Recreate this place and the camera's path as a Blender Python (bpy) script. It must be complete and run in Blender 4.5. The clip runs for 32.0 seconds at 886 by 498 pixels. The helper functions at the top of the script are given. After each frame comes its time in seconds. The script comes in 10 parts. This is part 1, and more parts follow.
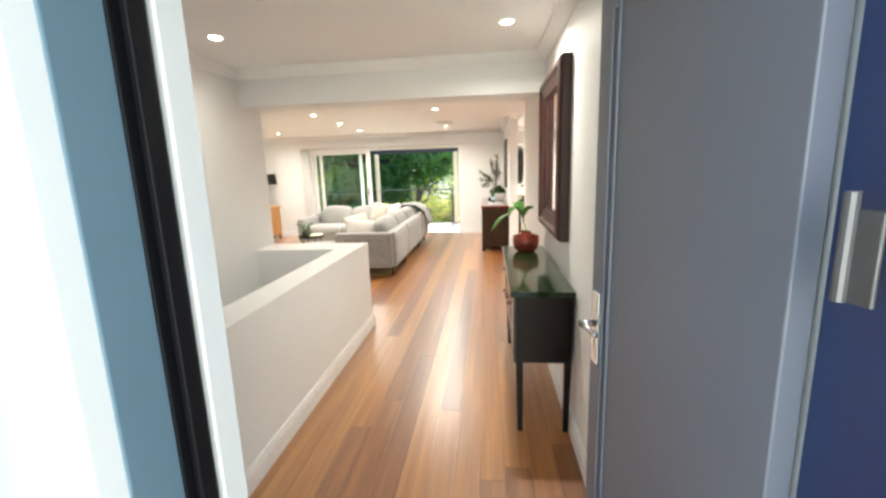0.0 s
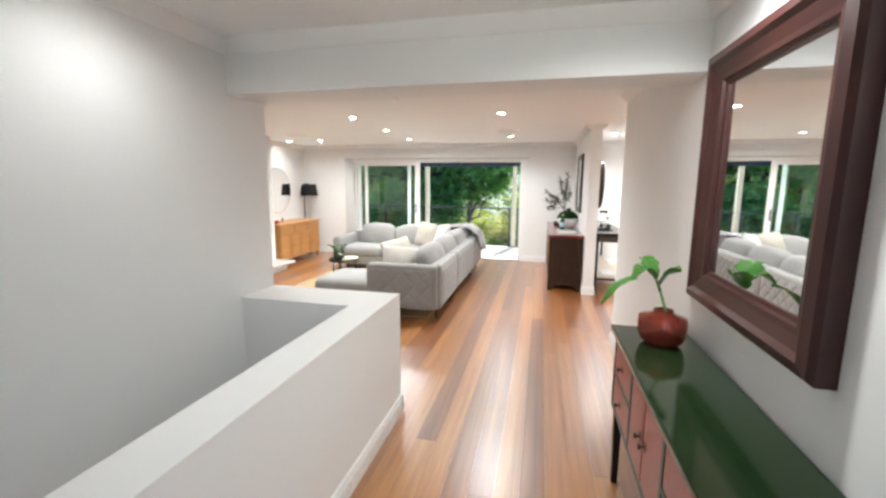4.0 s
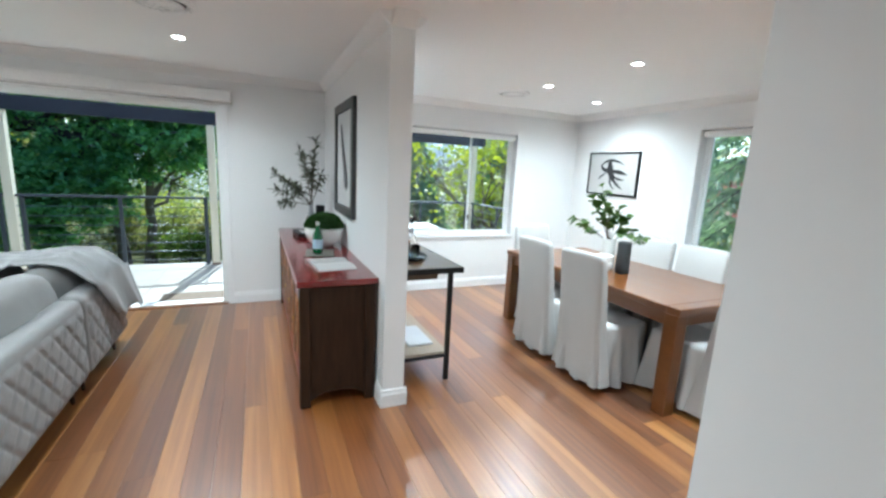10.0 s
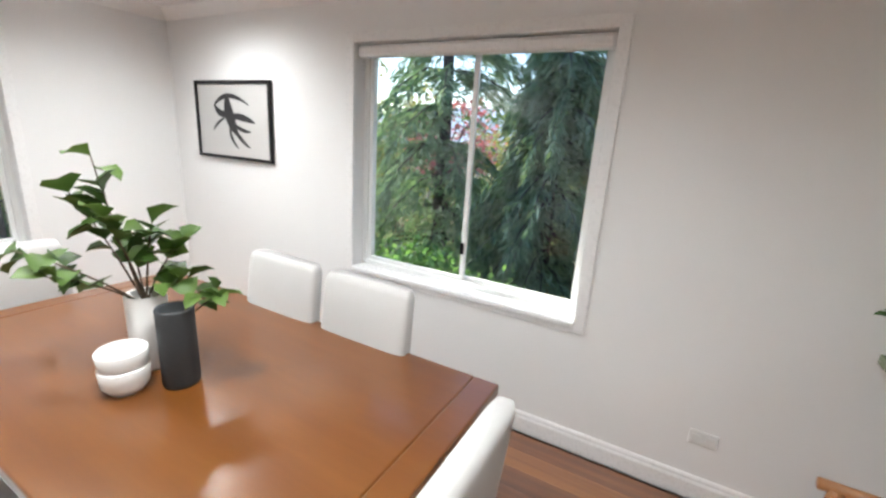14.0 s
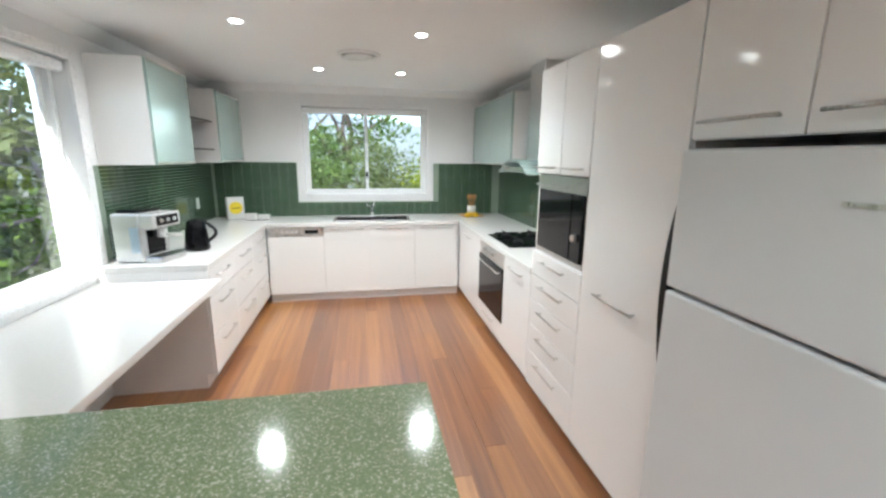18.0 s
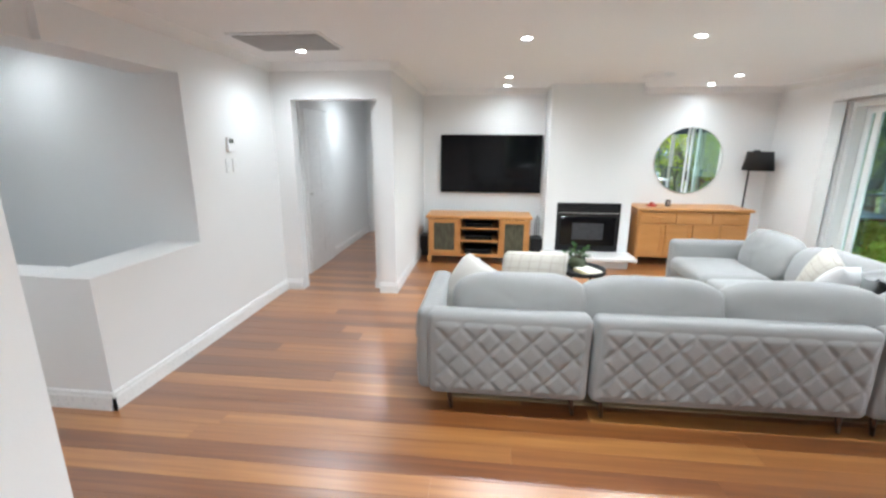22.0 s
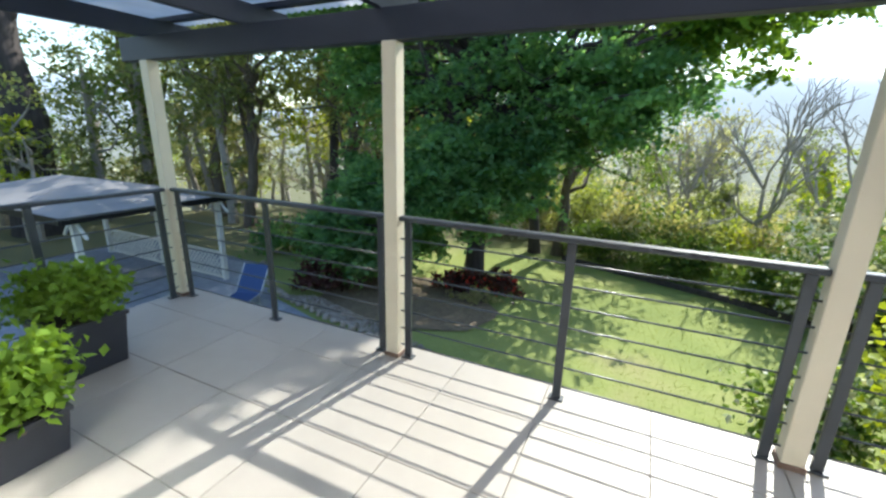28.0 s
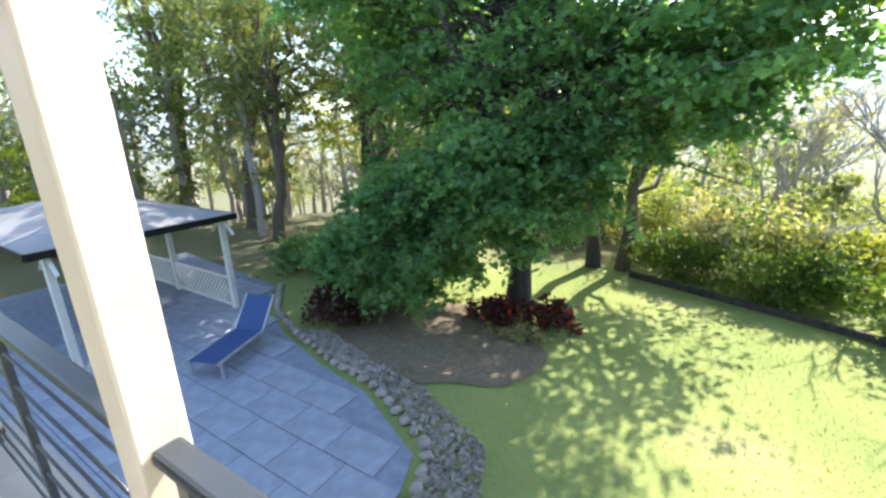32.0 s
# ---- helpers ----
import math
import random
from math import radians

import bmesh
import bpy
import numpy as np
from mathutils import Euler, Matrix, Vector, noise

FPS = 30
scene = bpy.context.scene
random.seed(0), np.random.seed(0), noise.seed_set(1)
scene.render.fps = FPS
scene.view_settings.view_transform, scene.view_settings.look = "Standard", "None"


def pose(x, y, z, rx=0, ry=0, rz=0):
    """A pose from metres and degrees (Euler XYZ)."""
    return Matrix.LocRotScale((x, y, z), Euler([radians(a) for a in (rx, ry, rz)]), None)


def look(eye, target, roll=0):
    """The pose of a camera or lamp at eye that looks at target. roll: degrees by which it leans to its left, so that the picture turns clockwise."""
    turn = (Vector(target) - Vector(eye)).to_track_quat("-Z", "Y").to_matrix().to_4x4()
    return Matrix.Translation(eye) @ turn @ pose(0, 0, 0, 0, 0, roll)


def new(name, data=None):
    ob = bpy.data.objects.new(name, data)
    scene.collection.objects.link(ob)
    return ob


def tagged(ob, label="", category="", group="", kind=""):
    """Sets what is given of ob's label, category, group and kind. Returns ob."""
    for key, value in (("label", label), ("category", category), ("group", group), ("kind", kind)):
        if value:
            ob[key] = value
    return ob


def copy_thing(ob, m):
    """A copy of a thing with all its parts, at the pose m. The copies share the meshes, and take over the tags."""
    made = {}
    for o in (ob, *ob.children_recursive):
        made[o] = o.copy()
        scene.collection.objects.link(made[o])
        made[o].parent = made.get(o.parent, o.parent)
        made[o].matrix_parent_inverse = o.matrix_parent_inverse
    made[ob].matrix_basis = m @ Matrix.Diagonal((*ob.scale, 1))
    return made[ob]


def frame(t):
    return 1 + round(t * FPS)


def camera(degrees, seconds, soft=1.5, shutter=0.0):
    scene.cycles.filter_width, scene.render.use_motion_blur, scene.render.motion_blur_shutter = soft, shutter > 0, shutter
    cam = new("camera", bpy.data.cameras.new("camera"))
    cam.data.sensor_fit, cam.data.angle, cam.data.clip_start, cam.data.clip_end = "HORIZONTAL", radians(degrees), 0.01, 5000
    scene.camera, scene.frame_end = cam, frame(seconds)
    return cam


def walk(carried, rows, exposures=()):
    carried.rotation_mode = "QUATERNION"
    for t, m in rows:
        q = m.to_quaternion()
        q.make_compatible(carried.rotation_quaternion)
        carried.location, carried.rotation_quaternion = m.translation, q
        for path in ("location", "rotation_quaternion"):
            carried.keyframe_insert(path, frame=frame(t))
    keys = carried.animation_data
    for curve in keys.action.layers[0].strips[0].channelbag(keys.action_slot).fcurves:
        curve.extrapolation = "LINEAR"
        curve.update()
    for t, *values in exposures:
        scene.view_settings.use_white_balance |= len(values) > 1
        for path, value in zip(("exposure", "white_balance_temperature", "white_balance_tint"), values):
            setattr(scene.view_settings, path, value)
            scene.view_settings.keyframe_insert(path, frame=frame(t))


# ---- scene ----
cam = camera(93.1, 32.0, 2.6)
PATH = [
    (0, (-0.362, -7.566, 1.515), (-0.583, -5.613, 1.145), -1.9),
    (0.5, (-0.401, -7.465, 1.501), (-0.788, -5.55, 1.074), -1.7),
    (1, (-0.424, -7.249, 1.513), (-0.929, -5.355, 1.113), -1.3),
    (1.5, (-0.452, -7.078, 1.534), (-0.965, -5.172, 1.21), -1.0),
    (2, (-0.529, -6.857, 1.559), (-1.045, -4.946, 1.275), 0.2),
    (2.5, (-0.619, -6.721, 1.578), (-1.287, -4.859, 1.281), -0.2),
    (3, (-0.66, -6.511, 1.578), (-1.458, -4.705, 1.259), -0.4),
    (3.5, (-0.662, -6.33, 1.563), (-1.376, -4.49, 1.237), 0.1),
    (4, (-0.64, -6.252, 1.578), (-1.086, -4.327, 1.271), 0.4),
    (4.5, (-0.623, -6.204, 1.565), (-0.894, -4.25, 1.24), 0.5),
    (6.5, (-0.734, -5.192, 1.591), (-0.542, -3.232, 1.242), 1.3),
    (7, (-0.779, -4.817, 1.556), (-0.608, -2.857, 1.198), 1.4),
    (7.5, (-0.915, -4.402, 1.529), (-0.969, -2.444, 1.126), 0.3),
    (8, (-0.997, -4.065, 1.526), (-1.475, -2.168, 1.108), -0.8),
    (8.5, (-1.014, -3.705, 1.545), (-1.45, -1.79, 1.168), 1.0),
    (9, (-1.017, -3.277, 1.517), (-0.969, -1.314, 1.138), 1.4),
    (9.5, (-0.905, -2.868, 1.531), (-0.417, -0.966, 1.149), 1.6),
    (10, (-0.711, -2.44, 1.541), (0.092, -0.645, 1.176), 2.9),
    (10.5, (-0.52, -1.991, 1.545), (0.596, -0.37, 1.191), 2.6),
    (11, (-0.246, -1.647, 1.537), (0.974, -0.102, 1.184), 3.0),
    (11.5, (0.031, -1.38, 1.548), (1.302, 0.121, 1.186), 3.5),
    (12, (0.316, -1.187, 1.561), (1.614, 0.286, 1.179), 3.5),
    (12.5, (0.63, -1.182, 1.578), (1.734, 0.422, 1.124), 4.9),
    (13, (0.895, -1.138, 1.592), (1.99, 0.469, 1.124), 5.2),
    (13.5, (1.222, -1.06, 1.665), (2.692, 0.181, 1.117), 2.8),
    (14, (1.473, -1.164, 1.602), (3.172, -0.246, 1.082), 3.7),
    (14.5, (1.672, -1.257, 1.531), (3.58, -0.868, 1.077), 3.0),
    (15, (1.746, -1.191, 1.46), (3.678, -1.618, 1.17), 1.0),
    (15.5, (1.865, -1.225, 1.577), (3.455, -2.351, 1.126), 0.6),
    (17.5, (1.923, -1.488, 1.588), (2.075, -3.441, 1.185), 2.2),
    (18, (2.045, -1.51, 1.61), (1.681, -3.431, 1.185), 0.6),
    (18.5, (2.042, -1.495, 1.614), (1.304, -3.31, 1.217), 2.2),
    (19, (1.995, -1.44, 1.61), (0.899, -3.075, 1.25), 2.5),
    (19.5, (1.962, -1.405, 1.624), (0.417, -2.626, 1.272), 0.8),
    (20, (1.87, -1.36, 1.616), (0.004, -1.979, 1.25), 0.3),
    (20.5, (1.635, -1.28, 1.584), (-0.324, -1.51, 1.251), 0.6),
    (21, (1.31, -1.244, 1.581), (-0.656, -1.355, 1.228), 1.5),
    (21.5, (1.002, -1.274, 1.594), (-0.954, -1.409, 1.201), 1.5),
    (22, (0.524, -1.396, 1.59), (-1.409, -1.597, 1.117), 0.3),
    (22.5, (0.086, -1.505, 1.575), (-1.838, -1.8, 1.118), 0.9),
    (23, (-0.327, -1.584, 1.573), (-2.257, -1.423, 1.075), -2.8),
    (23.5, (-0.674, -1.465, 1.5), (-2.328, -0.457, 1.0), -2.2),
    (24, (-0.91, -1.125, 1.53), (-2.055, 0.419, 0.977), -0.1),
    (24.5, (-1.103, -0.696, 1.507), (-1.644, 1.139, 0.923), 0.0),
    (25, (-1.215, -0.21, 1.518), (-1.5, 1.697, 0.99), 0.3),
    (25.5, (-1.34, 0.296, 1.475), (-1.561, 2.237, 1.046), 1.5),
    (26.5, (-1.47, 1.33, 1.51), (-1.87, 3.23, 1.03), 1.2),
    (27.5, (-1.929, 2.205, 1.539), (-2.532, 4.039, 1.014), 0.9),
    (28, (-2.164, 2.481, 1.529), (-2.991, 4.217, 0.982), 1.3),
    (28.5, (-2.366, 2.669, 1.522), (-3.248, 4.383, 0.989), 1.0),
    (29, (-2.511, 2.891, 1.5), (-3.359, 4.635, 1.008), 0.8),
    (29.5, (-2.655, 3.238, 1.509), (-3.511, 4.994, 1.079), 1.1),
    (30, (-2.801, 3.539, 1.507), (-3.634, 5.299, 1.05), -0.0),
    (30.5, (-2.882, 3.853, 1.493), (-3.658, 5.634, 1.02), -1.3),
    (31, (-2.765, 4.139, 1.544), (-3.735, 5.808, 1.022), 1.6),
    (31.5, (-2.827, 4.419, 1.509), (-3.752, 6.1, 0.947), -0.2),
    (32, (-2.76, 4.556, 1.553), (-3.802, 6.167, 0.989), -1.8),
]
EXPOSURES = [(0, 2.4, 7000, 4), (1, 2.65, 6500, 6), (2, 2.25, 6300, 6), (4.5, 2.15, 6150, 4), (6.5, 2.1, 5500, -2), (9, 1.65, 5350, -4), (12, 1.45, 5650, 1), (14, 1.2, 6150, 7), (15, 1.6, 6050, 6), (18, 1.4, 5950, 4), (20, 1.95, 5750, 5), (22, 1.9, 5650, 2), (25.5, 1.85, 5600, 1), (27.5, 1.35, 6300, 3), (30, 2.0, 6700, 11), (32, 2.15, 6700, 11)]
walk(cam, [(t, look(eye, target, roll)) for t, eye, target, roll in PATH], EXPOSURES)

# Plan in metres: x to the right of the hall, y from the front door towards the deck, z up.
YN = 2.52           # inner face of the north wall (deck side)
XE = 3.54           # inner face of the dining room's east wall
XK = 3.76           # inner face of the kitchen's east wall
YK = -2.84          # where the east wall steps out to the kitchen
YS = -6.83          # inner face of the kitchen's south wall
XW = -5.93          # inner face of the west wall
XH = 0.10           # hall's right-hand wall
XB = 0.96           # front of the tall kitchen cupboards
YB = -1.95          # north end of the cupboard block
XST, XST2 = 0.0, 0.143  # stub wall between living and dining
YT, YT2 = -3.64, -3.985  # stairwell's north wall
XL = -2.50          # stairwell's left-hand wall
XHW, XHW2 = -1.735, -1.542   # half wall along the hall
YHW = -6.23
ZHW = 0.845
XD = -3.84          # wall with the corridor opening
YD = -2.37          # south wall of the living room
YF0 = -7.03         # front wall, inner face
ZC = 2.40
ZB = 2.10           # underside of the header beam
WT = 0.22
DZ = -0.06          # deck floor
GZ = -2.7           # garden ground
SL = (-4.72, -1.03, 0.0, 2.08)      # sliding door opening x0 x1 z0 z1
DW = (0.87, 2.52, 0.71, 2.06)       # dining window
EW = (-0.83, 0.62, 0.73, 2.09)      # east window, along y
KE = (-4.55, -3.12, 0.86, 2.16)     # kitchen east window, along y
KW = (1.26, 2.73, 1.16, 2.18)       # kitchen south window
KI = (1.865, -2.71, -1.94, 0.916)   # breakfast bar: west end, south and north edges, height
TY = (-4.06, -3.42, -2.79, -2.03)   # tower, pantry, refrigerator bay
TT, FT, FS = 2.13, 1.645, 1.175     # top of the cupboards, top and split of the refrigerator
OV = (-5.32, -4.62)                 # oven
HY = (-5.42,)                       # end of the wall cupboards beside the hood
UC = (-5.36, -4.70, -6.05)          # wall cupboards on the east side
EX, KD = 3.11, -4.46                # drawer fronts and near end of the east bench
DX, DH = 3.0, 0.80                  # desk bench
SKX = 1.95
ST = (2.83, 2.27, -1.93)
CLK = (0.50, 1.79)
SOCK = (-1.478, 0.325)

# ---- world, sun and light ----
world = bpy.data.worlds.new("sky")
scene.world = world
world.use_nodes = True
wn = world.node_tree
sky = wn.nodes.new("ShaderNodeTexSky")
sky.sky_type, sky.sun_disc = "NISHITA", False
SUN_EL, SUN_AZ = radians(40), radians(12)   # azimuth from +y towards +x
sky.sun_elevation, sky.sun_rotation = SUN_EL, SUN_AZ
sky.air_density, sky.dust_density = 1.0, 0.6
wn.links.new(sky.outputs[0], wn.nodes["Background"].inputs[0])
wn.nodes["Background"].inputs[1].default_value = 0.15
sun = new("sun", bpy.data.lights.new("sun", "SUN"))
sun.data.energy, sun.data.angle, sun.data.color = 3.6, radians(0.6), (1.0, 0.95, 0.86)
sun_from = Vector((math.sin(SUN_AZ) * math.cos(SUN_EL), math.cos(SUN_AZ) * math.cos(SUN_EL), math.sin(SUN_EL)))
sun.matrix_world = look(sun_from * 60, (0, 0, 0))


DLW = 56.0          # watts of one ceiling downlight
# added unseen fill lamp outside the front door, standing in for daylight
porch_fill = new("porch_fill_lamp", bpy.data.lights.new("porch_fill_lamp", "AREA"))
porch_fill.data.shape, porch_fill.data.size, porch_fill.data.size_y = "RECTANGLE", 1.0, 2.0
porch_fill.data.energy, porch_fill.data.color = 10.0, (1.0, 0.99, 0.97)
porch_fill.matrix_world = look((0.0, -8.6, 1.3), (-0.5, -5.0, 1.3))


# ---- materials ----
def nodes_of(m):
    m.use_nodes = True
    return m.node_tree.nodes, m.node_tree.links, m.node_tree.nodes["Principled BSDF"]


def plain(name, colour, rough=0.5, metal=0.0, vary=0.06, scale=6.0, bump=0.0, bump_scale=60.0, coat=0.0, stretch=(1, 1, 1), sheen=0.0, spec=0.5):
    """A surface with soft stains and fine grain."""
    m = bpy.data.materials.new(name)
    n, l, b = nodes_of(m)
    co = n.new("ShaderNodeTexCoord")
    mp = n.new("ShaderNodeMapping")
    mp.inputs["Scale"].default_value = stretch
    l.new(co.outputs["Object"], mp.inputs[0])
    t1 = n.new("ShaderNodeTexNoise")
    t1.inputs["Scale"].default_value, t1.inputs["Detail"].default_value = scale, 6
    l.new(mp.outputs[0], t1.inputs["Vector"])
    t2 = n.new("ShaderNodeTexNoise")
    t2.inputs["Scale"].default_value, t2.inputs["Detail"].default_value = bump_scale, 3
    l.new(mp.outputs[0], t2.inputs["Vector"])
    ramp = n.new("ShaderNodeMix")
    ramp.data_type = "RGBA"
    dark = [max(0, c * (1 - vary * 1.6)) for c in colour]
    light = [min(1, c * (1 + vary)) for c in colour]
    ramp.inputs["A"].default_value = (*dark, 1)
    ramp.inputs["B"].default_value = (*light, 1)
    l.new(t1.outputs["Fac"], ramp.inputs["Factor"])
    l.new(ramp.outputs["Result"], b.inputs["Base Color"])
    b.inputs["Metallic"].default_value = metal
    b.inputs["Specular IOR Level"].default_value = spec
    rr = n.new("ShaderNodeMapRange")
    rr.inputs["To Min"].default_value, rr.inputs["To Max"].default_value = max(0.02, rough * 0.85), min(1, rough * 1.15)
    l.new(t2.outputs["Fac"], rr.inputs["Value"])
    l.new(rr.outputs[0], b.inputs["Roughness"])
    if bump:
        bp = n.new("ShaderNodeBump")
        bp.inputs["Strength"].default_value, bp.inputs["Distance"].default_value = bump, 0.004
        l.new(t2.outputs["Fac"], bp.inputs["Height"])
        l.new(bp.outputs[0], b.inputs["Normal"])
    b.inputs["Coat Weight"].default_value = coat
    b.inputs["Coat Roughness"].default_value = 0.08
    if sheen:
        b.inputs["Sheen Weight"].default_value = sheen
    return m


def timber(name, stops, rough=0.35, scale=(14, 1.2, 14), by_piece="", coat=0.0, fine=0.35, coat_ior=1.5, coat_rough=0.2, relief=0.12):
    """Wood with streaks along y. stops: colours from dark to light. by_piece: 'object' or 'island' varies each piece."""
    m = bpy.data.materials.new(name)
    n, l, b = nodes_of(m)
    co = n.new("ShaderNodeTexCoord")
    mp = n.new("ShaderNodeMapping")
    mp.inputs["Scale"].default_value = scale
    l.new(co.outputs["Object"], mp.inputs[0])
    rnd = None
    if by_piece == "object":
        rnd = n.new("ShaderNodeObjectInfo").outputs["Random"]
    elif by_piece == "island":
        rnd = n.new("ShaderNodeNewGeometry").outputs["Random Per Island"]
    t1 = n.new("ShaderNodeTexNoise")
    t1.noise_dimensions = "4D"
    t1.inputs["Scale"].default_value, t1.inputs["Detail"].default_value, t1.inputs["Roughness"].default_value = 1.0, 8, 0.62
    l.new(mp.outputs[0], t1.inputs["Vector"])
    ramp = n.new("ShaderNodeValToRGB")
    els = ramp.color_ramp.elements
    for i, c in enumerate(stops):
        e = els[i] if i < 2 else els.new(1.0)
        e.position = i / (len(stops) - 1)
        e.color = (*c, 1)
    if rnd is not None:
        k = n.new("ShaderNodeMath")
        k.operation, k.inputs[1].default_value = "MULTIPLY", 40.0
        l.new(rnd, k.inputs[0])
        l.new(k.outputs[0], t1.inputs["W"])
        mixf = n.new("ShaderNodeMath")
        mixf.operation, mixf.inputs[1].default_value = "MULTIPLY_ADD", fine * 2.0
        l.new(t1.outputs["Fac"], mixf.inputs[0])
        off = n.new("ShaderNodeMath")
        off.operation, off.inputs[1].default_value, off.inputs[2].default_value = "MULTIPLY_ADD", 0.62, 0.19 - fine
        l.new(rnd, off.inputs[0])
        l.new(off.outputs[0], mixf.inputs[2])
        l.new(mixf.outputs[0], ramp.inputs[0])
    else:
        l.new(t1.outputs["Fac"], ramp.inputs[0])
    l.new(ramp.outputs[0], b.inputs["Base Color"])
    rr = n.new("ShaderNodeMapRange")
    rr.inputs["To Min"].default_value, rr.inputs["To Max"].default_value = rough * 0.8, rough * 1.25
    l.new(t1.outputs["Fac"], rr.inputs["Value"])
    l.new(rr.outputs[0], b.inputs["Roughness"])
    bp = n.new("ShaderNodeBump")
    bp.inputs["Strength"].default_value, bp.inputs["Distance"].default_value = relief, 0.002
    l.new(t1.outputs["Fac"], bp.inputs["Height"])
    l.new(bp.outputs[0], b.inputs["Normal"])
    b.inputs["Coat Weight"].default_value = coat
    b.inputs["Coat Roughness"].default_value = coat_rough
    b.inputs["Coat IOR"].default_value = coat_ior
    return m


def glass(name, colour=(1, 1, 1), rough=0.0):
    m = bpy.data.materials.new(name)
    n, l, b = nodes_of(m)
    b.inputs["Base Color"].default_value = (*colour, 1)
    b.inputs["Roughness"].default_value = rough
    b.inputs["Transmission Weight"].default_value = 1.0
    b.inputs["IOR"].default_value = 1.45
    return m


def lit(name, colour, strength):
    m = bpy.data.materials.new(name)
    n, l, b = nodes_of(m)
    b.inputs["Emission Color"].default_value = (*colour, 1)
    b.inputs["Emission Strength"].default_value = strength
    return m


WALL = plain("wall_paint", (0.80, 0.80, 0.80), 0.55, vary=0.015, scale=1.5, bump=0.05, bump_scale=220)
CEIL = plain("ceiling_paint", (0.84, 0.835, 0.83), 0.7, vary=0.012, scale=1.2, bump=0.05, bump_scale=200)
TRIM = plain("trim_gloss_white", (0.82, 0.82, 0.82), 0.28, vary=0.015, scale=3)
ALU = plain("white_aluminium", (0.80, 0.81, 0.80), 0.3, vary=0.02, scale=4)
FLOORSTOPS = [(0.085, 0.026, 0.007), (0.20, 0.065, 0.015), (0.33, 0.130, 0.030), (0.50, 0.24, 0.064)]
BOARD = timber("floor_board", FLOORSTOPS, 0.3, (26, 0.9, 26), "object", coat=1.0, fine=0.6, coat_ior=1.75, coat_rough=0.36)
BOARD2 = timber("floor_board_far", FLOORSTOPS, 0.3, (26, 0.9, 26), "island", coat=1.0, fine=0.6, coat_ior=1.75, coat_rough=0.36)
OAK = timber("honey_oak", [(0.36, 0.16, 0.045), (0.5, 0.24, 0.075), (0.6, 0.32, 0.12)], 0.35, (10, 1.4, 10))
TABLEWOOD = timber("red_brown_table_wood", [(0.082, 0.024, 0.0035), (0.138, 0.047, 0.008), (0.20, 0.077, 0.014)], 0.3, (9, 1.0, 9), coat=0.55, coat_rough=0.12, relief=0.015)
MIRRORWOOD = timber("mahogany", [(0.016, 0.0035, 0.003), (0.032, 0.006, 0.005), (0.052, 0.011, 0.008)], 0.4, (8, 3, 8), coat=0.1)
DARKWOOD = timber("dark_elm", [(0.022, 0.009, 0.004), (0.048, 0.018, 0.008), (0.085, 0.034, 0.014)], 0.35, (10, 2, 10), coat=0.2)
FABRIC = plain("grey_sofa_cloth", (0.26, 0.255, 0.252), 0.9, vary=0.05, scale=9, bump=0.35, bump_scale=420, sheen=0.25, spec=0.2)
CREAM = plain("cream_cloth", (0.46, 0.44, 0.41), 0.9, vary=0.05, scale=9, bump=0.3, bump_scale=420, sheen=0.2, spec=0.2)
SLIP = plain("white_slipcover", (0.5, 0.494, 0.485), 0.92, vary=0.03, scale=5, bump=0.25, bump_scale=380, sheen=0.2, spec=0.2)
LACQ = plain("white_gloss_laminate", (0.83, 0.82, 0.81), 0.08, vary=0.01, scale=3)
QUARTZ = plain("pale_stone_benchtop", (0.78, 0.77, 0.75), 0.15, vary=0.04, scale=60)
BLACK = plain("black_paint", (0.010, 0.010, 0.011), 0.45, vary=0.15, spec=0.25)
BLACKGLOSS = plain("black_glass", (0.004, 0.004, 0.005), 0.08, vary=0.1, spec=0.22)
STEEL = plain("brushed_steel", (0.6, 0.59, 0.57), 0.28, metal=1.0, vary=0.06, scale=12, stretch=(1, 14, 1))
MIRROR = plain("mirror_glass", (0.92, 0.93, 0.93), 0.01, metal=1.0, vary=0.0)
GLASS = glass("window_glass")
TINTED = glass("tinted_door_glass", (0.74, 0.88, 0.83))
NAVY = plain("navy_beam_paint", (0.022, 0.028, 0.05), 0.5, vary=0.12)
RAILM = plain("slate_grey_metal", (0.06, 0.07, 0.085), 0.35, metal=0.3, vary=0.1)
POSTM = plain("cream_post_paint", (0.75, 0.68, 0.54), 0.5, vary=0.06, scale=3)
DECKT = plain("deck_tile", (0.35, 0.325, 0.30), 0.45, vary=0.07, scale=5, bump=0.1, bump_scale=120)


# ---- building helpers ----
def box(bm, x0, x1, y0, y1, z0, z1):
    vs = [bm.verts.new((x, y, z)) for x in (x0, x1) for y in (y0, y1) for z in (z0, z1)]
    for f in ((0, 1, 3, 2), (4, 6, 7, 5), (0, 4, 5, 1), (2, 3, 7, 6), (0, 2, 6, 4), (1, 5, 7, 3)):
        bm.faces.new([vs[i] for i in f])
    return vs


def finish(ob, bev=0.0, seg=2, smooth=False):
    if bev:
        md = ob.modifiers.new("bevel", "BEVEL")
        md.width, md.segments, md.limit_method = bev, seg, "ANGLE"
        md.angle_limit = radians(40)
    if smooth:
        for p in ob.data.polygons:
            p.use_smooth = True
    return ob


def mesh(name, bm, material):
    bmesh.ops.recalc_face_normals(bm, faces=bm.faces)
    me = bpy.data.meshes.new(name)
    bm.to_mesh(me)
    bm.free()
    me.materials.append(material)
    return me


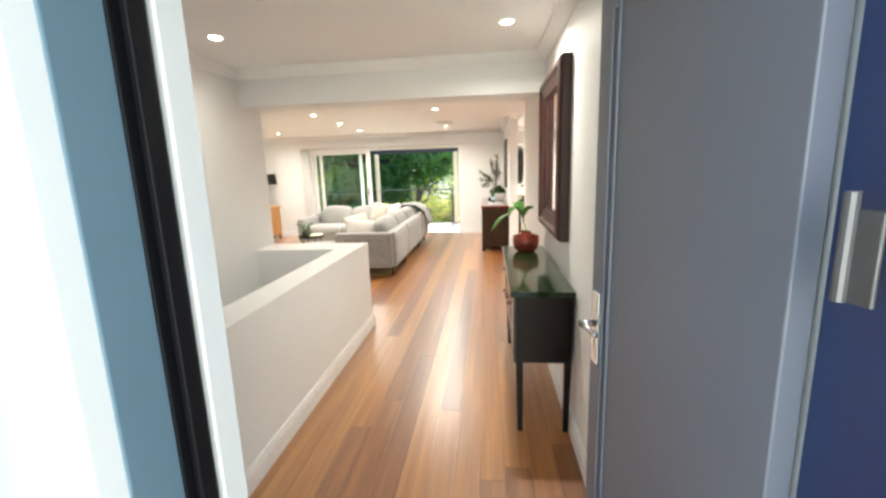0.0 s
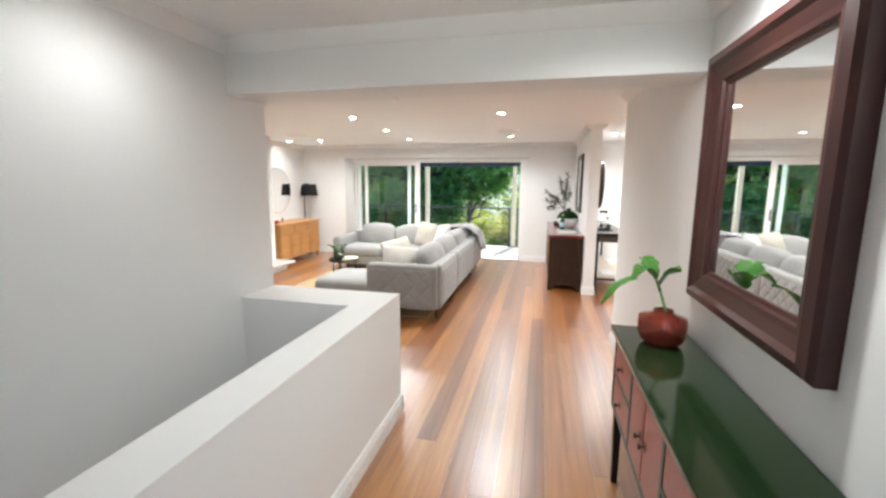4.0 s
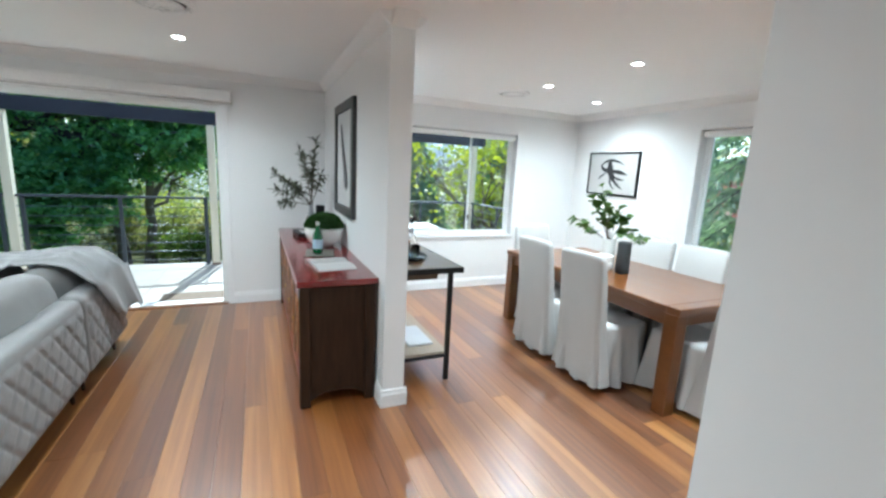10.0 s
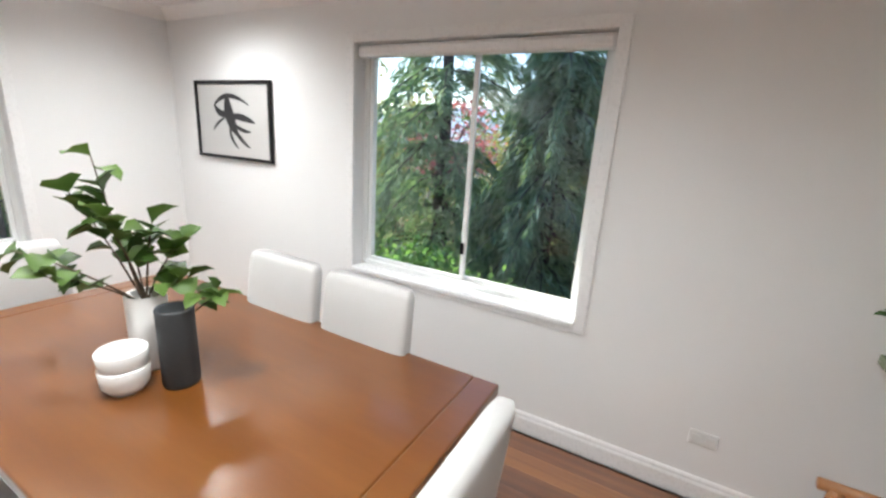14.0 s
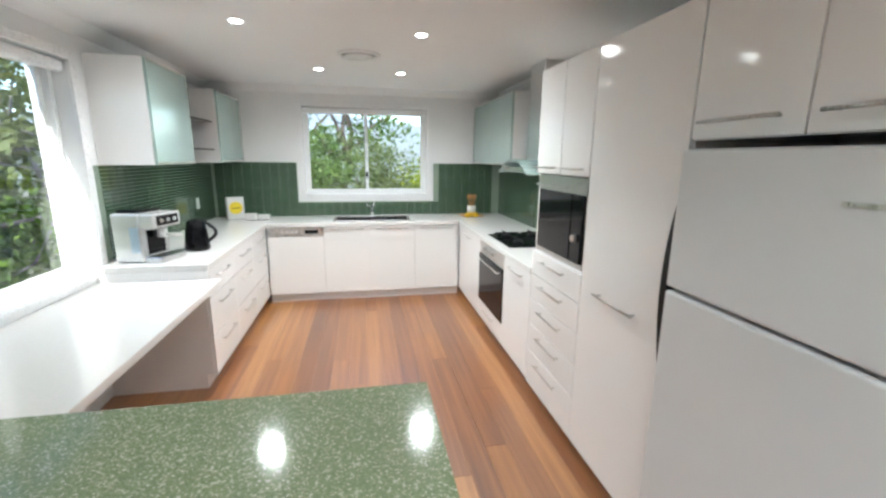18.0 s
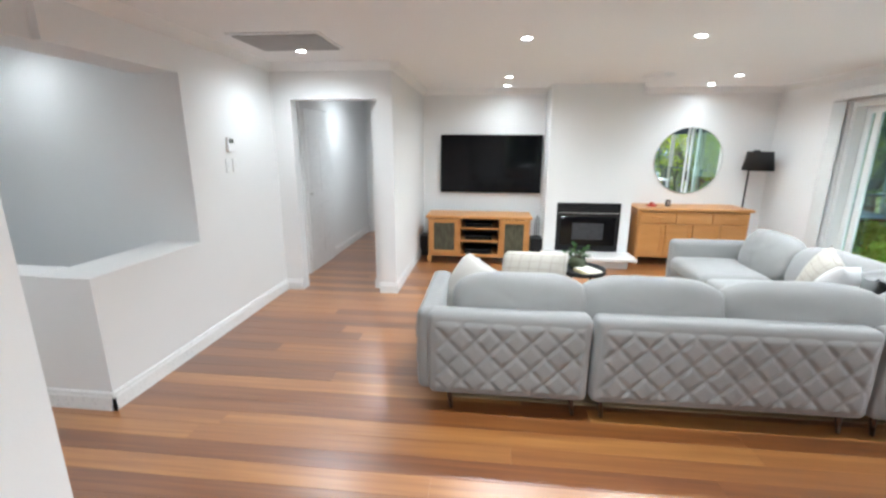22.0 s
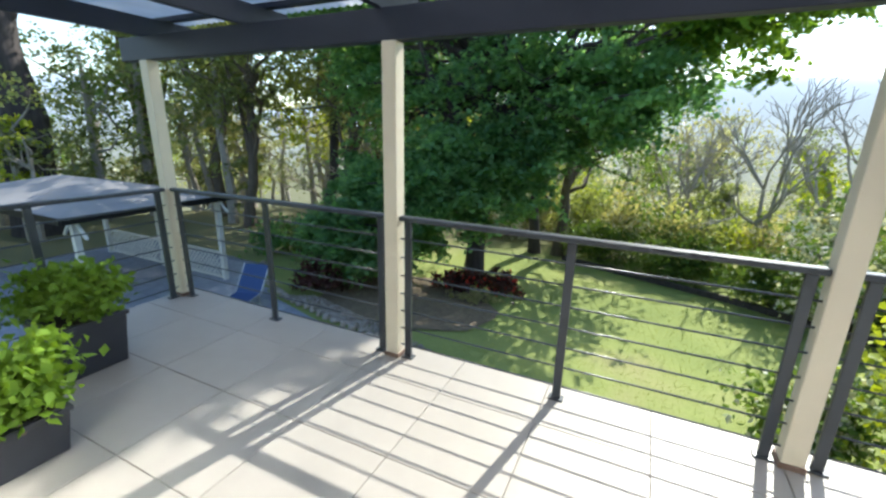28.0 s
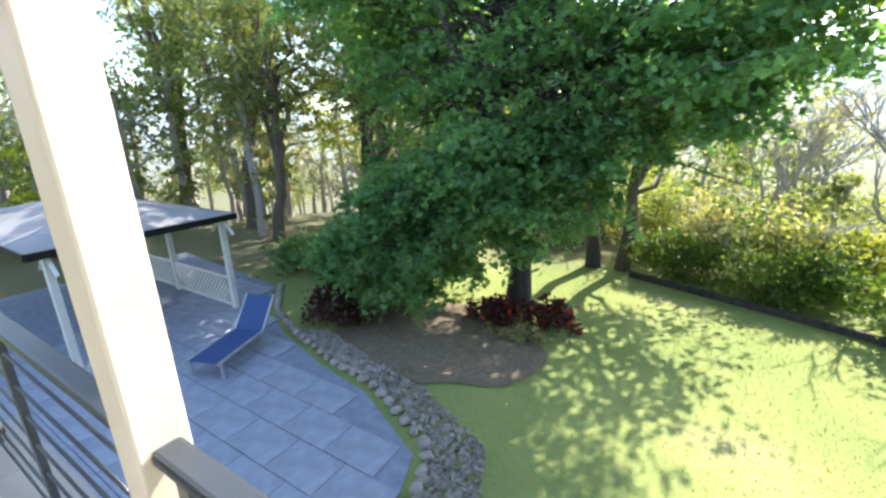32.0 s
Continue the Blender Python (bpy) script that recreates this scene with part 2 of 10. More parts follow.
def part(name, bm, material, parent=None, label="", bev=0.0, seg=2, smooth=False):
    ob = new(name, mesh(name, bm, material))
    if parent is not None:
        ob.parent = parent
    if label:
        ob["label"] = label
    return finish(ob, bev, seg, smooth)


def thing(name, label, category, at=(0, 0, 0), rz=0, group=""):
    e = new(name)
    e.empty_display_size = 0.1
    e.matrix_basis = pose(*at, 0, 0, rz)
    return tagged(e, label, category, group)


def boxpart(name, dims, material, parent=None, label="", bev=0.004, seg=2):
    bm = bmesh.new()
    box(bm, *dims)
    return part(name, bm, material, parent, label, bev, seg)


def tube(bm, a, b, r, r2=None, n=12):
    """A rod from a to b."""
    a, b = Vector(a), Vector(b)
    d = b - a
    q = d.to_track_quat("Z", "Y").to_matrix().to_4x4()
    bmesh.ops.create_cone(bm, cap_ends=True, segments=n, radius1=r, radius2=r if r2 is None else r2, depth=d.length,
                          matrix=Matrix.Translation((a + b) / 2) @ q)


def lathe(bm, profile, n=24, at=(0, 0, 0)):
    """A turned shape: profile of (radius, z)."""
    rings = []
    for r, z in profile:
        if r < 1e-5:
            rings.append([bm.verts.new((at[0], at[1], at[2] + z))])
        else:
            rings.append([bm.verts.new((at[0] + r * math.cos(2 * math.pi * i / n), at[1] + r * math.sin(2 * math.pi * i / n), at[2] + z)) for i in range(n)])
    for p, q in zip(rings, rings[1:]):
        for i in range(n):
            j = (i + 1) % n
            if len(p) == 1 and len(q) == 1:
                continue
            if len(p) == 1:
                bm.faces.new((p[0], q[i], q[j]))
            elif len(q) == 1:
                bm.faces.new((p[i], p[j], q[0]))
            else:
                bm.faces.new((p[i], p[j], q[j], q[i]))


def wall(name, axis, p0, p1, a0, a1, z0, z1, holes=(), material=None, label=""):
    """A wall between p0 and p1 across, a0 to a1 along, with openings (a0, a1, z0, z1) right through."""
    bm = bmesh.new()
    cuts = sorted({a0, a1, *(v for h in holes for v in h[:2] if a0 < v < a1)})
    for u, v in zip(cuts, cuts[1:]):
        spans = [(z0, z1)]
        for h in holes:
            if h[0] < (u + v) / 2 < h[1]:
                spans = [s for lo, hi in spans for s in ((lo, min(hi, h[2])), (max(lo, h[3]), hi)) if s[1] - s[0] > 1e-4]
        for lo, hi in spans:
            if axis == "x":
                box(bm, p0, p1, u, v, lo, hi)
            else:
                box(bm, u, v, p0, p1, lo, hi)
    ob = part(name, bm, material or WALL)
    return tagged(ob, label or "smooth white painted plaster wall", "wall", kind="structure")

# ---- the house ----
wall("wall_north", "y", YN, YN + WT, XW - WT, XE + WT, -0.1, ZC, [SL, DW])
wall("wall_east_dining", "x", XE, XE + WT, YK, YN, -0.1, ZC, [EW])
wall("wall_east_kitchen", "x", XK, XK + WT, YS - WT, YK, -0.1, ZC, [KE])
wall("wall_south_kitchen", "y", YS - WT, YS, XH, XK, -0.1, ZC, [KW])
wall("wall_west", "x", XW - WT, XW, YD, YN, -0.1, ZC)
wall("wall_living_south", "y", YD - 0.16, YD, XW - WT, XD, -0.1, ZC)
wall("wall_hall", "x", XH, XH + 0.2, YS, YB, 0, ZC)
wall("wall_hall_entry", "x", XH, XH + 0.2, YF0, YS - WT, 0, ZC)
wall("wall_hall_joint", "x", XH - 0.001, XH, YF0, YB, 0, ZC)
wall("wall_block_end", "y", YB - 0.075, YB, XH + 0.2, XB + 0.03, 0, ZC)
wall("wall_stub", "x", XST, XST2, 0, YN, 0, ZC)
wall("wall_stair_left", "x", XL - 0.12, XL, YF0, YT2, GZ, ZC)
wall("wall_stair_north", "y", YT2, YT, XD - 1.6, XHW2, GZ, ZC, [(XL, XHW2, ZHW, ZB)])
wall("half_wall", "x", XHW, XHW2, YHW, YT2, GZ, ZHW)
wall("stairwell_end", "y", YHW - 0.001, YHW + 0.11, XL, XHW, GZ, -0.1)
wall("wall_corridor_opening", "x", XD - 0.14, XD, YT, YD - 0.1605, 0, ZC, [(YT + 0.2, YD - 0.1605, 0, 2.055)])
wall("wall_front", "y", YF0 - 0.17, YF0, XL - 0.12, XH + 0.2, -0.1, ZC, [(-0.80, XH + 0.03, 0, 2.1)])
beam = boxpart("header_beam", (XHW2, XH - 0.002, YT2, YT - 0.05, ZB, ZC), WALL, bev=0.002)
tagged(beam, "white plastered header beam across the hall", "beam", kind="structure")
bulk = boxpart("bulkhead_bar", (XB + 0.031, XE, YK, YB - 0.002, TT + 0.004, ZC), WALL, bev=0.002)
tagged(bulk, "white plaster bulkhead above the breakfast bar", "bulkhead", kind="structure")
# corridor beyond the opening
wall("wall_corridor_north", "y", YD - 0.26, YD - 0.161, XD - 3.4, XD - 0.14, 0, ZC, [(XD - 2.9, XD - 2.1, 0, 2.04)])
wall("wall_corridor_south", "y", YT - 0.1, YT, XD - 3.4, XD - 1.6, 0, ZC)
wall("wall_corridor_end", "x", XD - 3.5, XD - 3.4, YT - 0.1, YD - 0.16, 0, ZC)
wall("wall_room_beyond", "y", YD + 0.4, YD + 0.5, XD - 3.4, XW - WT, 0, ZC)

ceil = boxpart("ceiling", (XW - WT - 1.5, XK + WT, YF0 - 0.17, YN + WT, ZC, ZC + 0.15), CEIL, bev=0)
tagged(ceil, "white plasterboard ceiling", "ceiling", kind="structure")
sub = bmesh.new()
box(sub, XW, XE, YT, YN, -0.1, -0.022)
box(sub, XHW2, XE, YS, YT, -0.1, -0.022)
box(sub, XE, XK, YS, YK, -0.1, -0.022)
box(sub, XHW2, XH + 0.2, YF0, YS, -0.1, -0.022)
box(sub, XL, XHW2, YF0, YHW, -0.1, -0.022)
box(sub, XD - 3.4, XW, YT, YD - 0.16, -0.1, -0.022)
floor = part("floor", sub, DARKWOOD)
tagged(floor, "polished reddish hardwood floorboards", "floor", kind="structure")
st_floor = boxpart("stair_floor", (XL, XHW, YHW + 0.11, YT2, GZ - 0.05, GZ + 0.02), BOARD2, bev=0)
tagged(st_floor, "dark timber floor at the foot of the stairwell", "floor", kind="structure")


def moulding(name, runs, profile, material, label):
    """A moulding swept along straight runs: (x0, y0, x1, y1, inward normal). profile: (off the wall, height)."""
    for x0, y0, x1, y1, nx, ny in runs:
        bm = bmesh.new()
        ends = []
        for x, y in ((x0, y0), (x1, y1)):
            ends.append([bm.verts.new((x + nx * d, y + ny * d, z)) for d, z in profile])
        k = len(profile)
        for i in range(k):
            j = (i + 1) % k
            bm.faces.new((ends[0][i], ends[0][j], ends[1][j], ends[1][i]))
        bm.faces.new(ends[0])
        bm.faces.new(ends[1])
        tagged(part(name, bm, material), label, name, kind="structure")


SK = [(0, 0.0), (0.018, 0.0), (0.018, 0.085), (0.012, 0.1), (0.012, 0.11), (0.006, 0.12), (0, 0.12)]
FR = 0.055
moulding("baseboard", [
    (XW, YN, SL[0] - FR, YN, 0, -1), (SL[1] + FR, YN, XST, YN, 0, -1), (XST2, YN, XE, YN, 0, -1),
    (XE, YN, XE, -2.3, -1, 0), (XW, YD, XD, YD, 0, 1), (XW, YD, XW, -0.6, 1, 0), (XW, 0.6, XW, YN, 1, 0),
    (XST, 0, XST, YN, -1, 0), (XST2, 0, XST2, YN, 1, 0), (XST - 0.018, 0, XST2 + 0.018, 0, 0, -1),
    (XH - 0.001, YF0, XH - 0.001, YB + 0.018, -1, 0), (XH, YB, XB + 0.03, YB, 0, 1), (XB + 0.03, YB, XB + 0.03, YB - 0.075, 1, 0),
    (XHW2, YHW, XHW2, YT + 0.018, 1, 0), (XHW2 + 0.018, YT, XD, YT, 0, 1), (XD, YT, XD, YT + 0.2, 1, 0),
    (XD - 0.14, YD - 0.26, XD - 2.1, YD - 0.26, 0, -1), (-5.36, YT, XD - 3.4, YT, 0, 1), (XHW - 0.018, YHW, XHW2 + 0.018, YHW, 0, -1), (XL, YF0, XL, YHW + 0.1, 1, 0),
    (XD + 0.0, YD - 0.18, XD + 0.0, YD + 0.018, 1, 0),
], SK, TRIM, "white gloss skirting board")
CV = [(0, 0), (0, -0.075), (0.01, -0.072), (0.03, -0.055), (0.055, -0.03), (0.072, -0.01), (0.075, 0)]
CVZ = [(d, ZC + z) for d, z in CV]
moulding("cornice", [
    (XW, YN, XST, YN, 0, -1), (XST2, YN, XE, YN, 0, -1), (XE, YN, XE, YB, -1, 0), (XW, YD, XD, YD, 0, 1), (XW, YD, XW, YN, 1, 0),
    (XST, 0, XST, YN, -1, 0), (XST2, 0, XST2, YN, 1, 0), (XST, 0, XST2, 0, 0, -1), (XH - 0.001, YF0, XH - 0.001, YB, -1, 0), (XH, YB, XE, YB, 0, 1),
    (XL, YF0, XL, YT2, 1, 0), (XL, YT2, XH, YT2, 0, -1), (XD, YT, XHW2, YT, 0, 1), (XD, YT, XD, YD, 1, 0), (XHW2, YT - 0.05, XH, YT - 0.05, 0, 1),
    (XH + 0.2, YS, XK, YS, 0, 1), (XH + 0.2, YS, XH + 0.2, YK, 1, 0), (XK, YS, XK, YK, -1, 0),
], CVZ, CEIL, "white coved plaster cornice")


def window_unit(name, label, axis, plane, a0, a1, z0, z1, inward, split=0.5, blind=True, reveal=0.09):
    """A white aluminium sliding window in an opening; axis: the wall's normal."""
    s = thing(name, label, "window")
    s["kind"] = "structure"

    def bx(nm, d0, d1, u0, u1, v0, v1, m, parent, bev=0.003, lab=""):
        p0, p1 = sorted((plane - inward * d0, plane - inward * d1))
        dims = (p0, p1, u0, u1, v0, v1) if axis == "x" else (u0, u1, p0, p1, v0, v1)
        return boxpart(nm, dims, m, parent, lab, bev)

    w = 0.055
    # architrave on the room side
    for u0, u1, v0, v1 in ((a0 - w, a0, z0 - w, z1 + w), (a1, a1 + w, z0 - w, z1 + w), (a0, a1, z1, z1 + w)):
        bx("architrave", -0.016, -0.0005, u0, u1, v0, v1, TRIM, s)
    bx("window_sill", -0.03, reveal, a0 - 0.0, a1 + 0.0, z0 - 0.022, z0 + 0.004, TRIM, s, 0.004)
    bx("sill_apron", -0.014, -0.0005, a0, a1, z0 - w, z0 - 0.023, TRIM, s)
    # outer frame, sashes and panes
    f = 0.032
    for u0, u1, v0, v1 in ((a0, a0 + f, z0 + 0.004, z1), (a1 - f, a1, z0 + 0.004, z1), (a0 + f, a1 - f, z1 - f, z1), (a0 + f, a1 - f, z0 + 0.004, z0 + f)):
        bx("window_frame", reveal, reveal + 0.07, u0, u1, v0, v1, ALU, s, 0.002)
    m = a0 + (a1 - a0) * split
    for k, (u0, u1, d) in enumerate(((a0 + f, m + 0.02, reveal + 0.04), (m - 0.02, a1 - f, reveal + 0.015))):
        g = 0.026
        sa = bx("sash", d, d + 0.022, u0, u0 + g, z0 + f, z1 - f, ALU, s, 0.002)
        bx("sash_stile", d, d + 0.022, u1 - g, u1, z0 + f, z1 - f, ALU, sa, 0.002)
        bx("sash_rail", d, d + 0.022, u0 + g, u1 - g, z0 + f, z0 + f + g, ALU, sa, 0.002)
        bx("sash_rail", d, d + 0.022, u0 + g, u1 - g, z1 - f - g, z1 - f, ALU, sa, 0.002)
        p = bx("pane", d + 0.009, d + 0.013, u0 + g - 0.004, u1 - g + 0.004, z0 + f + g - 0.004, z1 - f - g + 0.004, GLASS, sa, 0)
        p.visible_shadow = False
    bx("latch", reveal + 0.005, reveal + 0.014, m - 0.012, m + 0.012, z0 + 0.2, z0 + 0.27, BLACK, s, 0.002)
    if blind:
        b = bx("roller_blind", 0.012, 0.075, a0 + 0.003, a1 - 0.003, z1 - 0.075, z1 - 0.006, TRIM, s, 0.02, "rolled-up white roller blind")
    return s


window_unit("window_dining", "white sliding window with a rolled-up roller blind", "y", YN, *DW, -1, 0.62)
window_unit("window_east", "white sliding window looking out on conifers", "x", XE, *EW, -1, 0.49)
window_unit("window_kitchen_east", "white sliding window above the desk bench", "x", XK, *KE, -1, 0.5)
window_unit("window_kitchen_south", "white sliding window above the sink", "y", YS, *KW, 1, 0.5)


def sliding_door():
    s = thing("sliding_door", "white aluminium sliding door to the deck, standing open", "door")
    s["kind"] = "structure"
    x0, x1, z1 = SL[0], SL[1], SL[3]
    for d in ((x0 - FR, x0, 0, z1 + FR), (x1, x1 + FR, 0, z1 + FR), (x0, x1, z1, z1 + FR)):
        boxpart("architrave", (d[0], d[1], YN - 0.016, YN - 0.0005, d[2], d[3]), TRIM, s, bev=0.003)
    for d in ((x0, x0 + 0.045, 0.0, z1), (x1 - 0.045, x1, 0.0, z1), (x0 + 0.045, x1 - 0.045, z1 - 0.05, z1)):
        boxpart("door_frame", (d[0], d[1], YN + 0.02, YN + 0.2, d[2], d[3]), ALU, s, bev=0.003)
    boxpart("threshold_timber", (x0, x1, YN - 0.02, YN + 0.06, -0.02, 0.012), BOARD, s, "reddish timber threshold strip", bev=0.003)
    boxpart("door_track", (x0 + 0.045, x1 - 0.045, YN + 0.061, YN + 0.2, -0.02, 0.008), ALU, s, bev=0.002)
    # fixed leaf and the slid leaf behind it
    xm = -3.44
    for k, (a, b, y) in enumerate(((x0 + 0.045, xm, YN + 0.13), (x0 + 0.22, xm + 0.18, YN + 0.085))):
        g = 0.07
        leaf = boxpart("leaf", (a, a + g, y, y + 0.035, 0.009, z1 - 0.05), ALU, s, bev=0.003)
        boxpart("leaf_stile", (b - g, b, y, y + 0.035, 0.009, z1 - 0.05), ALU, leaf, bev=0.003)
        boxpart("leaf_rail", (a + g, b - g, y, y + 0.035, 0.009, 0.09), ALU, leaf, bev=0.003)
        boxpart("leaf_rail", (a + g, b - g, y, y + 0.035, z1 - 0.12, z1 - 0.05), ALU, leaf, bev=0.003)
        p = boxpart("pane", (a + g - 0.005, b - g + 0.005, y + 0.015, y + 0.02, 0.085, z1 - 0.115), TINTED, leaf, "greenish tinted glass", bev=0)
        p.visible_shadow = False
        if k:
            boxpart("door_handle", (b - 0.045, b - 0.025, y - 0.03, y - 0.001, 0.95, 1.15), BLACK, leaf, bev=0.004)
    boxpart("screen_stile", (xm + 0.19, xm + 0.235, YN + 0.04, YN + 0.065, 0.009, z1 - 0.05), ALU, s, bev=0.002)
    pel = boxpart("pelmet", (x0 - 0.18, x1 + 0.1, YN - 0.075, YN - 0.02, z1 + 0.035, z1 + 0.135), TRIM, bev=0.006)
    tagged(pel, "white painted curtain pelmet above the sliding door", "pelmet")
    rod = new("curtain_rod")
    tagged(rod, "slim dark curtain rod under the pelmet", "curtain rod")
    bm = bmesh.new()
    tube(bm, (x0 - 0.2, YN - 0.05, z1 + 0.02), (x1 + 0.11, YN - 0.05, z1 + 0.02), 0.007, 0.007, 10)
    part("rod", bm, STEEL, rod, smooth=True)
    for xx in (x0 - 0.15, x1 + 0.08):
        boxpart("bracket", (xx - 0.008, xx + 0.008, YN - 0.056, YN - 0.017, z1 + 0.005, z1 + 0.0345), STEEL, rod, bev=0.001)
    c = new("curtain")
    tagged(c, "white sheer curtain gathered at the side", "curtain")
    bm = bmesh.new()
    n = 60
    g = {}
    for i in range(n + 1):
        for j, z in enumerate((0.02, 0.7, 1.4, z1 + 0.015)):
            t = i / n
            g[i, j] = bm.verts.new((x0 - 0.19 + 0.2 * t, YN - 0.055 + 0.022 * math.sin(t * 44) * (1 - 0.12 * j), z))
    for i in range(n):
        for j in range(3):
            bm.faces.new((g[i, j], g[i + 1, j], g[i + 1, j + 1], g[i, j + 1]))
    o = part("cloth", bm, plain("sheer_white_cloth", (0.78, 0.78, 0.77), 0.9), c, smooth=True)
    md = o.modifiers.new("thick", "SOLIDIFY")
    md.thickness = 0.003


sliding_door()

# ---- ceiling fittings ----
LAMPGLOW = lit("downlight_glow", (1.0, 0.95, 0.88), 14.0)


def downlight():
    d = thing("downlight", "round recessed white ceiling downlight, switched on", "light", (0, 0, 0), 0, "ceiling downlights")
    bm = bmesh.new()
    lathe(bm, [(0.036, -0.002), (0.05, -0.006), (0.053, -0.001), (0.05, 0.0)], 24)
    part("trim_ring", bm, TRIM, d, smooth=True)
    bm = bmesh.new()
    lathe(bm, [(0, -0.0035), (0.036, -0.0035), (0.036, -0.001)], 20)
    part("lens", bm, LAMPGLOW, d, "bright glowing lens")
    return d


DL = [(-1.14, -1.14), (-3.02, -1.13), (-4.84, -1.17), (-5.56, -1.17), (-3.05, 0.15), (-3.1, 1.5), (-5.6, 1.45), (-4.9, 1.42), (-1.2, 1.35),
      (0.48, 1.22), (1.92, 0.05), (1.90, 1.09), (2.90, 1.5), (1.95, -0.96), (-2.10, -4.83), (-0.24, -4.74),
      (2.77, -4.44), (1.64, -4.49), (2.42, -5.79), (1.66, -5.82), (-3.3, -3.05), (-5.6, -3.1)]
d0 = downlight()
d0.matrix_basis = pose(*DL[0], ZC)
for x, y in DL[1:]:
    copy_thing(d0, pose(x, y, ZC))
for x, y in DL:
    lamp = new("downlight_lamp", bpy.data.lights.new("downlight_lamp", "SPOT"))
    lamp.data.energy, lamp.data.spot_size, lamp.data.spot_blend, lamp.data.shadow_soft_size = DLW * (0.4 if y < -3.0 and x < -3.0 else 0.1 if x < -5.2 else 0.6 if x < -4.8 else 0.13 if x == -2.10 else 0.6 if x == -0.24 else 0.55 if y < -5.5 and x > 1 else 1.2 if y == -4.49 else 1.0), radians(164), 1.0, 0.05
    lamp.data.color = (1.0, 0.975, 0.94)
    lamp.matrix_world = look((x, y, ZC - 0.012), (x, y, 0))


def ceiling_vent(x, y, r=0.17):
    v = thing("ceiling_vent", "round white ceiling air vent", "vent", (x, y, ZC), 0, "round ceiling vents")
    bm = bmesh.new()
    lathe(bm, [(r, 0), (r, -0.012), (r - 0.02, -0.022), (r - 0.035, -0.01), (r - 0.04, 0)], 40)
    part("outer_ring", bm, TRIM, v, smooth=True)
    bm = bmesh.new()
    lathe(bm, [(0, -0.026), (r - 0.055, -0.026), (r - 0.05, -0.018), (0, -0.016)], 40)
    part("centre_disc", bm, TRIM, v, smooth=True)
    # flat dark disc that paints the shade in the vent's ring gap
    bm = bmesh.new()
    lathe(bm, [(0, -0.002), (r - 0.03, -0.002)], 40)
    part("gap_shade", bm, plain("vent_shadow_grey", (0.12, 0.12, 0.12), 0.8), v)


for x, y in ((-1.18, 0.56), (-4.83, 0.51), (1.83, 1.6), (2.05, -5.13)):
    ceiling_vent(x, y)
hatch = thing("return_air_grille", "rectangular white return air grille in the ceiling", "vent", (-2.95, -3.0, ZC))
boxpart("frame", (-0.28, 0.28, -0.36, 0.36, -0.012, -0.001), TRIM, hatch, bev=0.003)
for k in range(16):
    boxpart("slat", (-0.25 + 0.031 * k, -0.232 + 0.031 * k, -0.33, 0.33, -0.02, -0.0125), plain("grille_grey", (0.42, 0.42, 0.42), 0.6), hatch, bev=0)
sm = thing("smoke_alarm", "small round white smoke alarm on the ceiling", "smoke alarm", (-1.73, -3.04, ZC))
bm = bmesh.new()
lathe(bm, [(0.06, 0), (0.06, -0.02), (0.045, -0.036), (0, -0.038)], 28)
part("case", bm, TRIM, sm, smooth=True)
th = thing("thermostat", "white wall thermostat with a grey display", "thermostat", (-3.02, YT, 1.6))
boxpart("case", (-0.045, 0.045, 0.001, 0.024, -0.06, 0.06), TRIM, th, bev=0.005)
boxpart("display", (-0.032, 0.032, 0.0245, 0.026, 0.012, 0.048), plain("display_grey", (0.12, 0.13, 0.12), 0.2), th, bev=0.001)
for dx in (-0.05, 0.05):
    sw = thing("light_switch", "white wall switch plate under the thermostat", "switch", (-3.02 + dx, YT, 1.42))
    boxpart("plate", (-0.035, 0.035, 0.001, 0.009, -0.058, 0.058), TRIM, sw, bev=0.003)
    boxpart("rocker", (-0.01, 0.01, 0.0095, 0.014, -0.012, 0.012), TRIM, sw, bev=0.002)

# panelled corridor doors
for nm, lab, x, y, rz in (("door_corridor", "white panelled internal door in the corridor", -5.28, YT + 0.022, 0), ("door_corridor_far", "white panelled internal door", XD - 2.1, YD - 0.2, 178)):
    d = thing(nm, lab, "door", (x, y, 0.005), rz)
    d["kind"] = "structure"
    boxpart("slab", (0, 0.78, -0.018, 0.018, 0, 2.03), TRIM, d, bev=0.003)
    for u0, u1 in ((0.1, 0.36), (0.42, 0.68)):
        for v0, v1 in ((0.2, 0.85), (1.0, 1.85)):
            boxpart("raised_panel", (u0, u1, -0.024, 0.024, v0, v1), TRIM, d, bev=0.006)
    bm = bmesh.new()
    tube(bm, (0.72, -0.05, 1.0), (0.72, 0.05, 1.0), 0.012, 0.012, 10)
    part("door_handle", bm, STEEL, d)

for d in ((-5.36, -5.285, 0.0, 2.115), (-4.495, -4.42, 0.0, 2.115), (-5.284, -4.496, 2.045, 2.115)):
    tagged(boxpart("door_architrave", (d[0], d[1], YT + 0.0005, YT + 0.03, d[2], d[3]), TRIM, bev=0.003), "white painted timber door architrave", "trim", kind="structure")

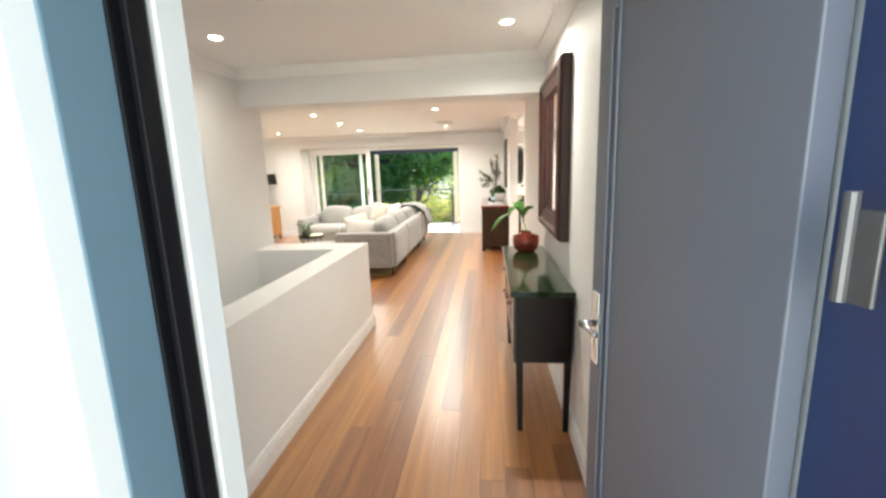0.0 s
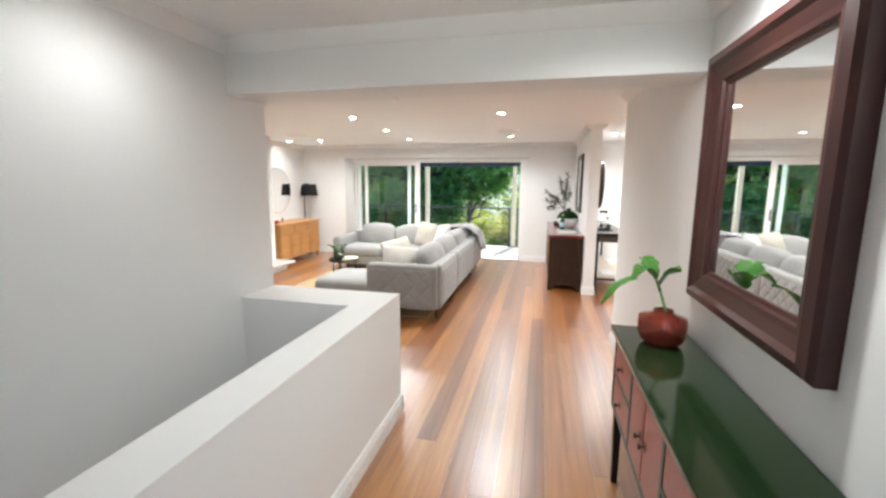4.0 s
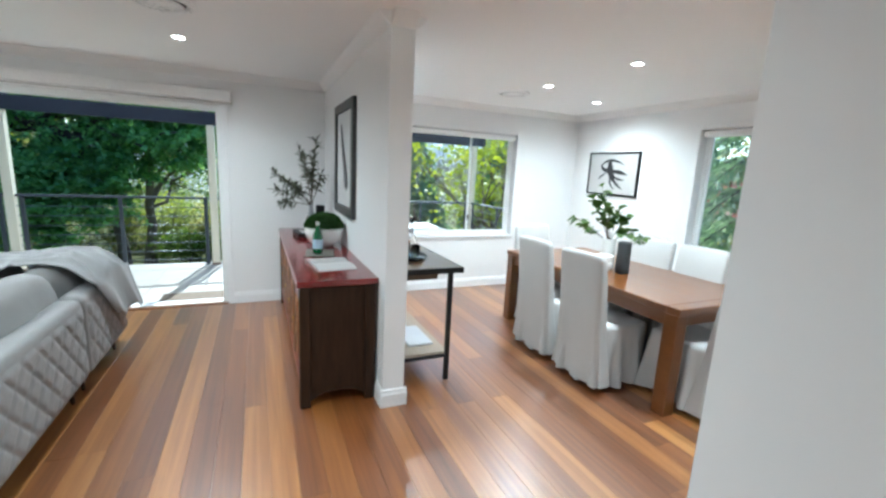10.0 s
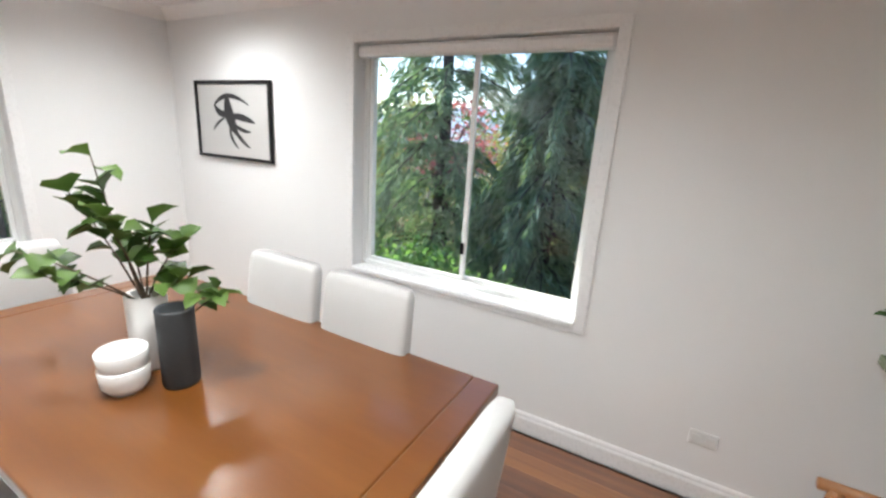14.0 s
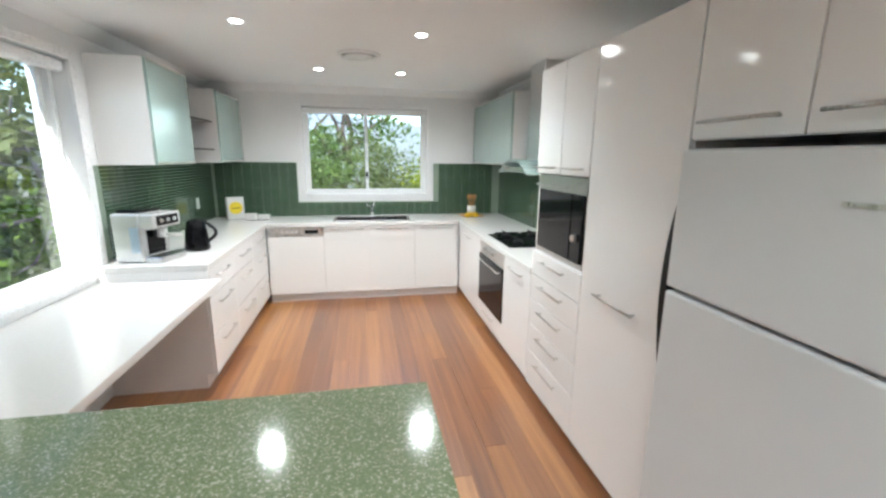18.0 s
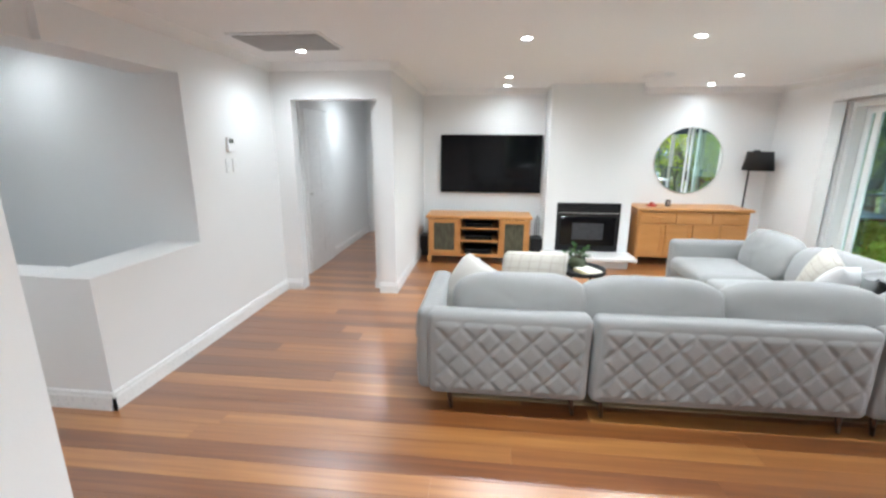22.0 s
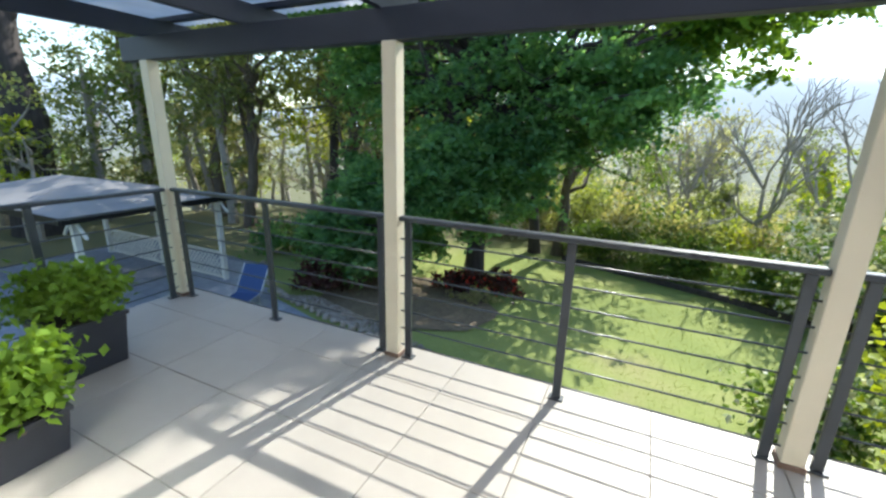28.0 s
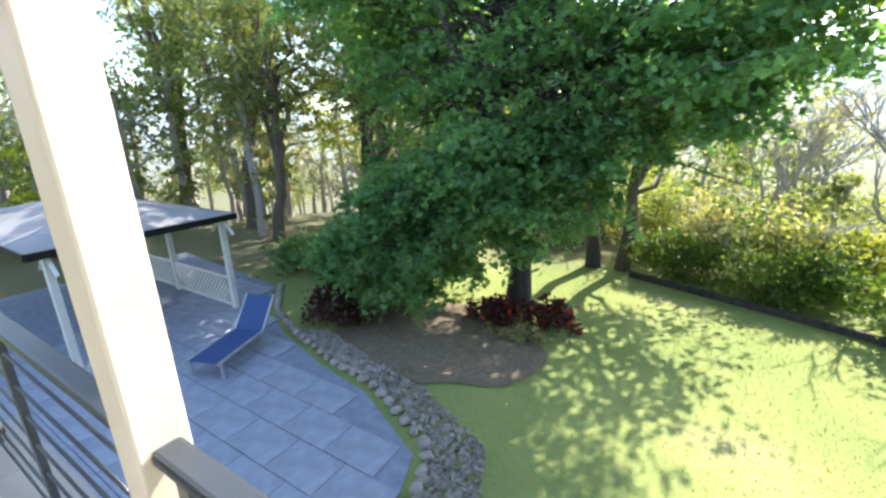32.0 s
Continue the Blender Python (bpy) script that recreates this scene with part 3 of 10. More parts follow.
# ---- front door ----
DOORM = plain("blue_grey_door_paint", (0.14, 0.155, 0.20), 0.42, vary=0.04, scale=2)
fd = thing("front_door", "blue-grey panelled front door standing open", "door", (XH - 0.03, -6.955, 0.006), 97.0)
fd["kind"] = "structure"
boxpart("slab", (0, 0.73, -0.02, 0.02, 0, 2.08), DOORM, fd, bev=0.003)
for s in (-1, 1):
    a, b = sorted((s * 0.0205, s * 0.028))
    for u0, u1, v0, v1 in ((0.585, 0.597, 0.16, 1.92), (0.627, 0.639, 0.16, 1.92), (0.597, 0.627, 0.16, 0.172), (0.597, 0.627, 1.908, 1.92)):
        boxpart("panel_bead", (u0, u1, a, b, v0, v1), DOORM, fd, bev=0.003)
HINGEM = plain("dull_hinge_steel", (0.2, 0.2, 0.21), 0.6, metal=1, vary=0.15, scale=30)
CHR = plain("satin_chrome", (0.62, 0.62, 0.64), 0.22, metal=1, vary=0.03)
lk = boxpart("lock_plate", (0.645, 0.695, 0.0205, 0.032, 0.9, 1.13), CHR, fd, "satin chrome lock plate", bev=0.004)
bm = bmesh.new()
tube(bm, (0.67, 0.032, 1.03), (0.67, 0.075, 1.03), 0.011, 0.011, 12)
tube(bm, (0.675, 0.072, 1.03), (0.56, 0.07, 1.035), 0.010, 0.008, 12)
part("door_handle", bm, CHR, lk, smooth=True)
for z in (0.25, 1.34):
    boxpart("hinge", (-0.115, -0.085, 0.0205, 0.0265, z, z + 0.11), HINGEM, fd, bev=0.002)
    bm = bmesh.new()
    tube(bm, (-0.08, 0.03, z), (-0.08, 0.03, z + 0.13), 0.008, 0.008, 10)
    part("hinge_pin", bm, HINGEM, fd)
fr = thing("front_door_frame", "black and blue-grey front door frame", "door frame")
fr["kind"] = "structure"
FRAMEB = plain("black_frame_paint", (0.006, 0.006, 0.008), 0.5, vary=0.2, spec=0.15)
BLUEF = plain("blue_frame_paint", (0.014, 0.035, 0.12), 0.4, vary=0.06)
for d, m in (((-0.88, -0.795, -7.085, -7.0225, 0, 2.16), FRAMEB), ((-0.7945, -0.783, -7.07, -7.04, 0, 2.16), FRAMEB),
             ((-0.9, -0.786, -7.0215, -6.965, 0, 2.17), WALL), ((-0.87, -0.797, -7.165, -7.0855, -0.02, 2.16), plain("grey_blue_architrave", (0.13, 0.21, 0.27), 0.5)),
             ((XH - 0.012, XH + 0.085, YF0 - 0.2, -6.965, 0, 2.16), BLUEF), ((-0.795, XH + 0.02, YF0 - 0.2, YF0 - 0.0, 2.1, 2.16), BLACK),
             ((-0.785, XH - 0.02, YF0 + 0.0055, YF0 + 0.02, 2.1, 2.16), TRIM)):
    boxpart("frame_side", d, m, fr, bev=0.003)
bm = bmesh.new()
tube(bm, (-0.79, YF0 - 0.12, 0.86), (-0.74, YF0 - 0.16, 0.86), 0.02, 0.018, 12)
box(bm, -0.795, -0.78, YF0 - 0.15, YF0 - 0.08, 0.78, 0.94)
part("strike_latch", bm, CHR, fr, "steel strike latch")
sill = boxpart("door_sill", (-0.795, XH + 0.02, YF0 - 0.2, YF0 + 0.0, -0.03, 0.0), BLACK, fr)
wall("wall_porch", "x", -1.05, -0.84, YF0 - 1.9, YF0 - 0.1365, -0.1, ZC, material=plain("porch_render", (0.72, 0.77, 0.78), 0.8, vary=0.04))
pf = boxpart("porch_floor", (-2.5, 2.2, YF0 - 2.2, YF0 - 0.2, -0.16, -0.03), DECKT, bev=0)
tagged(pf, "tiled entry porch floor", "floor", kind="structure")


# ---- soft shapes ----
def pillow_mesh(name, w, d, h, material, n=14, plump=2.4, crease=0.0):
    """A stuffed cushion: w along x, d along y, h thick, its centre at the origin."""
    bm = bmesh.new()
    top, bot = {}, {}
    for i in range(n + 1):
        for j in range(n + 1):
            u, v = 2 * i / n - 1, 2 * j / n - 1
            edge = (1 - abs(u) ** plump) * (1 - abs(v) ** plump)
            pinch = 1 - 0.05 * (u * u + v * v) + 0.06 * (abs(u * v)) ** 2
            x, y = u * w / 2 * pinch, v * d / 2 * pinch
            wob = 0.012 * noise.noise(Vector((u * 2.1 + w * 7, v * 2.1, h * 9)))
            z = h / 2 * max(edge, 0) ** 0.5 + wob * edge
            top[i, j] = bm.verts.new((x, y, z))
            bot[i, j] = top[i, j] if i in (0, n) or j in (0, n) else bm.verts.new((x, y, -z))
    for i in range(n):
        for j in range(n):
            for g in (top, bot):
                q = [g[i, j], g[i + 1, j], g[i + 1, j + 1], g[i, j + 1]]
                bm.faces.new(q)
    me = mesh(name, bm, material)
    for p in me.polygons:
        p.use_smooth = True
    return me


def puff_mesh(name, w, d, h, material, seed=0.0):
    """An overstuffed cushion with rounded edges: w along x, d along y, h thick, its centre at the origin."""
    bm = bmesh.new()
    bmesh.ops.create_uvsphere(bm, u_segments=40, v_segments=22, radius=1.0)
    for v in bm.verts:
        c = v.co.copy()
        k = (abs(c.x) ** 4.2 + abs(c.y) ** 3.2 + abs(c.z) ** 2.3) ** (-1 / 3.2)
        c *= k
        wr = 0.03 * noise.noise(Vector((c.x * 2.2 + seed, c.y * 2.6, c.z * 2))) + 0.016 * noise.noise(Vector((c.x * 7, c.y * 5 + seed, c.z * 4)))
        droop = -0.07 * c.x * c.x * (1 if c.y > 0 else 0.3) * c.y
        v.co = Vector((c.x * w / 2 * (1 + wr * 0.4), (c.y + droop) * d / 2 * (1 + wr), c.z * h / 2 * (1 + wr * 2)))
    me = mesh(name, bm, material)
    for p in me.polygons:
        p.use_smooth = True
    return me


def soft_box(bm, x0, x1, y0, y1, z0, z1, r=0.05, n=8, sag=0.0):
    """An upholstered block with rounded edges and a slightly crowned top."""
    res = 10
    pts = {}
    hx, hy, hz = (x1 - x0) / 2, (y1 - y0) / 2, (z1 - z0) / 2
    c = Vector(((x0 + x1) / 2, (y0 + y1) / 2, (z0 + z1) / 2))
    r = min(r, hx * 0.95, hy * 0.95, hz * 0.95)

    def vert(key, p):
        k = tuple(round(v, 5) for v in p)
        if k not in pts:
            q = Vector((max(-hx + r, min(hx - r, p[0])), max(-hy + r, min(hy - r, p[1])), max(-hz + r, min(hz - r, p[2]))))
            d = Vector(p) - q
            if d.length > 1e-6:
                d.normalize()
                q += d * r
            bulge = sag * (1 - (p[0] / hx) ** 2) * (1 - (p[1] / hy) ** 2)
            if p[2] > hz * 0.5:
                q.z += bulge
            q += Vector((1, 1, 1)) * 0.004 * noise.noise(Vector(p) * 5 + c * 3)
            pts[k] = bm.verts.new(c + q)
        return pts[k]

    def steps(h):
        inner = max(1, int((2 * h - 2 * r) / 0.12))
        e = [-h, -h + r * 0.3, -h + r * 0.65, -h + r]
        m = [-h + r + (2 * h - 2 * r) * i / inner for i in range(1, inner)]
        return e + m + [h - r, h - r * 0.65, h - r * 0.3, h]

    sx, sy, sz = steps(hx), steps(hy), steps(hz)
    for a, b, ca, cb, fixed in ((sx, sy, 0, 1, hz), (sx, sz, 0, 2, hy), (sy, sz, 1, 2, hx)):
        third = 3 - ca - cb
        for s in (-1, 1):
            for i in range(len(a) - 1):
                for j in range(len(b) - 1):
                    q = []
                    for u, v in ((a[i], b[j]), (a[i + 1], b[j]), (a[i + 1], b[j + 1]), (a[i], b[j + 1])):
                        p = [0, 0, 0]
                        p[ca], p[cb], p[third] = u, v, s * fixed
                        w = vert(None, p)
                        if w not in q:
                            q.append(w)
                    if len(q) > 2:
                        try:
                            bm.faces.new(q)
                        except ValueError:
                            pass


def soft(name, dims, material, parent=None, label="", r=0.05, sag=0.0):
    bm = bmesh.new()
    soft_box(bm, *dims, r=r, sag=sag)
    return part(name, bm, material, parent, label, smooth=True)


def quilt_panel(bm, x, y0, y1, z0, z1, depth=0.014, cell=0.16, thick=0.03, facing=1):
    """A panel in the plane x, quilted in diamonds, with stitched valleys."""
    ny, nz = max(8, int((y1 - y0) / 0.011)), max(8, int((z1 - z0) / 0.011))
    g = {}
    for i in range(ny + 1):
        for j in range(nz + 1):
            y, z = y0 + (y1 - y0) * i / ny, z0 + (z1 - z0) * j / nz
            a, b = (y + z * 0.95) / cell, (y - z * 0.95) / cell
            da, db = abs(a - round(a)), abs(b - round(b))
            h = min(1, min(da, db) / 0.15) ** 0.7
            edge = min(1, min(y - y0, y1 - y, z - z0, z1 - z) / 0.03)
            g[i, j] = bm.verts.new((x + facing * (depth * h * edge - 0.004 + 0.004 * edge), y, z))
    for i in range(ny):
        for j in range(nz):
            bm.faces.new((g[i, j], g[i + 1, j], g[i + 1, j + 1], g[i, j + 1]))


# ---- living room ----
SX = -1.70    # back of the long sofa
SY0, SYA, SYB, SY1 = -1.72, -0.78, 0.71, 1.58
SF = SX - 0.93
SW = -4.30
LEGM = plain("bronze_leg_metal", (0.12, 0.08, 0.06), 0.3, metal=0.9)


def sofa():
    s = thing("sectional_sofa", "light grey fabric corner sofa with diamond-quilted backs", "sofa", (0, 0, 0))
    for i, (a, b) in enumerate(((SY0, SYA), (SYA + 0.015, SYB), (SYB + 0.015, SY1))):
        f = soft("back_frame", (SX - 0.16, SX - 0.012, a, b, 0.14, 0.665), FABRIC, s, r=0.045)
        bm = bmesh.new()
        quilt_panel(bm, SX - 0.012, a + 0.03, b - 0.03, 0.17, 0.62)
        part("quilted_panel", bm, FABRIC, f, "diamond-stitched grey cloth panel", smooth=True)
        soft("seat_base", (SF + 0.02, SX - 0.15, a, b, 0.14, 0.30), FABRIC, s, r=0.03)
    f = soft("arm", (SF + 0.03, SX - 0.05, SY0 - 0.07, SY0 + 0.07, 0.14, 0.665), FABRIC, s, r=0.05)
    bm = bmesh.new()
    quilt_panel(bm, 0, SF + 0.07, SX - 0.09, 0.18, 0.62, depth=0.014)
    o = part("quilted_panel", bm, FABRIC, f, "diamond-stitched grey cloth panel", smooth=True)
    o.matrix_basis = pose(0, SY0 - 0.068, 0, 0, 0, -90)
    # seat cushions
    soft("chaise_cushion", (-3.30, SX - 0.3, SY0 - 0.05, -1.0, 0.2, 0.43), FABRIC, s, r=0.07, sag=0.02)
    soft("chaise_base", (-3.28, SF + 0.05, SY0 - 0.05, -1.02, 0.13, 0.24), FABRIC, s, r=0.04)
    soft("seat_cushion", (SF, SX - 0.3, -0.99, -0.16, 0.28, 0.44), FABRIC, s, r=0.07, sag=0.02)
    soft("seat_cushion", (SF, SX - 0.3, -0.15, 0.64, 0.28, 0.44), FABRIC, s, r=0.07, sag=0.02)
    # back cushions along the long side
    for a, b, ht in ((-1.56, -0.80, 0.40), (-0.80, -0.02, 0.40), (0.0, 0.84, 0.40), (0.88, 1.30, 0.36)):
        me = puff_mesh("back_cushion", b - a + 0.05, ht + 0.02, 0.27, FABRIC, a * 3.1)
        o = new("back_cushion", me)
        o.parent = s
        o.matrix_basis = pose(SX - 0.26, (a + b) / 2, 0.635, 0, 0, 0) @ pose(0, 0, 0, 0, 0, 90) @ pose(0, 0, 0, 74, 0, 0)
    # short side
    y0, y1 = 0.60, SY1
    soft("back_frame", (SW + 0.05, SX - 0.17, y1 - 0.16, y1 - 0.02, 0.14, 0.66), FABRIC, s, r=0.045)
    soft("seat_base", (SW + 0.04, SF + 0.02, y0 + 0.04, y1 - 0.15, 0.14, 0.30), FABRIC, s, r=0.03)
    soft("arm", (SW, SW + 0.16, y0 + 0.03, y1 - 0.03, 0.14, 0.62), FABRIC, s, r=0.06)
    mid = (SW + 0.16 + SF - 0.02) / 2
    soft("seat_cushion", (SW + 0.15, mid, y0, y1 - 0.3, 0.28, 0.45), FABRIC, s, r=0.07, sag=0.02)
    soft("seat_cushion", (mid + 0.01, SF + 0.5, y0, y1 - 0.3, 0.28, 0.45), FABRIC, s, r=0.07, sag=0.02)
    for a, b in ((SW + 0.3, mid + 0.06), (mid + 0.08, SF + 0.4)):
        o = new("back_cushion", puff_mesh("back_cushion", b - a + 0.02, 0.46, 0.25, FABRIC, a * 2.3))
        o.parent = s
        o.matrix_basis = pose((a + b) / 2, y1 - 0.27, 0.60, 72, 0, 0)
    for x, y in ((SX - 0.1, SY0 + 0.12), (SX - 0.1, SYA - 0.08), (SX - 0.1, SYA + 0.09), (SX - 0.1, SYB - 0.08), (SX - 0.1, SYB + 0.1), (SX - 0.1, SY1 - 0.1),
                 (-3.18, SY0), (-3.18, -1.1), (SW + 0.08, y0 + 0.12), (SW + 0.08, y1 - 0.12), (SF + 0.1, y0 + 0.1)):
        bm = bmesh.new()
        tube(bm, (x, y, 0.15), (x, y + 0.02, 0.0), 0.02, 0.011, 8)
        part("leg", bm, LEGM, s, "slim bronze metal leg", smooth=True)
    return s


sofa()


def cushion(label, at, rot, size=0.5, material=None, lines=False):
    o = new("scatter_cushion", pillow_mesh("scatter_cushion", size, size, 0.19, material or CREAM))
    o.matrix_basis = pose(*at, 0, 0, rot[2]) @ pose(0, 0, 0, rot[0], rot[1], 0)
    return tagged(o, label, "cushion", "cushions on the sofa")


def checked(name):
    m = bpy.data.materials.new(name)
    n, l, b = nodes_of(m)
    co = n.new("ShaderNodeTexCoord")
    acc = None
    for ax, sc in (("X", 13.0), ("Y", 19.0)):
        sp = n.new("ShaderNodeSeparateXYZ")
        l.new(co.outputs["Object"], sp.inputs[0])
        mul = n.new("ShaderNodeMath")
        mul.operation, mul.inputs[1].default_value = "MULTIPLY", sc
        l.new(sp.outputs[ax], mul.inputs[0])
        fr = n.new("ShaderNodeMath")
        fr.operation = "FRACT"
        l.new(mul.outputs[0], fr.inputs[0])
        lt = n.new("ShaderNodeMath")
        lt.operation, lt.inputs[1].default_value = "LESS_THAN", 0.05
        l.new(fr.outputs[0], lt.inputs[0])
        if acc:
            mx = n.new("ShaderNodeMath")
            mx.operation = "MAXIMUM"
            l.new(acc, mx.inputs[0])
            l.new(lt.outputs[0], mx.inputs[1])
            acc = mx.outputs[0]
        else:
            acc = lt.outputs[0]
    mix = n.new("ShaderNodeMix")
    mix.data_type = "RGBA"
    mix.inputs["A"].default_value, mix.inputs["B"].default_value = (0.40, 0.37, 0.325, 1), (0.23, 0.205, 0.18, 1)
    l.new(acc, mix.inputs["Factor"])
    l.new(mix.outputs["Result"], b.inputs["Base Color"])
    b.inputs["Roughness"].default_value = 0.9
    return m


CHECK = checked("checked_cloth")
cushion("plain cream linen cushion on the sofa", (-2.25, -1.50, 0.60), (62, 8, 35), 0.5)
cushion("cream cushion with thin grey check lines", (-2.42, -1.06, 0.62), (66, -6, 62), 0.52, CHECK)
cushion("cream check cushion leaning in the sofa corner", (-2.62, 0.98, 0.66), (72, 6, -28), 0.48, CHECK)
cushion("plain white cushion leaning in the sofa corner", (-2.32, 0.84, 0.65), (70, -8, -50), 0.48, SLIP)


def throw():
    """A grey blanket draped over the sofa's corner."""
    cloth = plain("grey_wool_throw", (0.2, 0.195, 0.195), 0.95, vary=0.08, scale=14, bump=0.4, bump_scale=260, sheen=0.4, spec=0.1)
    bm = bmesh.new()
    nx, ny = 84, 64
    g = {}
    for i in range(nx + 1):
        for j in range(ny + 1):
            u, v = i / nx, j / ny
            x = SX - 0.78 + 0.93 * u
            y = 1.04 + 0.58 * v - 0.24 * u * (1 - v)
            z = 0.86 - 0.10 * max(0, 0.55 - u) - 0.06 * abs(v - 0.4)
            if y > SY1 - 0.02:
                z -= (y - SY1 + 0.02) * 1.6
            over = x - (SX + 0.005)
            if over > 0:
                z = 0.71 - over * 2.5 * (0.8 + 0.2 * v)
                x = SX + 0.02 + 0.012 * math.sin(v * 11) + over * (0.15 + 0.45 * v)
                y += over * 2.4 * (1 - v)
            elif over > -0.2:
                z -= (0.2 + over) ** 2 * 3.2
            fold = 1 - abs(noise.noise(Vector((u * 5 + v * 2, v * 3 - u, 4.1))))
            z += 0.009 * math.sin(v * 9 + u * 3) + 0.03 * (fold ** 3 - 0.5) + 0.005 * noise.noise(Vector((u * 8, v * 8, 1.3)))
            if over > 0:
                z += 0.03 * noise.noise(Vector((v * 5, 0.3, 7.7)))
            g[i, j] = bm.verts.new((x, y, z))
    for i in range(nx):
        for j in range(ny):
            bm.faces.new((g[i, j], g[i + 1, j], g[i + 1, j + 1], g[i, j + 1]))
    o = part("throw_blanket", bm, cloth, smooth=True)
    md = o.modifiers.new("thick", "SOLIDIFY")
    md.thickness = 0.008
    return tagged(o, "grey wool throw draped over the sofa corner", "blanket")


throw()

# rug
RUGM = plain("sisal_rug", (0.42, 0.32, 0.19), 0.95, vary=0.12, scale=30, bump=0.8, bump_scale=160, stretch=(1, 3, 1), spec=0.1)
RUGE = plain("rug_border_tape", (0.36, 0.27, 0.16), 0.9, vary=0.1)
rug = thing("area_rug", "flat woven beige sisal rug on the floorboards", "rug", (0, 0, 0))
boxpart("weave", (-4.26, -1.95, -1.58, 1.20, 0.001, 0.009), RUGM, rug, bev=0)
for d in ((-4.30, -1.91, -1.62, -1.58), (-4.30, -1.91, 1.20, 1.24)):
    boxpart("border", (*d, 0.001, 0.011), RUGE, rug, bev=0.003)
for d in ((-4.30, -4.26, -1.58, 1.20), (-1.95, -1.91, -1.58, 1.20)):
    boxpart("border", (*d, 0.001, 0.011), RUGE, rug, bev=0.003)


def leaf_mesh(name, leaves, material, fold=0.25):
    """Leaves as folded blades: each (base, direction, up, length, width)."""
    vs, fs = [], []
    for base, d, up, ln, w in leaves:
        side = d.cross(up)
        if side.length < 1e-4:
            continue
        side.normalize()
        up2 = side.cross(d).normalized()
        k = len(vs)
        m1, m2 = base + d * ln * 0.4, base + d * ln * 0.8 - up2 * ln * 0.1
        vs += [base, m1 + side * w / 2 + up2 * w * fold, m1, m1 - side * w / 2 + up2 * w * fold,
               m2 + side * w * 0.33 + up2 * w * fold * 0.7, m2, m2 - side * w * 0.33 + up2 * w * fold * 0.7, base + d * ln - up2 * ln * 0.22]
        fs += [(k, k + 1, k + 2), (k, k + 2, k + 3), (k + 1, k + 4, k + 5, k + 2), (k + 2, k + 5, k + 6, k + 3), (k + 4, k + 7, k + 5), (k + 5, k + 7, k + 6)]
    me = bpy.data.meshes.new(name)
    me.from_pydata([tuple(v) for v in vs], [], fs)
    me.materials.append(material)
    for p in me.polygons:
        p.use_smooth = True
    return me


def leafy(name, dark, light, trans=0.25, rough=0.5):
    m = bpy.data.materials.new(name)
    n, l, b = nodes_of(m)
    geo = n.new("ShaderNodeNewGeometry")
    ramp = n.new("ShaderNodeValToRGB")
    ramp.color_ramp.elements[0].color = (*dark, 1)
    ramp.color_ramp.elements[1].color = (*light, 1)
    l.new(geo.outputs["Random Per Island"], ramp.inputs[0])
    l.new(ramp.outputs[0], b.inputs["Base Color"])
    b.inputs["Roughness"].default_value = rough
    b.inputs["Specular IOR Level"].default_value = 0.3
    if trans:
        tr = n.new("ShaderNodeBsdfTranslucent")
        l.new(ramp.outputs[0], tr.inputs[0])
        mix = n.new("ShaderNodeMixShader")
        mix.inputs[0].default_value = trans
        l.new(b.outputs[0], mix.inputs[1])
        l.new(tr.outputs[0], mix.inputs[2])
        l.new(mix.outputs[0], n["Material Output"].inputs[0])
    return m


GREEN = leafy("house_plant_leaf", (0.03, 0.09, 0.012), (0.08, 0.2, 0.03))
OLIVE = leafy("olive_branch_leaf", (0.045, 0.052, 0.036), (0.15, 0.16, 0.115), 0.1)
MOSS = leafy("box_ball_leaf", (0.012, 0.04, 0.008), (0.05, 0.12, 0.02), 0.15)
TWIG = plain("twig_bark", (0.1, 0.07, 0.045), 0.8, vary=0.2, scale=40)
rng = random.Random(5)


def unit(z0=-1.0, z1=1.0):
    z = rng.uniform(z0, z1)
    a = rng.uniform(0, 2 * math.pi)
    r = math.sqrt(max(0, 1 - z * z))
    return Vector((r * math.cos(a), r * math.sin(a), z))


def sprig(parent, base, tips, leaf, ln, w, n, twig_r=0.004, gap=0.3, material=None, spread=0.8, name="leaves"):
    """Branches from base to tips with leaves along each."""
    bm = bmesh.new()
    leaves = []
    for tip in tips:
        tip = Vector(tip)
        b = Vector(base)
        mid = (b + tip) / 2 + Vector((rng.uniform(-0.03, 0.03), rng.uniform(-0.03, 0.03), 0.04))
        prev = b
        for k in range(1, 7):
            t = k / 6
            p = b * (1 - t) ** 2 + mid * 2 * t * (1 - t) + tip * t * t
            tube(bm, prev, p, twig_r * (1.2 - 0.6 * t), twig_r * (1.05 - 0.6 * t), 6)
            prev = p
        for k in range(n):
            t = gap + (1 - gap) * (k + 0.5) / n
            p = b * (1 - t) ** 2 + mid * 2 * t * (1 - t) + tip * t * t
            along = ((tip - b).normalized() * 0.7 + unit() * spread).normalized()
            leaves.append((p, along, (Vector((0, 0, 1)) + unit() * 0.4).normalized(), ln * rng.uniform(0.7, 1.2), w * rng.uniform(0.8, 1.15)))
    part("twigs", bm, material or TWIG, parent, smooth=True)
    o = new(name, leaf_mesh(name, leaves, leaf))
    o.parent = parent


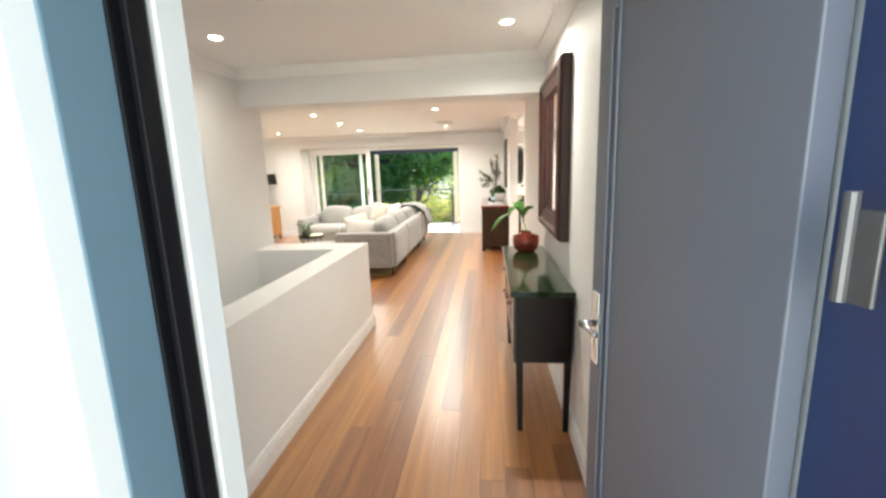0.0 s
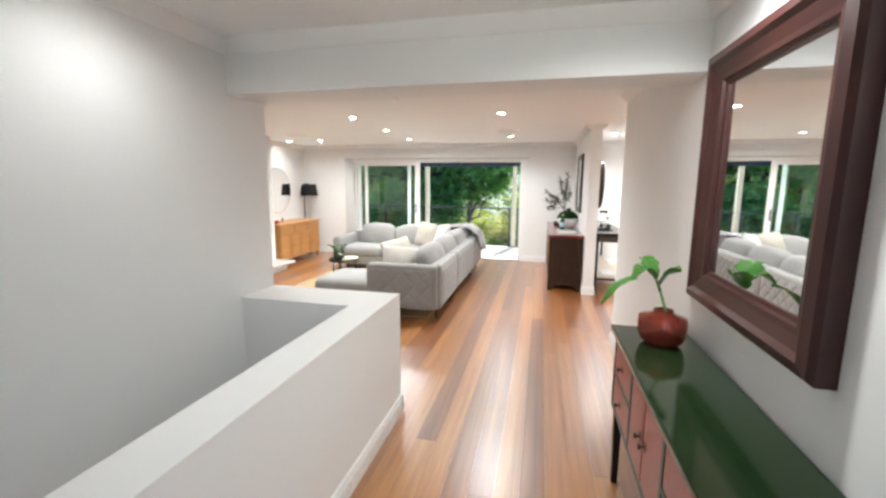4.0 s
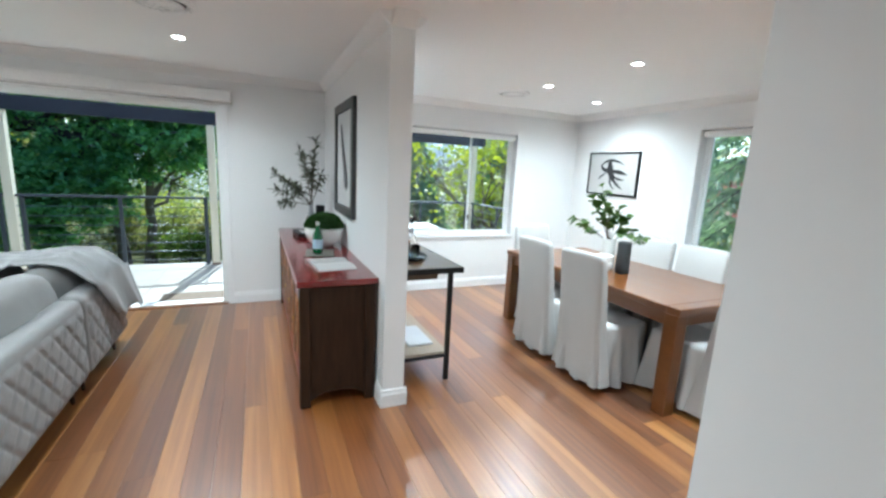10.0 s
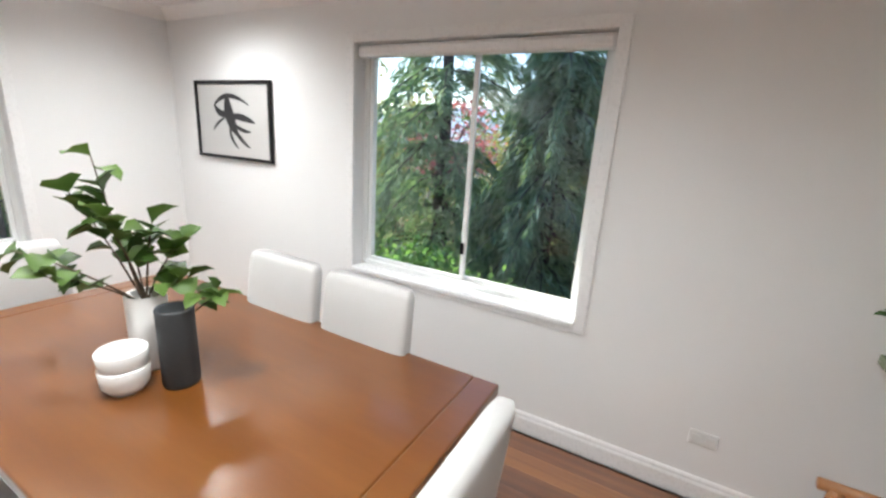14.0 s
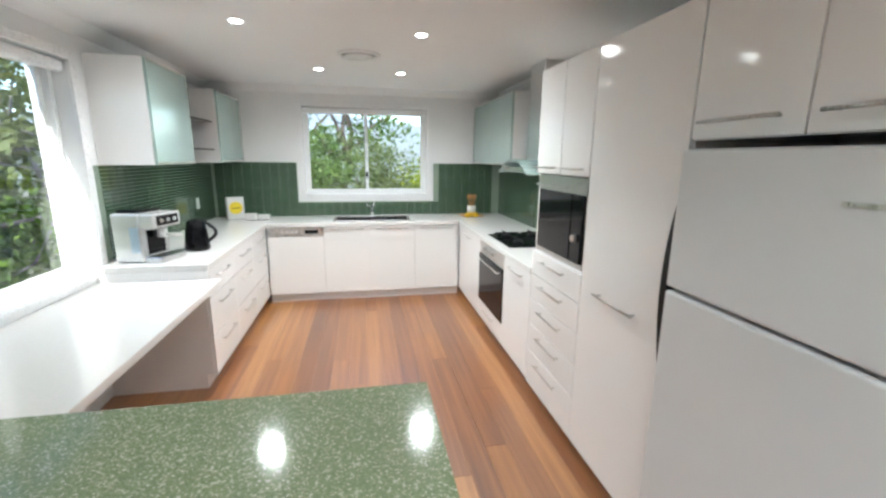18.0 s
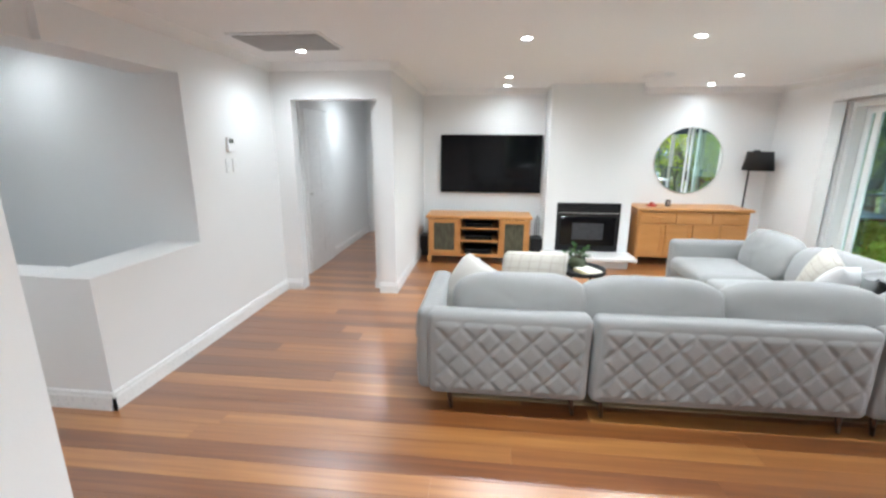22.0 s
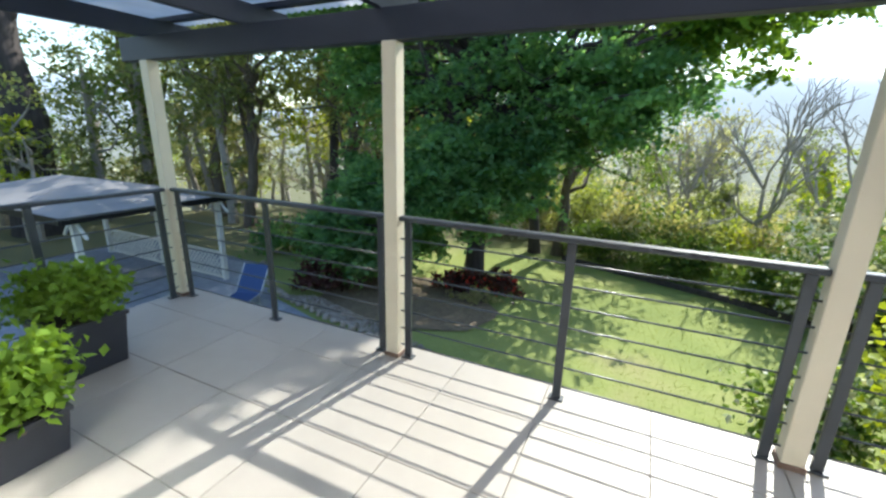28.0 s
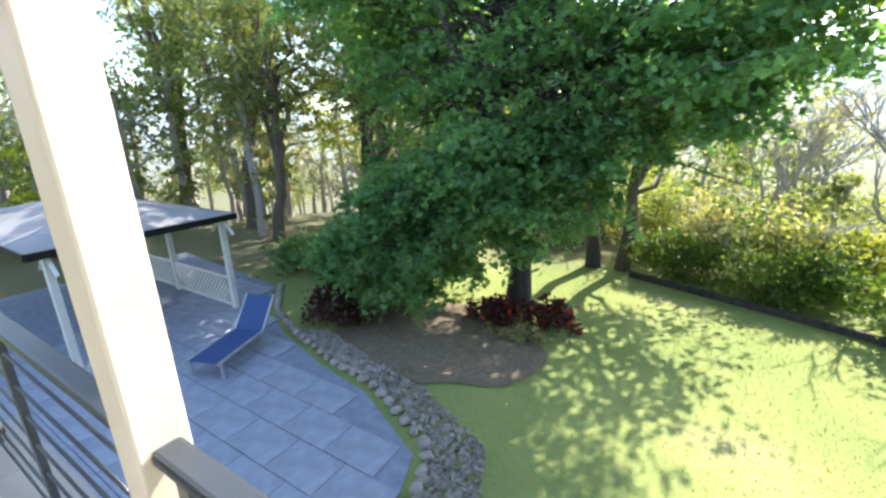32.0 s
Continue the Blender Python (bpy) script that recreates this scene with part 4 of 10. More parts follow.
def coffee_table(x, y):
    t = thing("coffee_table", "small round black metal tray table with thin legs", "table", (x, y, 0.009))
    bm = bmesh.new()
    lathe(bm, [(0, 0.405), (0.215, 0.405), (0.225, 0.41), (0.227, 0.445), (0.218, 0.445), (0.214, 0.415), (0, 0.414)], 40)
    part("tray_top", bm, BLACK, t, smooth=True)
    for a in (45, 135, 225, 315):
        c, s = math.cos(radians(a)), math.sin(radians(a))
        bm = bmesh.new()
        tube(bm, (0.17 * c, 0.17 * s, 0.41), (0.17 * c, 0.17 * s, 0.0), 0.009, 0.009, 8)
        part("leg", bm, BLACK, t)
    for a, b in (((0.12, 0.12), (-0.12, 0.12)), ((0.12, -0.12), (-0.12, -0.12))):
        bm = bmesh.new()
        tube(bm, (*a, 0.012), (*b, 0.012), 0.007, 0.007, 8)
        part("foot_bar", bm, BLACK, t)
    bk = thing("book_stack", "two pale books lying on the tray table", "books", (x + 0.07, y + 0.05, 0.424), 25)
    boxpart("book", (-0.12, 0.12, -0.085, 0.085, 0, 0.02), plain("straw_cover", (0.6, 0.5, 0.26), 0.6), bk)
    boxpart("book", (-0.115, 0.11, -0.08, 0.08, 0.0205, 0.036), plain("cream_cover", (0.7, 0.66, 0.55), 0.6), bk)
    p = thing("bowl_plant", "dark glass bowl with a small fern", "plant", (x - 0.07, y - 0.03, 0.424))
    bm = bmesh.new()
    lathe(bm, [(0, 0), (0.05, 0.0), (0.085, 0.04), (0.09, 0.08), (0.07, 0.12), (0.06, 0.125), (0.055, 0.12), (0.08, 0.08), (0, 0.07)], 24)
    part("bowl", bm, plain("olive_glass_glaze", (0.05, 0.06, 0.03), 0.12, coat=0.5), p, smooth=True)
    sprig(p, (0, 0, 0.09), [(rng.uniform(-0.16, 0.1), rng.uniform(-0.13, 0.13), rng.uniform(0.13, 0.22)) for _ in range(9)], MOSS, 0.05, 0.03, 9, 0.003)


coffee_table(-3.52, -0.46)


# fireplace
BREAST = (-0.58, 0.57)
FB = -5.42


def fireplace():
    f = tagged(new("chimney_breast"), "white plastered chimney breast with a black gas heater", "fireplace")
    y0, y1 = BREAST
    ys = (y0, -0.42, 0.44, y1)
    for d in ((XW, FB, ys[0], ys[1], 0, ZC), (XW, FB, ys[2], ys[3], 0, ZC), (XW, FB, ys[1], ys[2], 0.85, ZC), (XW, FB, ys[1], ys[2], 0, 0.15)):
        boxpart("breast_panel", d, WALL, f, bev=0)
    boxpart("hearth_plinth", (FB, -5.14, y0 + 0.06, y1 - 0.06, 0, 0.12), WALL, f, bev=0.01)
    boxpart("hearth_slab", (FB, -5.04, y0 - 0.04, y1 + 0.03, 0.12, 0.165), QUARTZ, f, "pale stone hearth slab", bev=0.006)
    h = boxpart("heater_frame", (FB - 0.2, FB + 0.015, -0.415, 0.435, 0.168, 0.845), BLACK, f, "black steel gas heater front", bev=0.006)
    boxpart("glass_door", (FB + 0.016, FB + 0.024, -0.36, 0.38, 0.25, 0.66), BLACKGLOSS, h, bev=0.003)
    boxpart("trim_bar", (FB + 0.016, FB + 0.026, -0.40, 0.42, 0.705, 0.715), STEEL, h, "thin bright steel bar", bev=0.002)
    boxpart("log_insert", (FB + 0.025, FB + 0.029, -0.2, 0.22, 0.34, 0.57), plain("fire_bed", (0.04, 0.04, 0.045), 0.6, vary=0.5, scale=25), h, bev=0.002)
    for k in range(6):
        boxpart("louvre", (FB + 0.016, FB + 0.022, -0.38, 0.40, 0.735 + 0.015 * k, 0.743 + 0.015 * k), BLACK, h, bev=0.001)


fireplace()


def cabinet_door(parent, x, y0, y1, z0, z1, material, sx=1, glazed=False, handle=True):
    """A framed door whose face looks along +x (sx=1)."""
    w = 0.05
    t = 0.02 * sx
    bm = bmesh.new()
    for d in ((y0, y0 + w, z0, z1), (y1 - w, y1, z0, z1), (y0 + w, y1 - w, z0, z0 + w), (y0 + w, y1 - w, z1 - w, z1)):
        box(bm, min(x, x + t), max(x, x + t), *d)
    d = part("door", bm, material, parent, bev=0.003)
    pane = glazed or material
    boxpart("door_panel", (min(x + t * 0.2, x + t * 0.55), max(x + t * 0.2, x + t * 0.55), y0 + w, y1 - w, z0 + w, z1 - w), pane, d, "dark glass pane" if glazed else "", bev=0.001)
    if handle:
        bm = bmesh.new()
        ym = y1 - 0.025 if handle != "left" else y0 + 0.025
        tube(bm, (x + t * 1.9, ym, (z0 + z1) / 2 - 0.07), (x + t * 1.9, ym, (z0 + z1) / 2 + 0.07), 0.008, 0.008, 8)
        part("handle", bm, material, d)


def oak_sideboard():
    y0, y1, xf, h = 0.64, 2.12, -5.37, 0.80
    s = thing("oak_sideboard", "honey oak sideboard with drawers and panel doors", "sideboard")
    boxpart("body", (XW + 0.02, xf - 0.022, y0 + 0.03, y1 - 0.03, 0.11, h - 0.035), OAK, s)
    boxpart("top", (XW + 0.01, xf + 0.02, y0, y1, h - 0.035, h), OAK, s, bev=0.006)
    for y in (y0 + 0.05, y1 - 0.05):
        for x in (XW + 0.07, xf - 0.05):
            boxpart("leg", (x - 0.025, x + 0.025, y - 0.025, y + 0.025, 0, 0.11), OAK, s)
    n = 3
    w = (y1 - y0 - 0.08) / n
    for k in range(n):
        a = y0 + 0.04 + w * k
        d = boxpart("drawer", (xf - 0.021, xf, a + 0.01, a + w - 0.01, 0.60, 0.745), OAK, s, bev=0.004)
        bm = bmesh.new()
        tube(bm, (xf + 0.018, a + w / 2 - 0.08, 0.672), (xf + 0.018, a + w / 2 + 0.08, 0.672), 0.008, 0.008, 8)
        part("handle", bm, OAK, d)
    w = (y1 - y0 - 0.08) / 4
    for k in range(4):
        a = y0 + 0.04 + w * k
        cabinet_door(s, xf - 0.021, a + 0.005, a + w - 0.005, 0.13, 0.585, OAK, handle="left" if k % 2 else True)
    c = thing("candle_dish", "small red glass dish with a candle", "ornament", (-5.6, 0.90, h))
    bm = bmesh.new()
    lathe(bm, [(0, 0), (0.06, 0), (0.075, 0.015), (0.07, 0.02), (0.05, 0.012), (0, 0.01)], 20)
    part("dish", bm, plain("red_glass", (0.5, 0.03, 0.02), 0.15), c, smooth=True)
    bm = bmesh.new()
    lathe(bm, [(0, 0.012), (0.03, 0.012), (0.032, 0.05), (0.024, 0.055), (0, 0.045)], 16)
    part("candle", bm, plain("red_wax", (0.45, 0.04, 0.02), 0.4), c, smooth=True)
    c = thing("photo_cube", "small dark square photo frame", "picture frame", (-5.62, 1.12, h), 20)
    boxpart("frame", (-0.008, 0.008, -0.04, 0.04, 0, 0.09), BLACK, c)
    boxpart("print", (0.0085, 0.0095, -0.025, 0.025, 0.02, 0.07), plain("print_grey", (0.3, 0.25, 0.22), 0.5), c, bev=0)


oak_sideboard()

rm = thing("round_mirror", "large round frameless wall mirror", "mirror", (XW + 0.004, 1.44, 1.415))
bm = bmesh.new()
tube(bm, (0, 0, 0), (0.012, 0, 0), 0.455, 0.455, 64)
part("mirror_disc", bm, MIRROR, rm)
bm = bmesh.new()
bmesh.ops.create_cone(bm, cap_ends=False, segments=64, radius1=0.462, radius2=0.462, depth=0.016, matrix=pose(0.008, 0, 0, 0, 90, 0))
o = part("rim", bm, STEEL, rm, "thin metal rim")
md = o.modifiers.new("thick", "SOLIDIFY")
md.thickness = 0.008


def floor_lamp(x, y):
    f = thing("floor_lamp", "black floor lamp with an arched stem and drum shade", "lamp", (x, y, 0))
    bm = bmesh.new()
    lathe(bm, [(0, 0), (0.14, 0), (0.14, 0.015), (0.02, 0.025), (0, 0.025)], 28)
    part("base", bm, BLACK, f, smooth=True)
    bm = bmesh.new()
    tube(bm, (0, 0, 0.02), (0, 0, 1.52), 0.011, 0.011, 10)
    tube(bm, (0, 0, 1.52), (0.02, 0.02, 1.56), 0.011, 0.011, 10)
    tube(bm, (0.02, 0.02, 1.56), (0.075, 0.05, 1.56), 0.011, 0.011, 10)
    tube(bm, (0.075, 0.05, 1.56), (0.09, 0.06, 1.5), 0.011, 0.011, 10)
    part("stem", bm, BLACK, f, smooth=True)
    bm = bmesh.new()
    lathe(bm, [(0.15, 1.55), (0.185, 1.3), (0.178, 1.302), (0.143, 1.548), (0.15, 1.55)], 32, (0.09, 0.06, 0))
    part("shade", bm, plain("black_shade_cloth", (0.012, 0.012, 0.013), 0.85), f, "black fabric drum shade", smooth=True)


floor_lamp(-5.76, 2.18)


def tv():
    t = thing("television", "large flat wall-mounted television, switched off", "television", (XW, -1.355, 1.345))
    boxpart("screen", (0.06, 0.064, -0.737, 0.737, -0.413, 0.413), BLACKGLOSS, t, "black glossy screen", bev=0.001)
    boxpart("casing", (0.03, 0.06, -0.745, 0.745, -0.423, 0.421), BLACK, t, bev=0.004)
    boxpart("wall_bracket", (0.0, 0.03, -0.2, 0.2, -0.15, 0.15), BLACK, t)


tv()


SMOKE = plain("smoky_cabinet_glass", (0.085, 0.085, 0.06), 0.1, vary=0.6, scale=11, stretch=(1, 2.5, 0.7))


def tv_unit():
    y0, y1, xf, h = -2.23, -0.77, -5.20, 0.665
    xb = XW + 0.2
    s = thing("tv_cabinet", "honey oak media cabinet with glass doors and open shelves", "cabinet")
    boxpart("top", (xb + 0.01, xf + 0.02, y0, y1, h - 0.035, h), OAK, s, bev=0.006)
    boxpart("base_panel", (xb + 0.02, xf, y0 + 0.03, y1 - 0.03, 0.09, 0.125), OAK, s)
    boxpart("back_panel", (xb + 0.02, xb + 0.035, y0 + 0.03, y1 - 0.03, 0.125, h - 0.035), BLACK, s)
    ya, yb = y0 + 0.45, y1 - 0.45
    for y in (y0 + 0.03, ya, yb, y1 - 0.06):
        boxpart("upright", (xb + 0.036, xf, y, y + 0.03, 0.125, h - 0.035), OAK, s)
    for z in (0.30, 0.48):
        boxpart("shelf", (xb + 0.036, xf - 0.01, ya + 0.03, yb, z, z + 0.022), OAK, s)
    cabinet_door(s, xf - 0.001, y0 + 0.06, ya, 0.13, h - 0.045, OAK, glazed=SMOKE)
    cabinet_door(s, xf - 0.001, yb + 0.03, y1 - 0.06, 0.13, h - 0.045, OAK, glazed=SMOKE, handle="left")
    for y in (y0 + 0.04, y1 - 0.04):
        for x in (xb + 0.06, xf - 0.04):
            boxpart("leg", (x - 0.03, x + 0.03, y - 0.03, y + 0.03, 0, 0.09), OAK, s)
    for z in (0.323, 0.503, 0.126):
        b = thing("media_box", "black electronic media box on the shelf", "electronics", (xf - 0.16, (ya + yb) / 2, z))
        boxpart("case", (-0.12, 0.11, -0.19, 0.19, 0, 0.055), BLACK, b)
        boxpart("fascia", (0.1105, 0.114, -0.185, 0.185, 0.006, 0.05), BLACKGLOSS, b, bev=0.001)
    for y in (y0 - 0.13, y1 + 0.13):
        b = thing("loudspeaker", "black box loudspeaker standing on the floor", "speaker", (-5.66, y, 0))
        boxpart("case", (-0.14, 0.13, -0.1, 0.1, 0, 0.3), BLACK, b, bev=0.008)
        boxpart("grille", (0.131, 0.138, -0.09, 0.09, 0.015, 0.285), plain("speaker_cloth", (0.02, 0.02, 0.022), 0.95), b, bev=0.002)
    f = thing("fire_tool_set", "black iron fire tools on a stand", "fire tools", (-5.62, -0.66, 0))
    bm = bmesh.new()
    lathe(bm, [(0, 0), (0.05, 0), (0.05, 0.01), (0.008, 0.015), (0.008, 0.62), (0, 0.63)], 14)
    part("stand", bm, BLACK, f, smooth=True)
    for k in (-0.03, 0.03):
        bm = bmesh.new()
        tube(bm, (0.02, k, 0.08), (0.01, k, 0.6), 0.006, 0.006, 8)
        box(bm, 0.005, 0.035, k - 0.022, k + 0.022, 0.06, 0.16)
        part("poker", bm, BLACK, f)


tv_unit()


# ---- red lacquer cabinet and what stands on it ----
REDL = plain("red_lacquer", (0.17, 0.011, 0.010), 0.18, vary=0.3, scale=5, coat=0.5, bump=0.1, bump_scale=40)
REDD = plain("worn_red_lacquer", (0.24, 0.03, 0.018), 0.35, vary=0.5, scale=9, coat=0.3)
GOLDP = plain("gold_painted_panel", (0.30, 0.115, 0.024), 0.4, vary=0.5, scale=18, coat=0.2)
ENDWOOD = plain("blackened_cabinet_timber", (0.036, 0.017, 0.008), 0.5, vary=0.6, scale=7, stretch=(4, 4, 0.6), bump=0.2, bump_scale=40, spec=0.2)
FLOWERP = plain("dark_flower_paint", (0.05, 0.026, 0.010), 0.5)
OLIVEW = plain("olive_brown_frame", (0.10, 0.062, 0.022), 0.4, vary=0.3, scale=12, coat=0.2)


def red_cabinet(y0, y1, x0, x1, h):
    s = thing("painted_cabinet", "long antique red lacquer cabinet with painted gold panels", "cabinet")
    boxpart("side_panel", (x0 + 0.03, x1 - 0.02, y0 + 0.02, y0 + 0.045, 0.1, h - 0.04), ENDWOOD, s, "dark aged timber end panel")
    boxpart("side_panel", (x0 + 0.03, x1 - 0.02, y1 - 0.045, y1 - 0.02, 0.1, h - 0.04), ENDWOOD, s)
    boxpart("back_panel", (x1 - 0.02, x1 - 0.005, y0 + 0.02, y1 - 0.02, 0.06, h - 0.04), DARKWOOD, s)
    boxpart("core", (x0 + 0.04, x1 - 0.021, y0 + 0.046, y1 - 0.046, 0.1, h - 0.042), DARKWOOD, s)
    boxpart("top", (x0 - 0.01, x1, y0, y1, h - 0.04, h), REDL, s, "glossy red lacquered top", bev=0.008)
    boxpart("top_rail", (x0 + 0.012, x0 + 0.039, y0 + 0.04, y1 - 0.04, h - 0.115, h - 0.041), REDL, s)
    boxpart("bottom_rail", (x0 + 0.012, x0 + 0.039, y0 + 0.04, y1 - 0.04, 0.1, 0.19), REDD, s)
    for x in (x0 + 0.035, x1 - 0.05):
        for y in (y0 + 0.035, y1 - 0.035):
            boxpart("leg", (x - 0.032, x + 0.032, y - 0.034, y + 0.034, 0, h - 0.041), ENDWOOD, s, bev=0.006)
    bm = bmesh.new()
    n = 22
    for k in range(n):
        a, b = x0 + 0.07 + (x1 - x0 - 0.15) * k / n, x0 + 0.07 + (x1 - x0 - 0.15) * (k + 1) / n
        u = abs((k + 0.5) / n - 0.5) * 2
        box(bm, a, b, y0 + 0.018, y0 + 0.04, 0.10 - 0.055 * u ** 3 - 0.012, 0.125)
    part("apron", bm, ENDWOOD, s)
    m = 5
    w = (y1 - y0 - 0.14) / m
    for k in range(m):
        a, b = y0 + 0.07 + w * k, y0 + 0.07 + w * (k + 1)
        boxpart("stile", (x0 + 0.008, x0 + 0.04, a - 0.028, a + 0.028, 0.19, h - 0.115), OLIVEW, s)
        d = boxpart("door", (x0 + 0.015, x0 + 0.039, a + 0.03, b - 0.03, 0.195, h - 0.12), REDD, s, "red door with a gold painted panel", bev=0.004)
        bm = bmesh.new()
        ym, zm, hw, hh = (a + b) / 2, (0.19 + h - 0.115) / 2, (b - a) / 2 - 0.075, (h - 0.3) / 2 - 0.055
        vs = []
        for i in range(40):
            t = 2 * math.pi * i / 40
            c, sn = math.cos(t), math.sin(t)
            r = 1 - 0.1 * math.cos(4 * t) ** 2
            vs.append((ym + hw * r * math.copysign(abs(c) ** 0.55, c), zm + hh * r * math.copysign(abs(sn) ** 0.55, sn)))
        f0 = [bm.verts.new((x0 + 0.0145, *v)) for v in vs]
        f1 = [bm.verts.new((x0 + 0.007, ym + (v[0] - ym) * 0.96, zm + (v[1] - zm) * 0.96)) for v in vs]
        bm.faces.new(f1)
        for i in range(40):
            bm.faces.new((f0[i], f0[(i + 1) % 40], f1[(i + 1) % 40], f1[i]))
        part("painted_panel", bm, GOLDP, d, "ochre gold panel with faded flowers")
        bm = bmesh.new()
        for i in range(46):
            q = unit()
            r_ = 0.006 + 0.009 * rng.random()
            bmesh.ops.create_icosphere(bm, subdivisions=1, radius=r_, matrix=Matrix.Translation((x0 + 0.006, ym + q.x * hw * 0.55 * (1 - 0.5 * abs(q.z)), zm + q.z * hh * 0.62)) @ Matrix.Diagonal((0.2, 0.8, rng.uniform(0.8, 1.8), 1)))
        part("painted_flower", bm, FLOWERP, d, "dark brown painted flower spray")
        bm = bmesh.new()
        for i in range(14):
            t = 2 * math.pi * i / 14
            bmesh.ops.create_icosphere(bm, subdivisions=1, radius=0.009, matrix=Matrix.Translation((x0 + 0.0062, ym + hw * 0.78 * math.copysign(abs(math.cos(t)) ** 0.6, math.cos(t)), zm + hh * 0.8 * math.copysign(abs(math.sin(t)) ** 0.6, math.sin(t)))) @ Matrix.Diagonal((0.2, 0.7, 1.6, 1)))
        part("painted_border", bm, REDD, d, "worn red painted border")
        bm = bmesh.new()
        tube(bm, (x0 + 0.004, ym + hw + 0.035, zm), (x0 - 0.008, ym + hw + 0.035, zm), 0.014, 0.011, 12)
        part("knob", bm, plain("aged_brass", (0.4, 0.26, 0.08), 0.35, metal=1), d, "round brass knob", smooth=True)


CX0, CX1, CY0, CY1, CH = -0.50, -0.004, 0.13, 2.44, 0.84
red_cabinet(CY0, CY1, CX0, CX1, CH)

# olive branches in a tall vase
v = thing("branch_vase", "grey ceramic bottle vase with olive branches", "vase", (-0.2, 2.12, CH))
bm = bmesh.new()
lathe(bm, [(0, 0), (0.055, 0), (0.075, 0.06), (0.06, 0.15), (0.022, 0.22), (0.02, 0.3), (0.026, 0.315), (0.02, 0.312), (0.015, 0.25), (0, 0.2)], 28)
part("vase", bm, plain("grey_glaze", (0.35, 0.35, 0.37), 0.3), v, smooth=True)
sprig(v, (0, 0, 0.28), [(-0.34, 0.02, 0.42), (-0.26, -0.2, 0.52), (-0.12, -0.05, 0.86), (0.02, -0.3, 0.95), (0.06, -0.38, 0.62), (-0.1, -0.36, 0.78), (-0.36, -0.1, 0.6), (0.03, 0.1, 0.75), (-0.02, -0.15, 0.6), (-0.3, 0.0, 0.3), (-0.2, -0.3, 0.5)], OLIVE, 0.085, 0.024, 34, 0.004, 0.4)
v = thing("tall_vase", "tall square black vase", "vase", (-0.13, 1.96, CH))
bm = bmesh.new()
box(bm, -0.04, 0.04, -0.04, 0.04, 0, 0.3)
part("vase", bm, BLACK, v, bev=0.01)
bk = thing("black_book", "large black book lying flat with white lettering", "book", (-0.25, 1.88, CH), 4)
boxpart("cover", (-0.13, 0.15, -0.16, 0.16, 0, 0.045), BLACK, bk, bev=0.004)
for k, (a, b) in enumerate(((-0.1, 0.11), (-0.06, 0.12))):
    boxpart("title_bar", (-0.085 + 0.055 * k, -0.045 + 0.055 * k, a, b, 0.0455, 0.0465), SLIP, bk, "white block lettering", bev=0)
sd = thing("wooden_dish", "small turned wooden dish", "dish", (-0.28, 2.08, CH + 0.0))
bm = bmesh.new()
lathe(bm, [(0, 0), (0.03, 0), (0.06, 0.02), (0.055, 0.022), (0, 0.008)], 20)
part("dish", bm, OAK, sd, smooth=True)
pl = thing("bowl_topiary", "round white bowl with a clipped green dome plant", "plant", (-0.18, 1.33, CH))
bm = bmesh.new()
lathe(bm, [(0, 0), (0.075, 0), (0.135, 0.045), (0.164, 0.115), (0.168, 0.16), (0.162, 0.168), (0.154, 0.158), (0, 0.13)], 36)
part("bowl", bm, plain("white_ceramic", (0.8, 0.79, 0.77), 0.25), pl, smooth=True)
leaves = []
for _ in range(3600):
    d = unit(0.0, 1.0)
    p = Vector((d.x * 0.158, d.y * 0.158, 0.155 + d.z * 0.125))
    leaves.append((p * rng.uniform(0.93, 1.04), (d + unit() * 0.8).normalized(), unit(), 0.016, 0.009))
o = new("leaves", leaf_mesh("leaves", leaves, MOSS))
o.parent = pl
bm = bmesh.new()
bmesh.ops.create_uvsphere(bm, u_segments=20, v_segments=10, radius=0.142, matrix=Matrix.Translation((0, 0, 0.15)) @ Matrix.Diagonal((1, 1, 0.8, 1)))
part("dense_core", bm, plain("dark_foliage", (0.012, 0.03, 0.008), 0.9), pl, smooth=True)
bt = thing("water_bottle", "green glass bottle with a pale blue label", "bottle", (-0.28, 0.97, CH + 0.006))
bm = bmesh.new()
lathe(bm, [(0, 0), (0.036, 0), (0.04, 0.02), (0.04, 0.13), (0.03, 0.17), (0.014, 0.21), (0.013, 0.245), (0, 0.246)], 24)
part("bottle", bm, plain("green_bottle_glass", (0.01, 0.12, 0.035), 0.06, coat=0.6), bt, smooth=True)
bm = bmesh.new()
lathe(bm, [(0.0406, 0.04), (0.0406, 0.115)], 24)
part("label", bm, plain("pale_blue_paper", (0.45, 0.62, 0.75), 0.6), bt, smooth=True)
bm = bmesh.new()
lathe(bm, [(0.0145, 0.225), (0.016, 0.25), (0, 0.251)], 18)
part("cap", bm, SLIP, bt)
mg = thing("magazine", "glossy magazine lying under the bottle", "magazine", (-0.26, 1.0, CH), -8)
boxpart("page_block", (-0.11, 0.11, -0.15, 0.15, 0, 0.005), plain("dark_print", (0.16, 0.17, 0.14), 0.3, vary=0.7, scale=14), mg, bev=0)
ob = thing("open_book", "open book with blank white pages", "book", (-0.24, 0.58, CH), 6)
